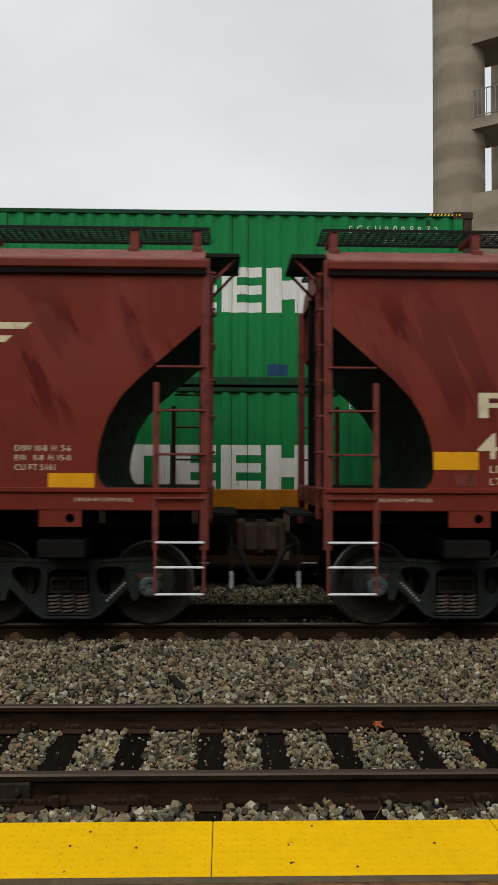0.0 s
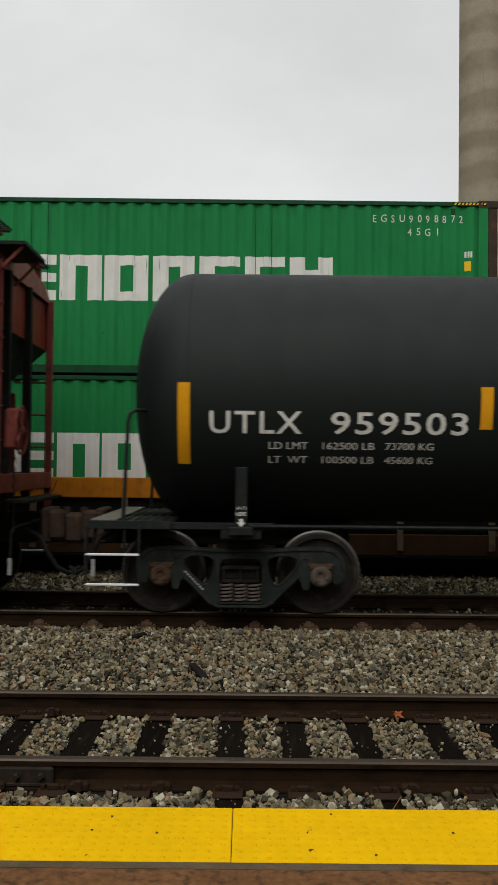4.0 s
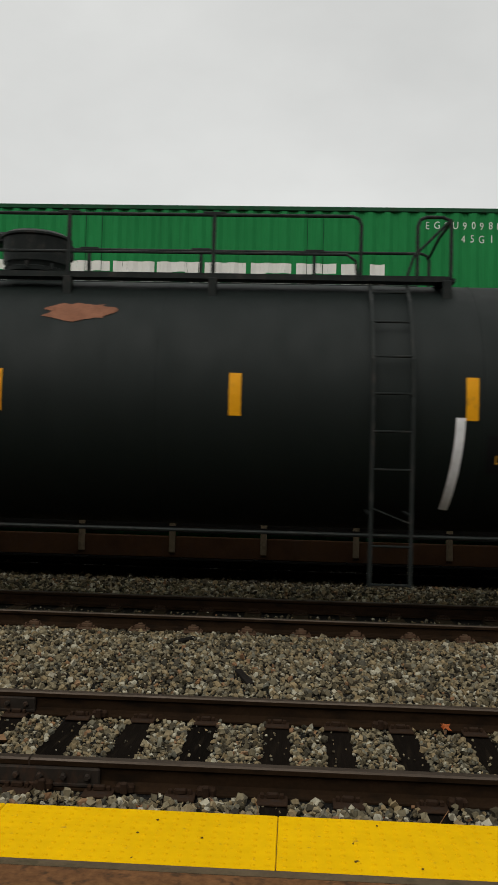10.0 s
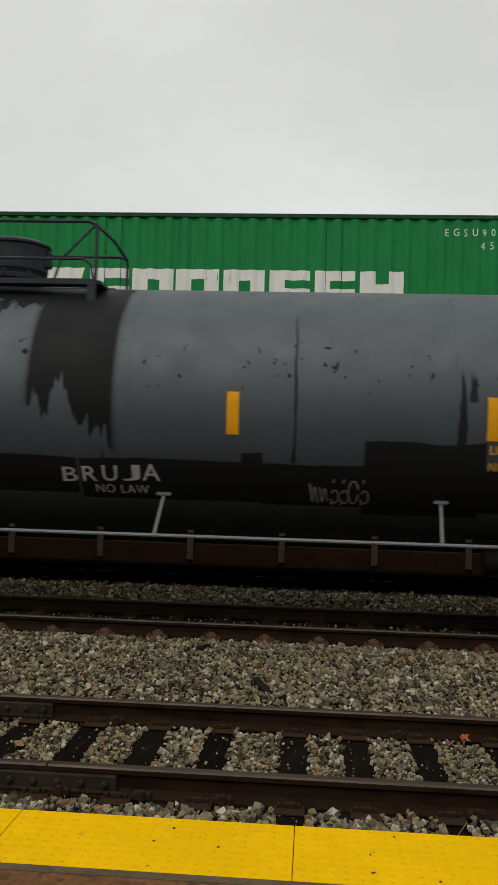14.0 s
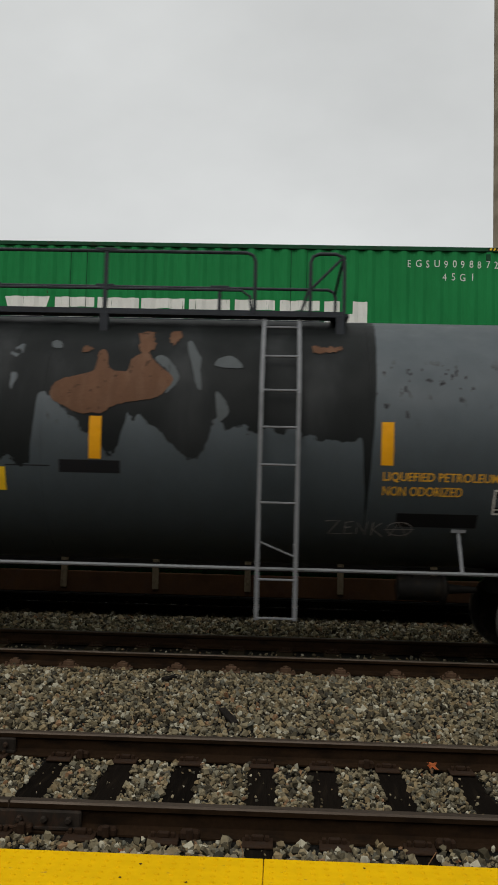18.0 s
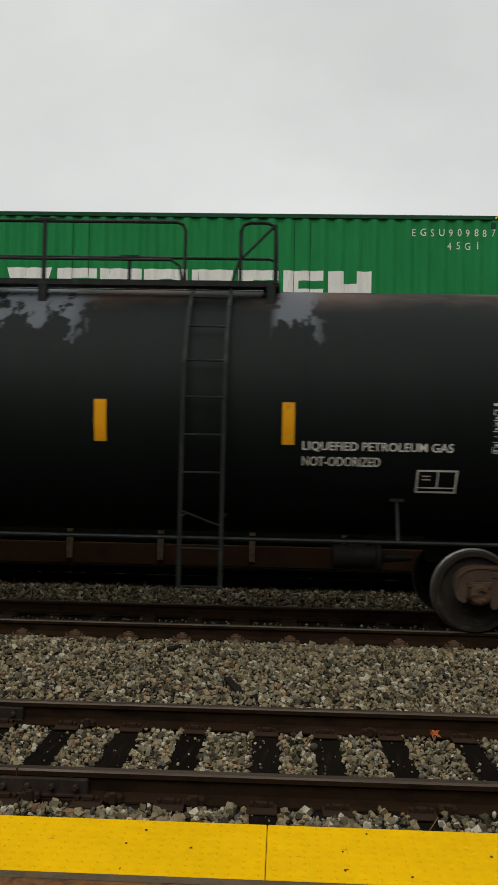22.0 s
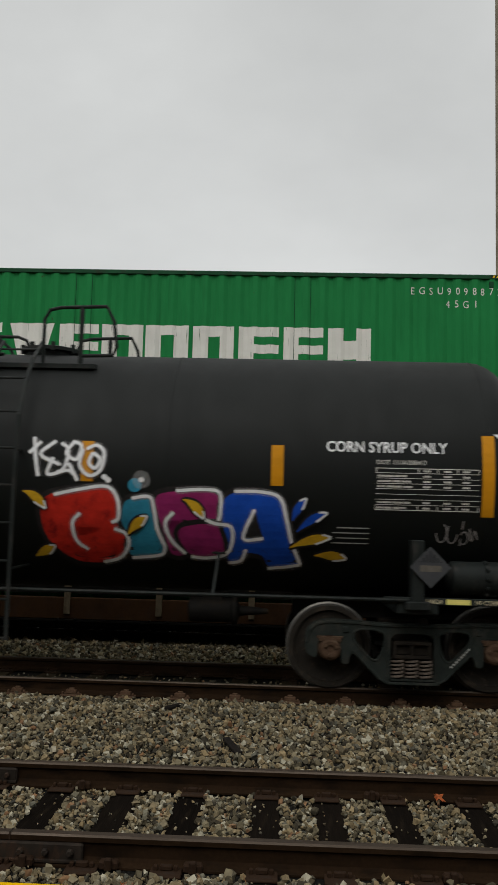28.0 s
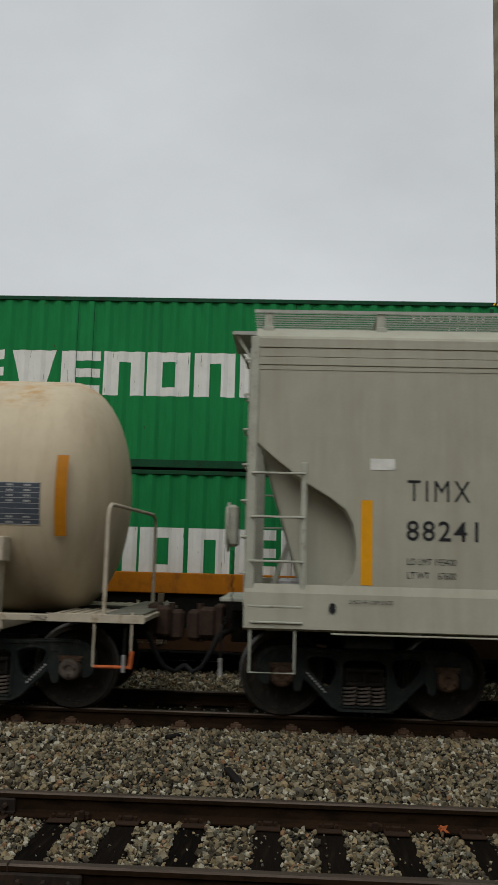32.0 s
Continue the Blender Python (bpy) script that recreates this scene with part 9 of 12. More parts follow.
lay_each("lettering", words("THE TANK CAR PEOPLE", X3(61.97), X3(62.93), 1.92, 1.99), s3, M_YELLOW_TXT, car3)
for a, z in ((("LD LMT", "164700 LB", "74 700 KG"), 1.70), (("LT WT", "98300 LB", "44 600 KG"), 1.56)):
    for t, u0, u1 in zip(a, (61.96, 62.36, 62.86), (62.28, 62.82, 63.36)):
        lay_each("lettering", words(t, X3(u0), X3(u1), z, z + 0.075), s3, M_CREAM, car3)
lay("yellow_label", quad(B(), X3(62.36), X3(62.53), 1.38, 1.52), s3, M_LABEL_PALE, car3)
plate_box(car3, s3, X3(64.63), X3(64.94), 2.04, 2.30, M_YELLOW_TXT)
scribble(car3, s3, X3(63.5), 1.35, 0.9, 0.6, 41, M_SPRAY_FAINT, 0.012, 7)
lay("repainted_square", quad(B(), X3(66.22), X3(66.77), 2.78, 3.36), s3, plain("dull_grey_patch_paint", (0.036, 0.038, 0.038), 0.7, 0, 0.1, 6, bump=0), car3, "dull grey repainted square", cut=0.08)
label_plate(car3, s3, X3(66.25), X3(66.98), 2.09, 2.45, M_LABEL, 6)
for i, ch in enumerate("BRUJA"):
    lay("tag", words(ch, X3(70.86 + i * 0.225), X3(71.03 + i * 0.225 + (0.03 if i > 2 else 0)), 1.58 + 0.008 * i, 1.74 + 0.014 * i, fat=0.008), s3, M_SPRAY_DULL, car3, "white hand-written letter", cut=0.1)
lay("tag", words("NO LAW", X3(71.22), X3(71.82), 1.465, 1.56, space=1.1), s3, M_SPRAY_DULL, car3, "white hand-written words")
scribble(car3, s3, X3(73.6), 1.42, 0.65, 0.26, 45, M_SPRAY_FAINT, 0.016, 6)
lay_each("lettering", words("LIQUEFIED PETROLEUM GAS", X3(75.5), X3(77.0), 1.98, 2.09, fat=0.022), s3, M_YELLOW_TXT, car3)
lay_each("lettering", words("NON ODORIZED", X3(75.5), X3(76.32), 1.82, 1.92, fat=0.022), s3, M_YELLOW_TXT, car3)
test_box(car3, s3, X3(76.62), X3(77.05), 1.66, 1.93, M_WHITE, M_PATCH)
lay("yellow_label", quad(B(), X3(77.17), X3(77.35), 1.40, 1.54), s3, M_LABEL_PALE, car3)
stencil_table(car3, s3, X3(77.48), X3(78.58), 2.02, 2.48, M_WHITE)
placard(car3, X3(78.04), 1.41, -1.515, M_RED)

lay_each("lettering", words("2 INCH HF COMP SHOES", X3(78.50), X3(79.05), 1.0, 1.045), flat_side(-1.422), M_YELLOW_TXT, car3, up=0.008)
lay("bar_label", quad(B(), X3(77.98), X3(78.19), 0.995, 1.055), flat_side(-1.422), M_LABEL_PALE, car3, "pale worn label on the side bar")
lay("bar_label", quad(B(), X2(57.34), X2(57.61), 0.995, 1.055), flat_side(-1.422), M_LABEL_PALE, car2, "pale worn label on the side bar")
lay("bar_label", quad(B(), X1(37.17), X1(37.42), 1.0, 1.055), flat_side(-1.422), M_LABEL_PALE, car1, "pale worn label on the side bar")
# fourth tank car: grey, worst peeled
valve_body(car3, X3(60.22), M_FIT_GREY)
car4, X4, s4 = tank_car("d", 80.79, 99.97, (82.23, 98.61), "grey tank car with large peeled dark and rusty areas", M_TANK_D, M_FIT_GREY, M_TRUCK_BROWN, LPG_TRUCK, plat=(89.2, 95.45), ladder=(94.52, 94.96), hatch=(90.1, 90.95),
                        reservoir=(98.8, 99.76), rail_mat=M_RAIL_GREY, top_mat=M_TOP_DARK, posts=[91.43, 96.70], strips=strips_at([84.9, 87.8, 90.37, 92.69, 95.83], 2.22, 2.68), tall=[(81.5, 2.03, 2.9), (99.19, 2.05, 2.92)])
lay_each("lettering", words("UTLX", X4(83.0), X4(83.95), 2.04, 2.27, fat=0.028, space=1.15), s4, M_YELLOW_TXT, car4, cut=0.1)
lay_each("lettering", words("95", X4(84.05), X4(84.4), 2.04, 2.27, fat=0.018), s4, M_YELLOW_TXT, car4, cut=0.1)
bm = B()
for i in range(2):
    for a, b in ((83.0, 83.35), (83.45, 83.9), (84.0, 84.45)):
        quad(bm, X4(a), X4(b), 1.76 - i * 0.14, 1.83 - i * 0.14)
lay("stencil_lines", bm, s4, M_YELLOW_TXT, car4)
# peeled shapes below the walkway: bare rusty steel, and islands of grey paint that still hold
k = Mat("bare_orange_brown_steel", (0.105, 0.056, 0.034), 0.75, 0, 0.2)
k.vary(3.0, 0.16, (1.6, 1, 0.3)).mix(k.ramp(k.noise(5, 5, (1.6, 1, 0.35)), 0.50, 0.72, 0, 0.6), (0.135, 0.080, 0.054)).mix(k.ramp(k.noise(16, 5, (1, 1, 0.7), 0.6, (8, 1, 1)), 0.62, 0.66, 0, 0.7), (0.03, 0.02, 0.015))
M_BARE_STEEL = k.vary(40, 0.08).done()
k = Mat("left_over_grey_paint", (0.066, 0.074, 0.076), 0.56, 0, 0.55)
M_GREY_LEFT = k.vary(0.8, 0.10).vary(6, 0.10, (1, 1, 0.5)).vary(40, 0.05).done()
RUST_WIDE = [(92.22, 2.87), (92.29, 3.02), (92.53, 3.08), (92.72, 3.14), (92.70, 3.35), (92.74, 3.41), (92.81, 3.37), (92.84, 3.15), (93.04, 3.12), (93.09, 3.19), (93.07, 3.28), (93.25, 3.40), (93.36, 3.23), (93.59, 3.08),
             (93.52, 2.94), (93.39, 2.82), (93.12, 2.79), (92.93, 2.74), (92.82, 2.64), (92.69, 2.66), (92.60, 2.63), (92.39, 2.73), (92.27, 2.78)]
RUST_SMALL = [[(93.10, 3.62), (93.24, 3.67), (93.31, 3.63), (93.29, 3.54), (93.33, 3.47), (93.27, 3.36), (93.20, 3.37), (93.14, 3.46), (93.16, 3.52)], [(93.48, 3.66), (93.61, 3.68), (93.59, 3.52), (93.52, 3.47), (93.48, 3.55)],
              [(95.07, 3.51), (95.24, 3.48), (95.42, 3.50), (95.40, 3.44), (95.25, 3.40), (95.10, 3.41)], [(92.51, 3.42), (92.59, 3.45), (92.64, 3.40), (92.54, 3.36)]]
GREY_LEFT = [[(93.33, 3.30), (93.40, 3.35), (93.49, 3.31), (93.62, 3.14), (93.64, 3.05), (93.59, 2.97), (93.48, 2.86), (93.52, 2.98), (93.55, 3.07), (93.50, 3.16), (93.42, 3.21)],
             [(93.68, 3.52), (93.73, 3.55), (93.82, 3.36), (93.87, 3.31), (93.85, 3.20), (93.89, 2.94), (93.86, 2.92), (93.80, 3.05), (93.77, 3.20), (93.72, 3.33)], [(94.0, 3.22), (94.03, 3.30), (94.13, 3.35), (94.22, 3.34), (94.28, 3.28), (94.35, 3.19), (94.09, 3.20)],
             [(94.03, 2.95), (94.10, 2.88), (94.17, 2.79), (94.20, 2.68), (94.14, 2.62), (94.08, 2.56), (94.06, 2.69)], [(92.14, 3.48), (92.19, 3.52), (92.27, 3.49), (92.29, 3.40), (92.19, 3.40)]]


def flaked(pts, X, seed, rough=0.012):
    """A peeled outline: rounded corners with small ragged bites."""
    rng = random.Random(seed)
    pts = soften([(X(u), z) for u, z in pts], 3, 0.24)
    bm = poly(B(), [(x + rng.uniform(-rough, rough), z + rng.uniform(-rough, rough)) for x, z in pts])
    bmesh.ops.triangulate(bm, faces=bm.faces[:])
    return bm


lay("bare_spot", flaked(RUST_WIDE, X4, 1, 0.006), s4, M_BARE_STEEL, car4, "bare orange-brown steel where paint has peeled", cut=0.07, up=0.001)
for i, shape in enumerate(RUST_SMALL):
    lay("bare_spot", flaked(shape, X4, 20 + i, 0.020), s4, M_BARE_STEEL, car4, "small ragged spot of bare rusty steel", cut=0.05, up=0.001)
for i, shape in enumerate(GREY_LEFT):
    lay("paint_island", flaked(shape, X4, 40 + i, 0.005), s4, M_GREY_LEFT, car4, "island of grey paint left on dark steel", cut=0.07)
label_plate(car4, s4, X4(90.99), X4(91.77), 1.80, 2.05, M_LABEL, 4)
lay_each("lettering", words("LIQUEFIED PETROLEUM GAS", X4(95.86), X4(97.35), 1.98, 2.09, fat=0.01), s4, M_YELLOW_TXT, car4)
lay_each("lettering", words("NON ODORIZED", X4(95.86), X4(96.71), 1.84, 1.94, fat=0.01), s4, M_YELLOW_TXT, car4)
bm = B()
for stroke in ([(95.27, 1.55), (95.42, 1.56), (95.30, 1.41), (95.45, 1.41)], [(95.57, 1.55), (95.49, 1.54), (95.48, 1.41), (95.57, 1.42)], [(95.48, 1.48), (95.55, 1.49)], [(95.61, 1.41), (95.62, 1.54), (95.71, 1.41), (95.73, 1.55)],
               [(95.79, 1.55), (95.78, 1.40)], [(95.88, 1.54), (95.79, 1.47), (95.90, 1.39)]):
    ribbon(bm, [(X4(u), z) for u, z in stroke], 0.012, soft=False)
ribbon(bm, curl(X4(96.08), 1.48, 0.14, 0.075, 0, 360), 0.010)
ribbon(bm, [(X4(95.98), 1.40), (X4(96.07), 1.55), (X4(96.17), 1.40)], 0.010, soft=False)
ribbon(bm, [(X4(95.92), 1.47), (X4(96.24), 1.48)], 0.010)
lay("tag", bm, s4, M_SPRAY_FAINT, car4, "thin white hand-written tag", cut=0.08)
test_box(car4, s4, X4(97.05), X4(97.48), 1.66, 1.93, M_WHITE, M_PATCH)
lay("yellow_label", quad(B(), X4(97.76), X4(97.93), 1.40, 1.54), s4, M_LABEL_PALE, car4)
lay("label_plate", quad(B(), X4(97.74), X4(98.07), 1.80, 1.92), s4, M_BARE, car4)
scribble(car4, s4, X4(97.6), 1.58, 0.66, 0.13, 52, M_SPRAY_FAINT, 0.012, 7)
stencil_table(car4, s4, X4(97.71), X4(98.83), 2.05, 2.51, M_WHITE)
placard(car4, X4(98.58), 1.42, -1.515, M_RED)
lay_each("lettering", words("2 INCH HF COMP SHOES", X4(98.85), X4(99.4), 1.0, 1.045), flat_side(-1.422), M_YELLOW_TXT, car4)

# fifth tank car: black with a big white owner's mark
car5, X5, s5 = tank_car("e", 101.35, 120.35, (102.76, 118.97), "black tank car with rust-tinged top and white block marks", M_TANK_E, M_FIT_BLACK, M_TRUCK_BROWN, LPG_TRUCK, plat=(109.79, 115.76), ladder=(114.80, 115.28), hatch=(110.48, 111.36),
                        reservoir=(119.2, 120.1), posts=[105.85, 108.81, 111.98, 117.13], strips=strips_at([105.63, 108.76, 111.53, 113.85, 115.88], 2.11, 2.56), tall=[(102.05, 1.74, 2.6), (119.38, 1.74, 2.6)])
for i, u in enumerate((102.43, 103.02, 103.63, 104.25, 104.86, 105.50)):
    bm = B()
    w, x, z0, z1 = 0.56, X5(u), 2.58, 2.97
    quad(bm, x, x + 0.13, z0, z1), quad(bm, x + 0.13, x + w, z1 - 0.085, z1)
    if i in (2, 4, 3):
        quad(bm, x + 0.13, x + w, z0, z0 + 0.085)
        if i:
            quad(bm, x + w - 0.13, x + w, z0 + 0.085, z1 - 0.085)
    else:
        quad(bm, x + 0.13, x + w, z0 + 0.12, z0 + 0.20)
        quad(bm, x + w - 0.12, x + w, z0 + 0.20, z1 - 0.085)
        quad(bm, x + 0.2, x + w - 0.06, z0, z0 + 0.05)
    lay("owner_mark", bm, s5, M_BIGWHITE, car5, "big white block of the owner's mark", cut=0.09)
lay_each("lettering", words("PROX", X5(103.03), X5(103.70), 2.07, 2.29, fat=0.012, space=1.1), s5, M_WHITE, car5, cut=0.1)
lay_each("lettering", words("36034", X5(103.87), X5(104.73), 2.07, 2.29, fat=0.012), s5, M_WHITE, car5, cut=0.1)
for a, z in ((("LD LMT", "162700 LB", "73", "800 KG"), 1.88), (("LT WT", "100300 LB", "45", "500 KG"), 1.74)):
    for t, u0, u1 in zip(a, (103.03, 103.42, 103.97, 104.19), (103.34, 103.87, 104.1, 104.56)):
        lay_each("lettering", words(t, X5(u0), X5(u1), z, z + 0.075), s5, M_WHITE, car5)
plate_box(car5, s5, X5(105.83), X5(106.12), 2.04, 2.30, M_WHITE)
scribble(car5, s5, X5(108.5), 1.72, 0.7, 0.16, 61, M_SPRAY_FAINT, 0.02, 7)
label_plate(car5, s5, X5(111.66), X5(112.44), 1.62, 1.88, M_LABEL, 4)
lay_each("lettering", words("LIQUEFIED PETROLEUM GAS", X5(116.10), X5(117.71), 1.98, 2.09, fat=0.01), s5, M_WHITE, car5)
lay_each("lettering", words("NOT-ODORIZED", X5(116.10), X5(116.94), 1.83, 1.93, fat=0.01), s5, M_WHITE, car5)
test_box(car5, s5, X5(117.34), X5(117.78), 1.56, 1.81, M_WHITE)
stencil_table(car5, s5, X5(118.12), X5(119.24), 2.0, 2.46, M_WHITE)
placard(car5, X5(118.84), 1.40, -1.515, M_RED)
lay_each("lettering", words("2 INCH HF COMP SHOES", X5(119.15), X5(119.65), 1.0, 1.045), flat_side(-1.422), M_WHITE, car5)

lay_each("lettering", words("2 INCH HF COMP SHOES", X5(101.87), X5(102.40), 1.0, 1.045), flat_side(-1.422), M_WHITE, car5, up=0.008)
M_SPRAY_NAVY = plain("navy_spray_paint", (0.008, 0.010, 0.06), 0.6, 0, 0.1, 8, bump=0)
M_SPRAY_PALEBLUE = plain("pale_blue_spray_paint", (0.10, 0.27, 0.42), 0.6, 0, 0.15, 8, bump=0)
# rusty tan hopper
STANDS_C = [121.88, 123.23, 124.86, 126.49, 128.10, 129.37, 130.58, 132.2, 133.83, 135.44, 136.95]
car_c, Xc, sc, Lc = hopper_car(121.70, 137.14, (123.02, 135.68), "rust-stained tan covered hopper car with blue graffiti", M_TAN, M_TAN_FIT, M_TAN, M_TRUCK_BLACK, (M_CAP_RED, M_CAP_GREY), "slant", M_TAN_GRATE,
                              [(124.6, 127.6), (127.9, 130.8), (131.0, 133.9)], STANDS_C, brake=-1, walk_z=4.47)
M_SCRATCH = plain("rust_brown_scratch", (0.085, 0.036, 0.014), 0.8, 0, 0.3, 9, bump=0)
M_PATCH_RUST = plain("rusty_patch_paint", (0.36, 0.115, 0.022), 0.7, 0, 0.25, 5, dirt=(0.25, 0.07, 0.015), bump=0)
k = Mat("chipped_cream_patch", (0.50, 0.40, 0.25), 0.7)
M_PATCH_CREAM = k.vary(5, 0.15).mix(k.ramp(k.noise(4.0, 6, (1.3, 1, 1), 0.65), 0.49, 0.53), (0.36, 0.115, 0.022)).done()
lay("number_patch", quad(B(), Xc(123.80), Xc(124.93), 2.04, 2.74), sc, M_PATCH_RUST, car_c, "rust-orange patch behind the mark")
lay("number_patch", quad(B(), Xc(123.82), Xc(124.93), 2.46, 2.73), sc, M_PATCH_CREAM, car_c, "chipped pale patch behind the mark", up=0.0015)
lay("number_patch", quad(B(), Xc(123.80), Xc(124.38), 2.03, 2.31), sc, M_PATCH_CREAM, car_c, "chipped pale patch behind the number", up=0.0015)
lay_each("lettering", words("MWCX", Xc(123.85), Xc(124.66), 2.47, 2.71, space=1.25), sc, M_BLACK_TXT, car_c, up=0.003)
lay_each("lettering", words("461922", Xc(123.83), Xc(124.86), 2.06, 2.29, fat=0.012, space=1.15), sc, M_BLACK_TXT, car_c, up=0.003)
for t, u0, u1, z in (("LD LMT 197900 LB", 123.80, 124.82, 1.62), ("LT  WT    65100 LB", 123.80, 124.82, 1.48), ("NEW 12-77", 125.03, 125.66, 1.48)):
    lay_each("lettering", words(t, Xc(u0), Xc(u1), z, z + 0.075), sc, M_BLACK_TXT, car_c)
plate_box(car_c, sc, Xc(125.41), Xc(125.68), 2.26, 2.52, M_BLACK_TXT)
bm = B()
for i in range(9):
    quad(bm, Xc(124.66 + i * 0.135), Xc(124.66 + i * 0.135 + 0.09), 1.07, 1.16)
lay_each("maker_mark", bm, sc, M_BLACK_TXT, car_c, up=0.061)
lay("reflector", quad(B(), Xc(122.95), Xc(123.07), 1.95, 2.4), sc, M_REFLECT, car_c, "faded yellow reflective strip")
lay("reflector", quad(B(), Xc(135.62), Xc(135.74), 1.5, 1.95), sc, M_REFLECT, car_c, "faded yellow reflective strip")
lay("repaired_patch", quad(B(), Xc(133.04), Xc(134.84), 2.27, 2.54), sc, plain("blue_grey_patch_paint", (0.17, 0.20, 0.20), 0.6, 0, 0.1, 3, dirt=(0.27, 0.29, 0.29), dirt_at=(0.55, 0.56), bump=0), car_c, "blue-grey painted-over band")
test_box(car_c, sc, Xc(134.06), Xc(134.5), 1.57, 1.83, M_WHITE, M_PATCH)
for t, z in (("EXW 10-8 H 8-6", 1.66), ("EW  9-8 H 14-", 1.58), ("CU FT 4650", 1.50)):
    lay_each("lettering", words(t, Xc(134.95), Xc(135.55), z, z + 0.055), sc, M_BLACK_TXT, car_c)
lay_each("lettering", words("2 INCH", Xc(122.75), Xc(123.0), 1.2, 1.25), sc, M_BLACK_TXT, car_c, up=0.055)
lay_each("lettering", words("SHOES", Xc(122.75), Xc(123.0), 1.08, 1.13), sc, M_BLACK_TXT, car_c, up=0.055)
# the big blue piece: red cloud, black outline, blue letters
side_bulge = lambda x, z, up=0.0: (x, -1.6 - 0.004 - up - (0.0 if z > 1.45 else 0.035 * (1.45 - z) / 0.09 if z > 1.36 else 0.035 + 0.025 * (1.36 - z) / 0.36), z)


def lay_low(name, bm, m, label="", up=0.0):
    """Lays spray paint over the side and the bent sill below it."""
    for z in (1.0, 1.36, 1.45):
        bmesh.ops.bisect_plane(bm, geom=bm.verts[:] + bm.edges[:] + bm.faces[:], plane_co=(0, 0, z), plane_no=(0, 0, 1))
    bmesh.ops.bisect_plane(bm, geom=bm.verts[:] + bm.edges[:] + bm.faces[:], plane_co=(0, 0, 0.985), plane_no=(0, 0, 1), clear_inner=True)
    return lay(name, bm, side_bulge, m, car_c, label, up=up)


PIECE_CLOUD = [(125.72, 0.91), (125.77, 1.14), (125.91, 1.38), (126.08, 1.59), (126.13, 1.92), (126.27, 2.11), (126.48, 2.19), (126.72, 2.21), (126.93, 2.08), (127.05, 2.18), (127.38, 2.20), (127.79, 2.23), (127.97, 2.08), (128.09, 2.22), (128.50, 2.22), (128.80, 2.25), (129.15, 2.21), (129.27, 2.31), (129.50, 2.33), (129.97, 2.28), (130.00, 2.00), (130.06, 1.83), (130.02, 1.59), (130.16, 1.45), (130.32, 1.37), (130.35, 1.23), (130.55, 1.14), (130.58, 1.04)]
PIECE_BASE = [(125.91, 1.23), (126.00, 1.35), (126.11, 1.44), (126.18, 1.43), (126.14, 1.62), (126.14, 1.86), (126.27, 2.04), (126.48, 2.15), (126.69, 2.14), (126.87, 1.99), (126.94, 1.94), (127.05, 2.09), (127.23, 2.13), (127.41, 2.07), (127.42, 2.17), (127.79, 2.18), (127.92, 2.02), (128.06, 1.99), (128.09, 2.17), (128.45, 2.16), (128.46, 1.97), (128.56, 2.16), (128.80, 2.19), (129.03, 2.16), (129.18, 2.04), (129.22, 2.23), (129.47, 2.26), (129.50, 2.18), (129.90, 2.21), (129.92, 1.93), (129.83, 1.89), (129.91, 1.80), (129.93, 1.53), (129.83, 1.39), (130.12, 1.36), (130.13, 0.99), (128.17, 0.96), (126.22, 0.92), (126.19, 1.09), (126.12, 1.20)]
PIECE_S = [(126.22, 1.71), (126.23, 1.86), (126.33, 2.01), (126.54, 2.11), (126.78, 2.06), (126.92, 1.88), (126.96, 1.69), (126.69, 1.69), (126.59, 1.75), (126.50, 1.83), (126.45, 1.75), (126.50, 1.60), (126.65, 1.52), (126.92, 1.46), (127.05, 1.34), (127.08, 1.17), (127.00, 1.02), (126.82, 0.97), (126.58, 0.97), (126.30, 0.98), (126.26, 1.15), (126.24, 1.27), (126.02, 1.29), (126.09, 1.41), (126.23, 1.42), (126.29, 1.32), (126.53, 1.32), (126.59, 1.20), (126.71, 1.17), (126.76, 1.25), (126.72, 1.32), (126.47, 1.39), (126.30, 1.51)]
PIECE_C = [(127.39, 1.82), (127.47, 1.88), (127.37, 2.03), (127.19, 2.10), (127.05, 2.01), (126.99, 1.76), (127.01, 1.38), (127.08, 1.14), (127.22, 0.99), (127.41, 0.98), (127.57, 1.00), (127.70, 1.15), (127.80, 1.25), (127.70, 1.36), (127.61, 1.41), (127.49, 1.36), (127.35, 1.34), (127.25, 1.44), (127.22, 1.68), (127.24, 1.81), (127.31, 1.84), (127.37, 1.74), (127.38, 1.53), (127.63, 1.54), (127.62, 1.94), (127.50, 1.89)]
PIECE_U = [(127.45, 2.14), (127.75, 2.16), (127.90, 1.97), (128.01, 1.92), (128.12, 2.01), (128.13, 2.13), (128.45, 2.13), (128.42, 1.79), (128.37, 1.47), (128.35, 1.37), (128.54, 1.45), (128.52, 1.21), (128.46, 1.02), (128.36, 1.01), (128.31, 1.19), (128.24, 1.27), (128.16, 1.20), (128.04, 1.00), (127.88, 0.99), (127.82, 1.13), (127.78, 1.28), (127.81, 1.45), (127.82, 1.63), (127.93, 1.75), (127.73, 1.78), (127.62, 1.84), (127.61, 2.00), (127.45, 2.03)]
PIECE_R = [(128.60, 2.10), (128.86, 2.17), (129.09, 2.11), (129.24, 1.97), (129.27, 1.82), (129.20, 1.66), (129.05, 1.53), (129.36, 1.49), (129.32, 1.23), (129.29, 0.99), (129.10, 0.99), (128.95, 0.98), (128.97, 1.35), (128.89, 1.39), (128.88, 0.98), (128.66, 0.97), (128.62, 1.30)]
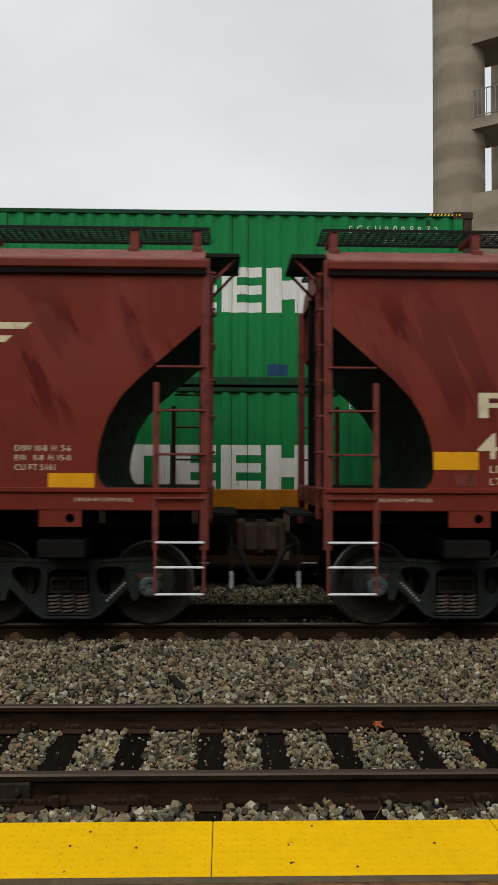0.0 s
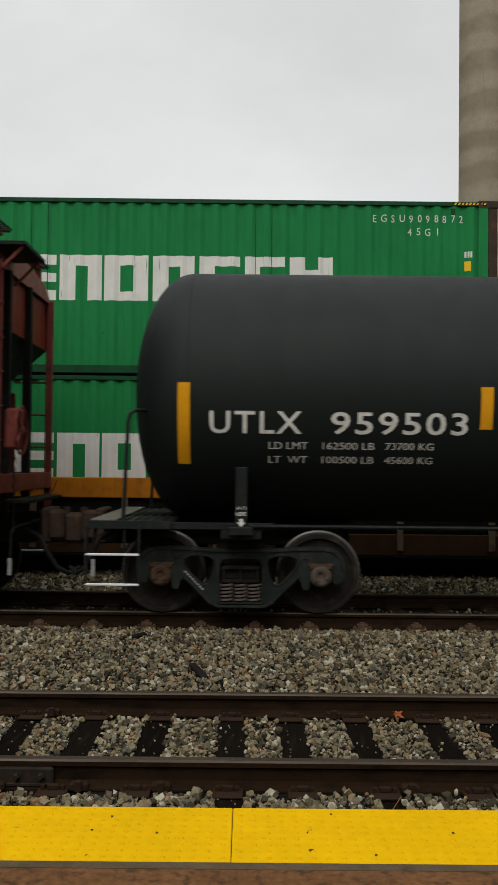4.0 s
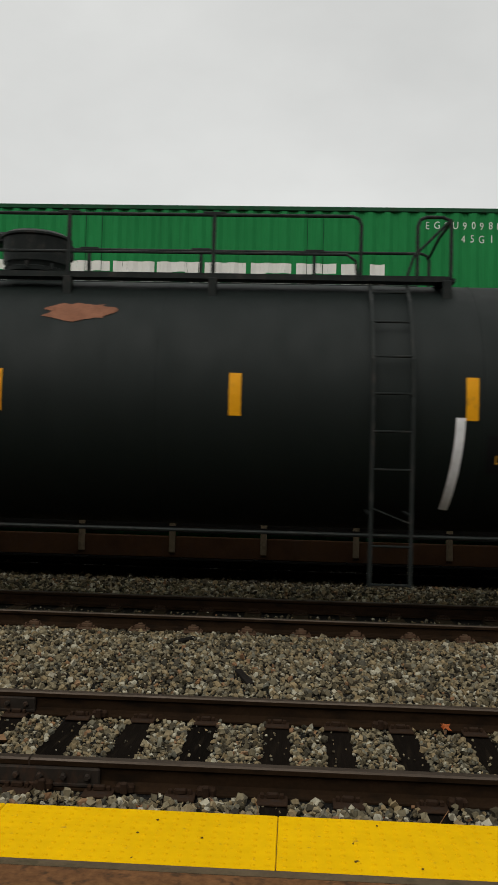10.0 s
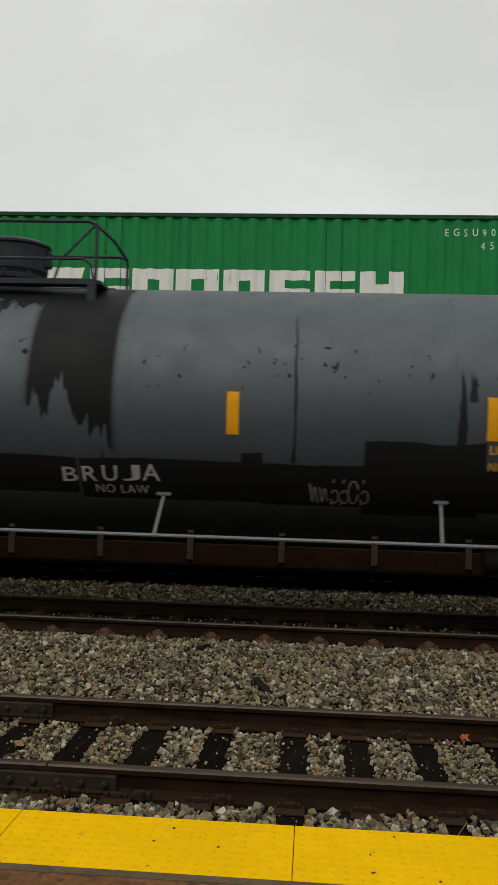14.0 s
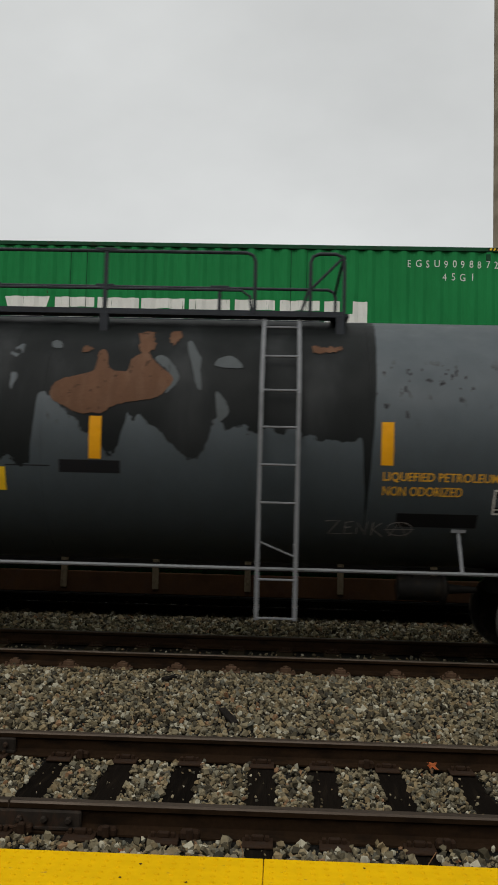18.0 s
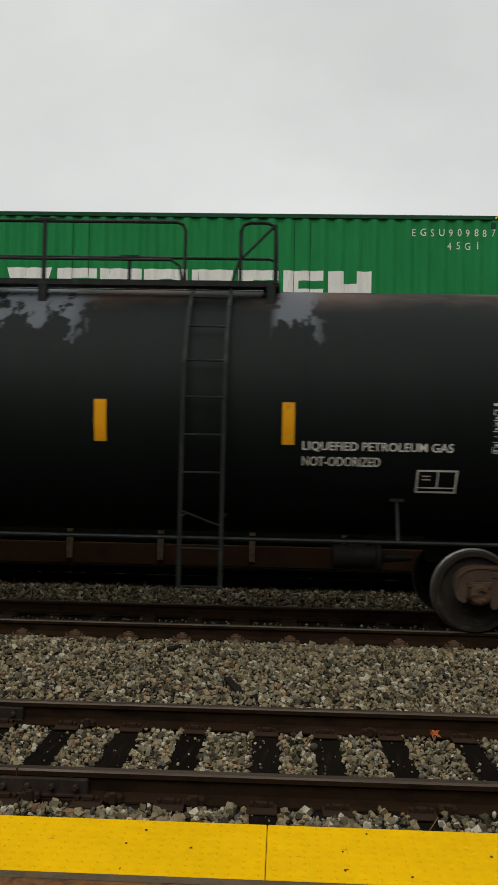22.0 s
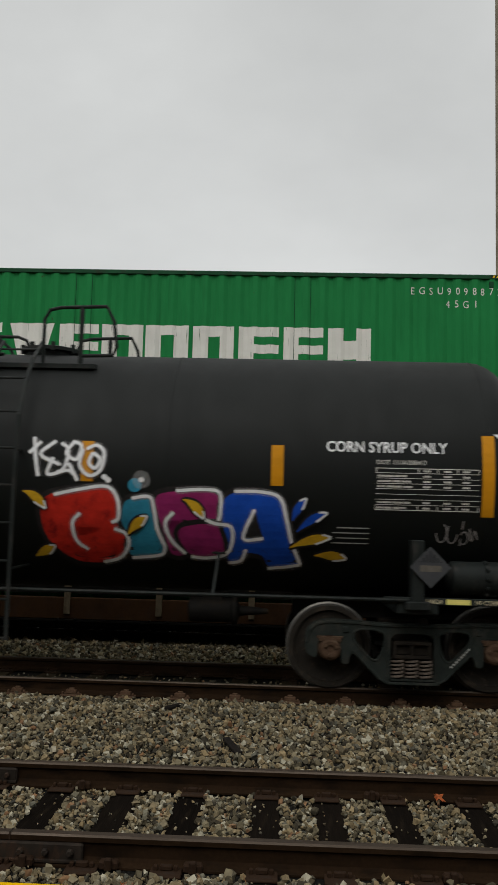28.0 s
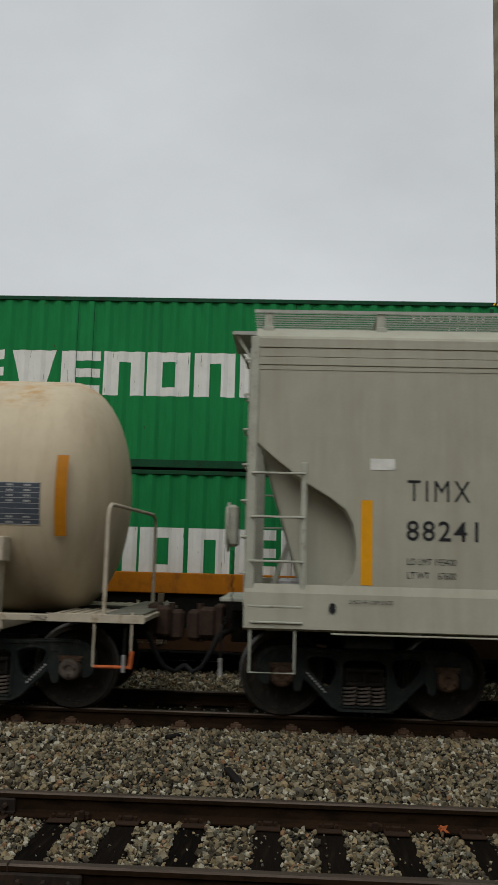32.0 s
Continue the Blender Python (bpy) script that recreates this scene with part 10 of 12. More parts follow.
PIECE_E = [(129.28, 2.19), (129.43, 2.21), (129.47, 2.12), (129.88, 2.18), (129.90, 1.94), (129.46, 1.87), (129.71, 1.82), (129.90, 1.72), (129.88, 1.53), (129.64, 1.34), (130.08, 1.33), (130.10, 1.01), (129.46, 0.99), (129.38, 1.20), (129.35, 1.32), (129.46, 1.45), (129.61, 1.56), (129.40, 1.60), (129.52, 1.79), (129.42, 1.88), (129.28, 1.93)]
R_HOLE = [(128.83, 1.90), (128.93, 1.87), (128.97, 1.78), (128.90, 1.73), (128.82, 1.73)]
R_BREAK = [(128.61, 1.20), (128.89, 1.21), (128.89, 1.11), (128.61, 1.11)]
U_HOLE = [(128.22, 1.78), (128.41, 1.72), (128.40, 1.69), (128.16, 1.68), (128.09, 1.73)]
SHINE_A = [
    [(126.45, 2.12), (126.60, 2.14), (126.78, 2.07), (126.92, 1.88), (126.97, 1.71)],
    [(126.50, 1.84), (126.45, 1.75), (126.51, 1.62), (126.68, 1.53), (126.95, 1.47), (127.07, 1.32), (127.09, 1.17), (127.02, 1.04), (126.93, 0.97)],
    [(126.69, 1.68), (126.96, 1.69)],
    [(126.00, 1.41), (126.11, 1.44), (126.24, 1.42), (126.29, 1.31), (126.52, 1.32), (126.58, 1.21), (126.72, 1.18)],
    [(127.14, 2.11), (127.26, 2.12), (127.39, 2.02), (127.47, 1.88)],
    [(127.25, 1.82), (127.21, 1.73), (127.23, 1.53), (127.28, 1.38), (127.37, 1.36)],
    [(127.63, 1.95), (127.64, 1.57)],
]
SHINE_B = [
    [(127.63, 1.45), (127.80, 1.27), (127.73, 1.20)],
    [(127.70, 1.14), (127.55, 0.99)],
    [(127.45, 2.14), (127.75, 2.16), (127.90, 1.97), (128.02, 1.92)],
    [(128.12, 2.13), (128.45, 2.13)],
    [(128.45, 2.13), (128.44, 2.00), (128.40, 1.61)],
    [(128.19, 1.82), (128.10, 1.74), (127.98, 1.72)],
    [(128.03, 1.74), (128.13, 1.69), (128.16, 1.60)],
    [(127.92, 1.75), (127.84, 1.57), (127.82, 1.40), (127.90, 1.11), (127.93, 1.09)],
    [(128.54, 1.44), (128.47, 1.06)],
    [(128.34, 1.20), (128.36, 1.01)],
    [(128.14, 1.23), (128.02, 1.02)],
    [(128.19, 1.69), (128.41, 1.66)],
    [(128.19, 1.63), (128.41, 1.60)],
]
SHINE_C = [
    [(128.59, 2.12), (128.86, 2.17), (129.09, 2.11), (129.24, 1.96), (129.27, 1.81), (129.20, 1.66), (129.04, 1.52)],
    [(129.04, 1.52), (129.36, 1.49)],
    [(128.83, 1.89), (128.83, 1.73), (128.92, 1.73)],
    [(128.86, 1.36), (128.86, 1.23), (128.65, 1.22)],
    [(128.65, 1.09), (128.87, 1.10), (128.88, 0.99)],
    [(129.34, 1.46), (129.31, 1.00)],
]
SHINE_D = [
    [(129.27, 2.19), (129.43, 2.21)],
    [(129.43, 2.21), (129.46, 2.12)],
    [(129.47, 2.12), (129.88, 2.19)],
    [(129.88, 2.19), (129.90, 1.94)],
    [(129.90, 1.94), (129.48, 1.87)],
    [(129.48, 1.87), (129.71, 1.82), (129.90, 1.72)],
    [(129.90, 1.72), (129.88, 1.53)],
    [(129.88, 1.53), (129.64, 1.34)],
    [(129.64, 1.34), (130.09, 1.33)],
    [(130.09, 1.33), (130.10, 0.99)],
]
VIOLET_AREAS = [
    [(126.81, 1.25), (127.04, 1.29), (127.08, 1.16), (127.00, 1.03), (126.84, 1.05)],
    [(127.39, 1.77), (127.61, 1.83), (127.63, 1.55), (127.40, 1.54)],
    [(127.64, 2.12), (127.75, 2.14), (127.90, 1.97), (127.80, 1.90), (127.67, 1.95)],
    [(128.15, 2.09), (128.41, 2.10), (128.38, 1.88), (128.21, 1.82), (128.11, 1.90), (128.05, 1.84), (128.01, 1.90)],
    [(128.99, 2.09), (129.15, 2.03), (129.24, 1.88), (129.19, 1.67), (129.04, 1.57), (128.97, 1.72), (129.01, 1.86)],
    [(129.78, 1.30), (130.08, 1.32), (130.09, 1.07), (129.89, 1.12), (129.79, 1.04), (129.71, 1.18)],
    [(128.89, 1.51), (129.10, 1.51), (129.04, 1.37), (128.90, 1.40)],
]
NAVY_BARS = [
    [(126.30, 1.20), (126.54, 1.25), (126.56, 1.18), (126.34, 1.12)],
    [(126.34, 1.08), (126.56, 1.14), (126.57, 1.11), (126.38, 0.98)],
    [(126.41, 0.98), (126.55, 1.07), (126.54, 0.98)],
    [(127.68, 1.86), (127.85, 1.97), (127.89, 1.92), (127.73, 1.80)],
    [(127.78, 1.78), (127.92, 1.90), (127.97, 1.88), (127.86, 1.77)],
    [(127.90, 1.77), (127.99, 1.86), (128.04, 1.85), (127.98, 1.75)],
    [(129.55, 2.10), (129.60, 2.11), (129.62, 1.92), (129.57, 1.92)],
    [(129.64, 2.11), (129.68, 2.12), (129.70, 1.94), (129.67, 1.93)],
    [(129.73, 2.13), (129.74, 2.13), (129.77, 1.95), (129.76, 1.94)],
    [(129.08, 1.32), (129.24, 1.33), (129.24, 1.27), (129.08, 1.26)],
    [(129.07, 1.22), (129.24, 1.24), (129.23, 1.17), (129.07, 1.15)],
    [(129.06, 1.12), (129.23, 1.15), (129.22, 1.05), (129.06, 1.04)],
    [(129.90, 1.30), (129.97, 1.31), (129.95, 1.24), (129.89, 1.23)],
    [(126.31, 1.97), (126.78, 2.00), (126.90, 1.88), (126.73, 1.96), (126.49, 1.94)],
]
DRIPS = [(126.67, 2.05, 1.84), (126.59, 2.05, 1.95), (126.53, 2.07, 2.00), (127.21, 2.03, 1.93), (127.28, 2.06, 1.85), (127.36, 1.99, 1.89), (126.83, 1.37, 1.21), (126.90, 1.40, 1.30), (128.21, 2.09, 1.98), (128.34, 2.09, 1.81), (128.06, 1.62, 1.42), (129.02, 2.06, 1.91), (129.12, 2.07, 1.95), (128.88, 1.70, 1.48), (129.98, 1.27, 1.04), (129.74, 1.72, 1.56), (127.46, 1.27, 1.11)]
STARS = [(126.38, 1.62, 0.089), (127.17, 1.19, 0.107), (128.64, 1.83, 0.077), (128.75, 1.64, 0.095), (128.26, 1.16, 0.071), (129.57, 1.19, 0.077)]
PALE_SPOTS = [(126.26, 1.80, 0.060), (126.30, 1.85, 0.048), (127.10, 1.95, 0.071), (127.06, 1.82, 0.054), (127.99, 1.49, 0.083), (128.06, 1.40, 0.054), (128.24, 1.85, 0.071), (127.58, 1.24, 0.071), (129.48, 1.22, 0.077), (129.38, 1.78, 0.083), (129.36, 1.67, 0.060), (128.26, 1.07, 0.071), (126.92, 1.39, 0.048), (128.43, 1.29, 0.054)]
RED_INITIALS = [
    [(130.25, 1.77), (130.24, 2.00), (130.28, 2.04), (130.37, 1.89), (130.46, 2.06), (130.53, 2.03), (130.56, 1.80)],
    [(130.87, 2.00), (130.73, 2.03), (130.64, 1.92), (130.67, 1.77), (130.80, 1.75), (130.84, 1.84), (130.74, 1.86)],
]
RED_SCRAWL = [
    [(130.35, 1.51), (130.43, 1.56), (130.45, 1.39)],
    [(130.49, 1.54), (130.51, 1.40), (130.58, 1.41), (130.59, 1.54)],
    [(130.63, 1.39), (130.69, 1.56), (130.74, 1.40)],
    [(130.78, 1.40), (130.78, 1.55), (130.86, 1.53), (130.79, 1.47), (130.88, 1.40)],
    [(130.92, 1.40), (130.90, 1.55), (131.00, 1.47), (130.92, 1.40)],
]
YEAR_TAG = [
    [(130.79, 1.02), (130.85, 1.28), (130.91, 1.29), (130.94, 1.04)],
    [(130.80, 1.12), (130.93, 1.14)],
    [(131.06, 1.27), (131.00, 1.23), (130.99, 1.08), (131.07, 1.04)],
    [(131.12, 1.29), (131.11, 1.03)],
    [(131.16, 1.29), (131.26, 1.28), (131.28, 1.21), (131.19, 1.17), (131.29, 1.13), (131.26, 1.01), (131.18, 1.02)],
    [(131.62, 1.07), (131.69, 1.08), (131.68, 1.02), (131.60, 0.98), (131.78, 0.97)],
    [(132.08, 1.08), (131.98, 1.08), (131.97, 1.03), (132.06, 1.03), (132.06, 0.98), (131.94, 0.97)],
    [(130.63, 1.10), (130.65, 1.02)],
    [(130.68, 1.14), (130.70, 1.02)],
    [(131.39, 1.15), (131.41, 1.05)],
    [(131.44, 1.13), (131.47, 1.04)],
]
YEAR_RINGS = [(131.80, 1.03), (131.89, 1.03)]
BLACK_TAG = [
    [(125.25, 1.98), (125.13, 1.98), (125.06, 1.91), (125.12, 1.87), (125.24, 1.92), (125.27, 1.99)],
    [(125.20, 1.90), (125.24, 1.73), (125.28, 1.61)],
    [(125.23, 1.84), (125.35, 1.88), (125.36, 1.79), (125.27, 1.74)],
    [(125.38, 1.65), (125.36, 1.83), (125.47, 1.84), (125.41, 1.76), (125.52, 1.66)],
    [(125.55, 1.82), (125.61, 1.79), (125.60, 1.69), (125.53, 1.67), (125.50, 1.77), (125.56, 1.82)],
    [(125.70, 1.91), (125.66, 1.65)],
    [(125.78, 1.89), (125.68, 1.78), (125.76, 1.70), (125.66, 1.56)],
    [(125.66, 1.56), (125.88, 1.74), (125.84, 1.62)],
    [(125.88, 1.74), (125.79, 1.74)],
    [(125.88, 1.74), (125.96, 1.80)],
]


def rounded(pts, X, times=2):
    """A closed outline with its corners cut off."""
    out = [(X(u), z) for u, z in pts]
    for q in range(times):
        out = [(a[0] + (b[0] - a[0]) * f, a[1] + (b[1] - a[1]) * f) for a, b in zip(out, out[1:] + out[:1]) for f in (0.2, 0.8)]
    return out


def filled(pts):
    bm = poly(B(), pts)
    bmesh.ops.triangulate(bm, faces=bm.faces[:])
    return bm


def spots(places, X, n=12):
    bm = B()
    for u, z, r in places:
        poly(bm, [(X(u) + r * math.cos(a), z + r * math.sin(a)) for a in np.linspace(0, 2 * math.pi, n, endpoint=False)])
    return bm


lay_low("graffiti_cloud", filled(rounded(PIECE_CLOUD, Xc)), M_SPRAY_RED, "red spray-paint cloud")
lay_each("graffiti_spot", spots([(PIECE_CLOUD[i][0] + d, PIECE_CLOUD[i][1] + q, r) for i, d, q, r in ((2, -0.1, 0.02, 0.06), (3, -0.05, 0.1, 0.05), (8, 0.1, 0.08, 0.05), (8, 0.2, 0.13, 0.035), (16, 0.05, 0.08, 0.06), (16, -0.06, 0.1, 0.04), (20, 0.06, 0.0, 0.05), (21, 0.08, -0.02, 0.06), (21, 0.15, 0.05, 0.035), (0, -0.05, 0.18, 0.05), (0, 0.05, 0.25, 0.06))], Xc),
         side_bulge, M_SPRAY_RED, car_c, up=0.0005)
lay_low("graffiti_outline", filled(rounded(PIECE_BASE, Xc, 1)), M_SPRAY_BLACK, "black outline of the blue piece", up=0.002)
for letter in (PIECE_S, PIECE_C, PIECE_U, PIECE_R, PIECE_E):
    edge = rounded(letter, Xc, 1)
    lay_low("graffiti_edge", ribbon(B(), edge + [edge[0]], 0.045, soft=False), M_SPRAY_BLUES, up=0.0035)
    lay_low("graffiti_letter", filled(edge), M_SPRAY_BLUES, "blue sprayed letter", up=0.004)
lay_each("graffiti_spot", spots(PALE_SPOTS, Xc), side_bulge, M_SPRAY_PALEBLUE, car_c, up=0.0055)
for area in VIOLET_AREAS:
    lay_low("graffiti_patch", filled(rounded(area, Xc)), M_SPRAY_VIOLET, "violet sprayed patch", up=0.006)
for area in (R_HOLE, R_BREAK, U_HOLE):
    lay_low("graffiti_gap", filled([(Xc(u), z) for u, z in area]), M_SPRAY_BLACK, up=0.007)
for area in NAVY_BARS:
    lay_low("graffiti_bar", filled([(Xc(u), z) for u, z in area]), M_SPRAY_NAVY, up=0.007)
for u, z0, z1 in DRIPS:
    bm = B()
    ribbon(bm, [(Xc(u), z0), (Xc(u), z1)], 0.026)
    poly(bm, [(Xc(u) + 0.02 * math.cos(a), z1 + 0.024 * math.sin(a)) for a in np.linspace(0, 2 * math.pi, 9, endpoint=False)])
    poly(bm, [(Xc(u) + 0.045 + 0.024 * math.cos(a), z0 - 0.02 + 0.024 * math.sin(a)) for a in np.linspace(0, 2 * math.pi, 9, endpoint=False)])
    lay_low("graffiti_drip", bm, M_SPRAY_NAVY, up=0.008)
bm = B()
for u, z, r in STARS:
    poly(bm, [(Xc(u) + (r, r * 0.42)[q % 2] * math.cos(radians(80 + 36 * q)), z + (r, r * 0.42)[q % 2] * math.sin(radians(80 + 36 * q))) for q in range(10)])
bmesh.ops.triangulate(bm, faces=bm.faces[:])
lay_each("graffiti_star", bm, side_bulge, M_SPRAY_PALEBLUE, car_c, up=0.008)
for strokes, soft in ((SHINE_A, True), (SHINE_B, True), (SHINE_C, True), (SHINE_D, False)):
    bm = B()
    for pts in strokes:
        ribbon(bm, [(Xc(u), z) for u, z in pts], 0.030, soft)
    lay_low("graffiti_highlight", bm, M_SPRAY_WHITE, "white sprayed highlight lines", up=0.010)
for strokes, w, m, label in ((RED_INITIALS, 0.10, M_SPRAY_RED, "red spray tag"), (RED_SCRAWL, 0.030, M_SPRAY_RED, "red sprayed scrawl"), (YEAR_TAG, 0.016, M_SPRAY_BLACK, "thin black marker tag with a year"), (BLACK_TAG, 0.024, M_SPRAY_BLACK, "black sprayed tag with an arrow")):
    if w in (0.10, 0.024):
        bm = B()
        for pts in strokes:
            ribbon(bm, [(Xc(u), z) for u, z in pts], w + 0.035)
        if w == 0.024:
            lay_low("tag", bm, M_HAZE_BLACK, "black overspray", up=0.0)
        else:
            bm.free()
    bm = B()
    for pts in strokes:
        ribbon(bm, [(Xc(u), z) for u, z in pts], w)
    if strokes is YEAR_TAG:
        for u, z in YEAR_RINGS:
            ribbon(bm, curl(Xc(u), z, 0.036, 0.045, 0, 360, 14), w)
    lay_low("tag", bm, m, label, up=0.002)
bm = B()
for r0, r1 in ((0.25, 0.42), (0.34, 0.36)):
    ribbon(bm, curl(Xc(132.18), 1.66 + (0.04 if r0 > 0.3 else 0), r0, r1, 5, 175, 16), 0.013)
for sx in (-1, 1):
    ribbon(bm, curl(Xc(132.18) + sx * 0.43, 1.62, 0.19, 0.17, -150 if sx > 0 else 30, 120 if sx > 0 else 330, 14), 0.013)
    ribbon(bm, curl(Xc(132.18) + sx * 0.43, 1.62, 0.09, 0.09, -120 if sx > 0 else 60, 100 if sx > 0 else 300, 12), 0.012)
    ribbon(bm, curl(Xc(132.16) + sx * 0.12, 1.64, 0.052, 0.22, 20, 380, 16), 0.014)
    ribbon(bm, [(Xc(132.12) + sx * 0.12, 1.84), (Xc(132.10) + sx * 0.12, 1.66), (Xc(132.13) + sx * 0.12, 1.48)], 0.042)
ribbon(bm, curl(Xc(132.14), 1.30, 0.06, 0.075, 0, 360, 14), 0.034)
lay_low("tag", bm, M_SPRAY_BLACK, "thin black line drawing of loops", up=0.002)
bm = B()
for i in range(26):
    quad(bm, Xc(131.36 + i * 0.062), Xc(131.36 + i * 0.062 + 0.045), 1.275, 1.305)
lay_low("stencil_lines", bm, M_DIMTXT, up=0.001)
bm = B()
ribbon(bm, [(Xc(130.45), 2.22), (Xc(131.0), 2.17), (Xc(131.6), 2.08)], 0.012)
ribbon(bm, [(Xc(130.35), 2.06), (Xc(130.9), 2.06), (Xc(131.9), 2.02)], 0.010)
ribbon(bm, [(Xc(128.24), 3.46), (Xc(128.29), 3.22), (Xc(128.26), 3.07), (Xc(128.34), 2.75)], 0.012)
ribbon(bm, [(Xc(125.38), 3.32), (Xc(125.48), 3.04), (Xc(125.44), 2.74), (Xc(125.39), 2.56)], 0.009)
ribbon(bm, [(Xc(125.56), 3.39), (Xc(125.61), 3.13), (Xc(125.59), 2.95)], 0.007)
lay("scratch", bm, sc, M_SCRATCH, car_c, "thin dark scratches in the paint")

M_HATCH_RUST = plain("rusty_cream_hatch_paint", (0.36, 0.30, 0.21), 0.7, 0, 0.2, 5, dirt=(0.26, 0.12, 0.04), dirt_at=(0.5, 0.68))


def corner_rails(car, X):
    """Short black walkway at the ladder's head, with two bent corner railings and a low bolted manway."""
    z, mat = 3.56, M_FIT_BLACK
    for s in (-1, 1):
        y = s * 0.84
        part("walkway", box(B(), X(143.26), X(145.15), min(y + s * 0.1, y - s * 0.12), max(y + s * 0.1, y - s * 0.12), z - 0.04, z + 0.02, 0.005), mat, car, "black steel walkway")
        for u in (143.42, 144.95):
            part("rail_post", box(B(), X(u) - 0.025, X(u) + 0.025, y - 0.02, y + 0.02, 3.32, 4.26, 0.004), mat, car)
        for pts in ([(143.21, 4.27), (143.68, 4.27), (143.80, 4.22), (143.86, 4.05), (143.88, 3.56)], [(143.42, 4.24), (143.58, 4.10), (143.70, 3.84), (143.82, 3.71), (144.05, 3.69)],
                    [(144.51, 3.56), (144.51, 4.12), (144.57, 4.23), (144.70, 4.26), (145.24, 4.28), (145.33, 4.10), (145.37, 3.80), (145.33, 3.70), (144.97, 3.69)]):
            part("corner_rail", pipe(B(), [(X(u), y, q) for u, q in pts], 0.022, 8), mat, car)
    bm = lathe(B(), [(3.70, 0.30), (3.86, 0.30), (3.87, 0.37), (3.91, 0.37), (3.93, 0.30), (3.97, 0.10), (3.975, 0.03)], "z", 30, (X(144.38), 0, 0))
    h = part("manway", bm, mat, car, "bolted round manway cover", smooth=True)
    for i in range(8):
        a = 2 * math.pi * i / 8 + 0.3
        part("bolt", lathe(B(), [(3.85, 0.03), (3.96, 0.03)], "z", 6, (X(144.38) + 0.35 * math.cos(a), 0.35 * math.sin(a), 0)), mat, h)
    bm = lathe(B(), [(3.74, 0.10), (3.86, 0.10), (3.87, 0.05), (3.93, 0.05), (3.94, 0.06), (4.06, 0.06), (4.08, 0.035), (4.13, 0.03)], "z", 14, (X(142.82), -0.1, 0))
    part("safety_vent", bm, M_CREAM, car, "small pale safety vent", smooth=True)


def post_platform(car, X):
    """Cream walkway with flat end posts, bent railings, toe boards and a tall hatch."""
    mat = M_FIT_CREAM
    for s in (-1, 1):
        y = s * 0.84
        part("walkway", box(B(), X(156.95), X(160.45), min(y, y - s * 0.24), max(y, y - s * 0.24), 3.66, 3.72, 0.006), mat, car, "cream steel walkway")
        for u in (156.92, 160.46):
            part("rail_post", box(B(), X(u) - 0.045, X(u) + 0.045, y - 0.022, y + 0.022, 3.56, 4.60, 0.005), mat, car, "flat railing post")
        for a, b, c in ((156.92, 158.61, 158.43), (160.46, 159.20, 159.40)):
            d = 1 if b > a else -1
            for end, hi in ((b, 4.57), (c, 4.21)):
                part("rail", pipe(B(), [(X(a), y, hi), (X(end) - d * 0.16, y, hi), (X(end) - d * 0.05, y, hi - 0.05), (X(end), y, hi - 0.16), (X(end), y, 3.70)], 0.021, 8), mat, car, "rust-tinged bent railing")
            part("toe_board", box(B(), min(X(a), X(c)), max(X(a), X(c)), y - 0.012, y + 0.012, 3.80, 3.91, 0.004), mat, car)
            for q in (0.3, 0.75):
                x = X(a + (c - a) * q)
                part("toe_board_lug", box(B(), x - 0.025, x + 0.025, y - 0.03, y + 0.02, 3.70, 3.90, 0.004), mat, car)
    for u in (156.92, 160.46):
        for q in (4.56, 4.21):
            part("end_rail", pipe(B(), [(X(u), -0.84, q), (X(u), 0.84, q)], 0.02, 8), mat, car)
        part("walkway", box(B(), X(u) - 0.12, X(u) + 0.12, -0.6, 0.6, 3.80, 3.86, 0.006), mat, car)
        part("end_toe_board", box(B(), X(u) - 0.012, X(u) + 0.012, -0.8, 0.8, 3.84, 3.95), mat, car)
    xm = X(159.22)
    bm = lathe(B(), [(3.66, 0.47), (3.90, 0.47), (3.91, 0.51), (3.95, 0.51), (3.96, 0.47), (4.28, 0.47), (4.29, 0.51), (4.34, 0.51), (4.36, 0.44), (4.39, 0.08)], "z", 36, (xm, 0, 0))
    h = part("hatch", bm, M_HATCH_RUST, car, "tall rusty cream hatch", smooth=True)
    part("hatch_hinge", box(B(), xm - 0.62, xm - 0.44, -0.12, 0.12, 4.24, 4.40, 0.02), M_HATCH_RUST, h)
    for i in range(10):
        a = 2 * math.pi * i / 10
        part("bolt", lathe(B(), [(4.22, 0.025), (4.37, 0.025)], "z", 6, (xm + 0.495 * math.cos(a), 0.495 * math.sin(a), 0)), M_HATCH_RUST, h)


# sixth tank car: short, dark, with a bright sprayed piece
car6, X6, s6 = tank_car("f", 138.5, 150.23, (139.96, 148.78), "short dark tank car with colourful graffiti and tags", M_TANK_F, M_FIT_BLACK, M_TRUCK_BLACK, (M_CAP_RED, M_CAP_RED), r=1.42, zc=2.41, plat=corner_rails, ladder=(144.0, 144.5), strip_mat=M_REFLECT_WORN,
                        reservoir=(149.1, 149.95), hatch_kind="low", posts=[146.62], strips=strips_at([142.95, 145.15, 147.21], 2.26, 2.70), tall=[(139.2, 1.9, 2.8), (149.46, 1.98, 2.85)], seams=4)
lay_each("lettering", words("CORN SYRUP ONLY", X6(147.80), X6(149.09), 2.58, 2.70, fat=0.018), s6, M_SPRAY_WHITE, car6, cut=0.1)
stencil_table(car6, s6, X6(148.33), X6(149.43), 1.97, 2.42, M_WHITE, head=False)
lay_each("lettering", words("DOT 111A100W3", X6(148.34), X6(148.86), 2.455, 2.505), s6, M_WHITE, car6)
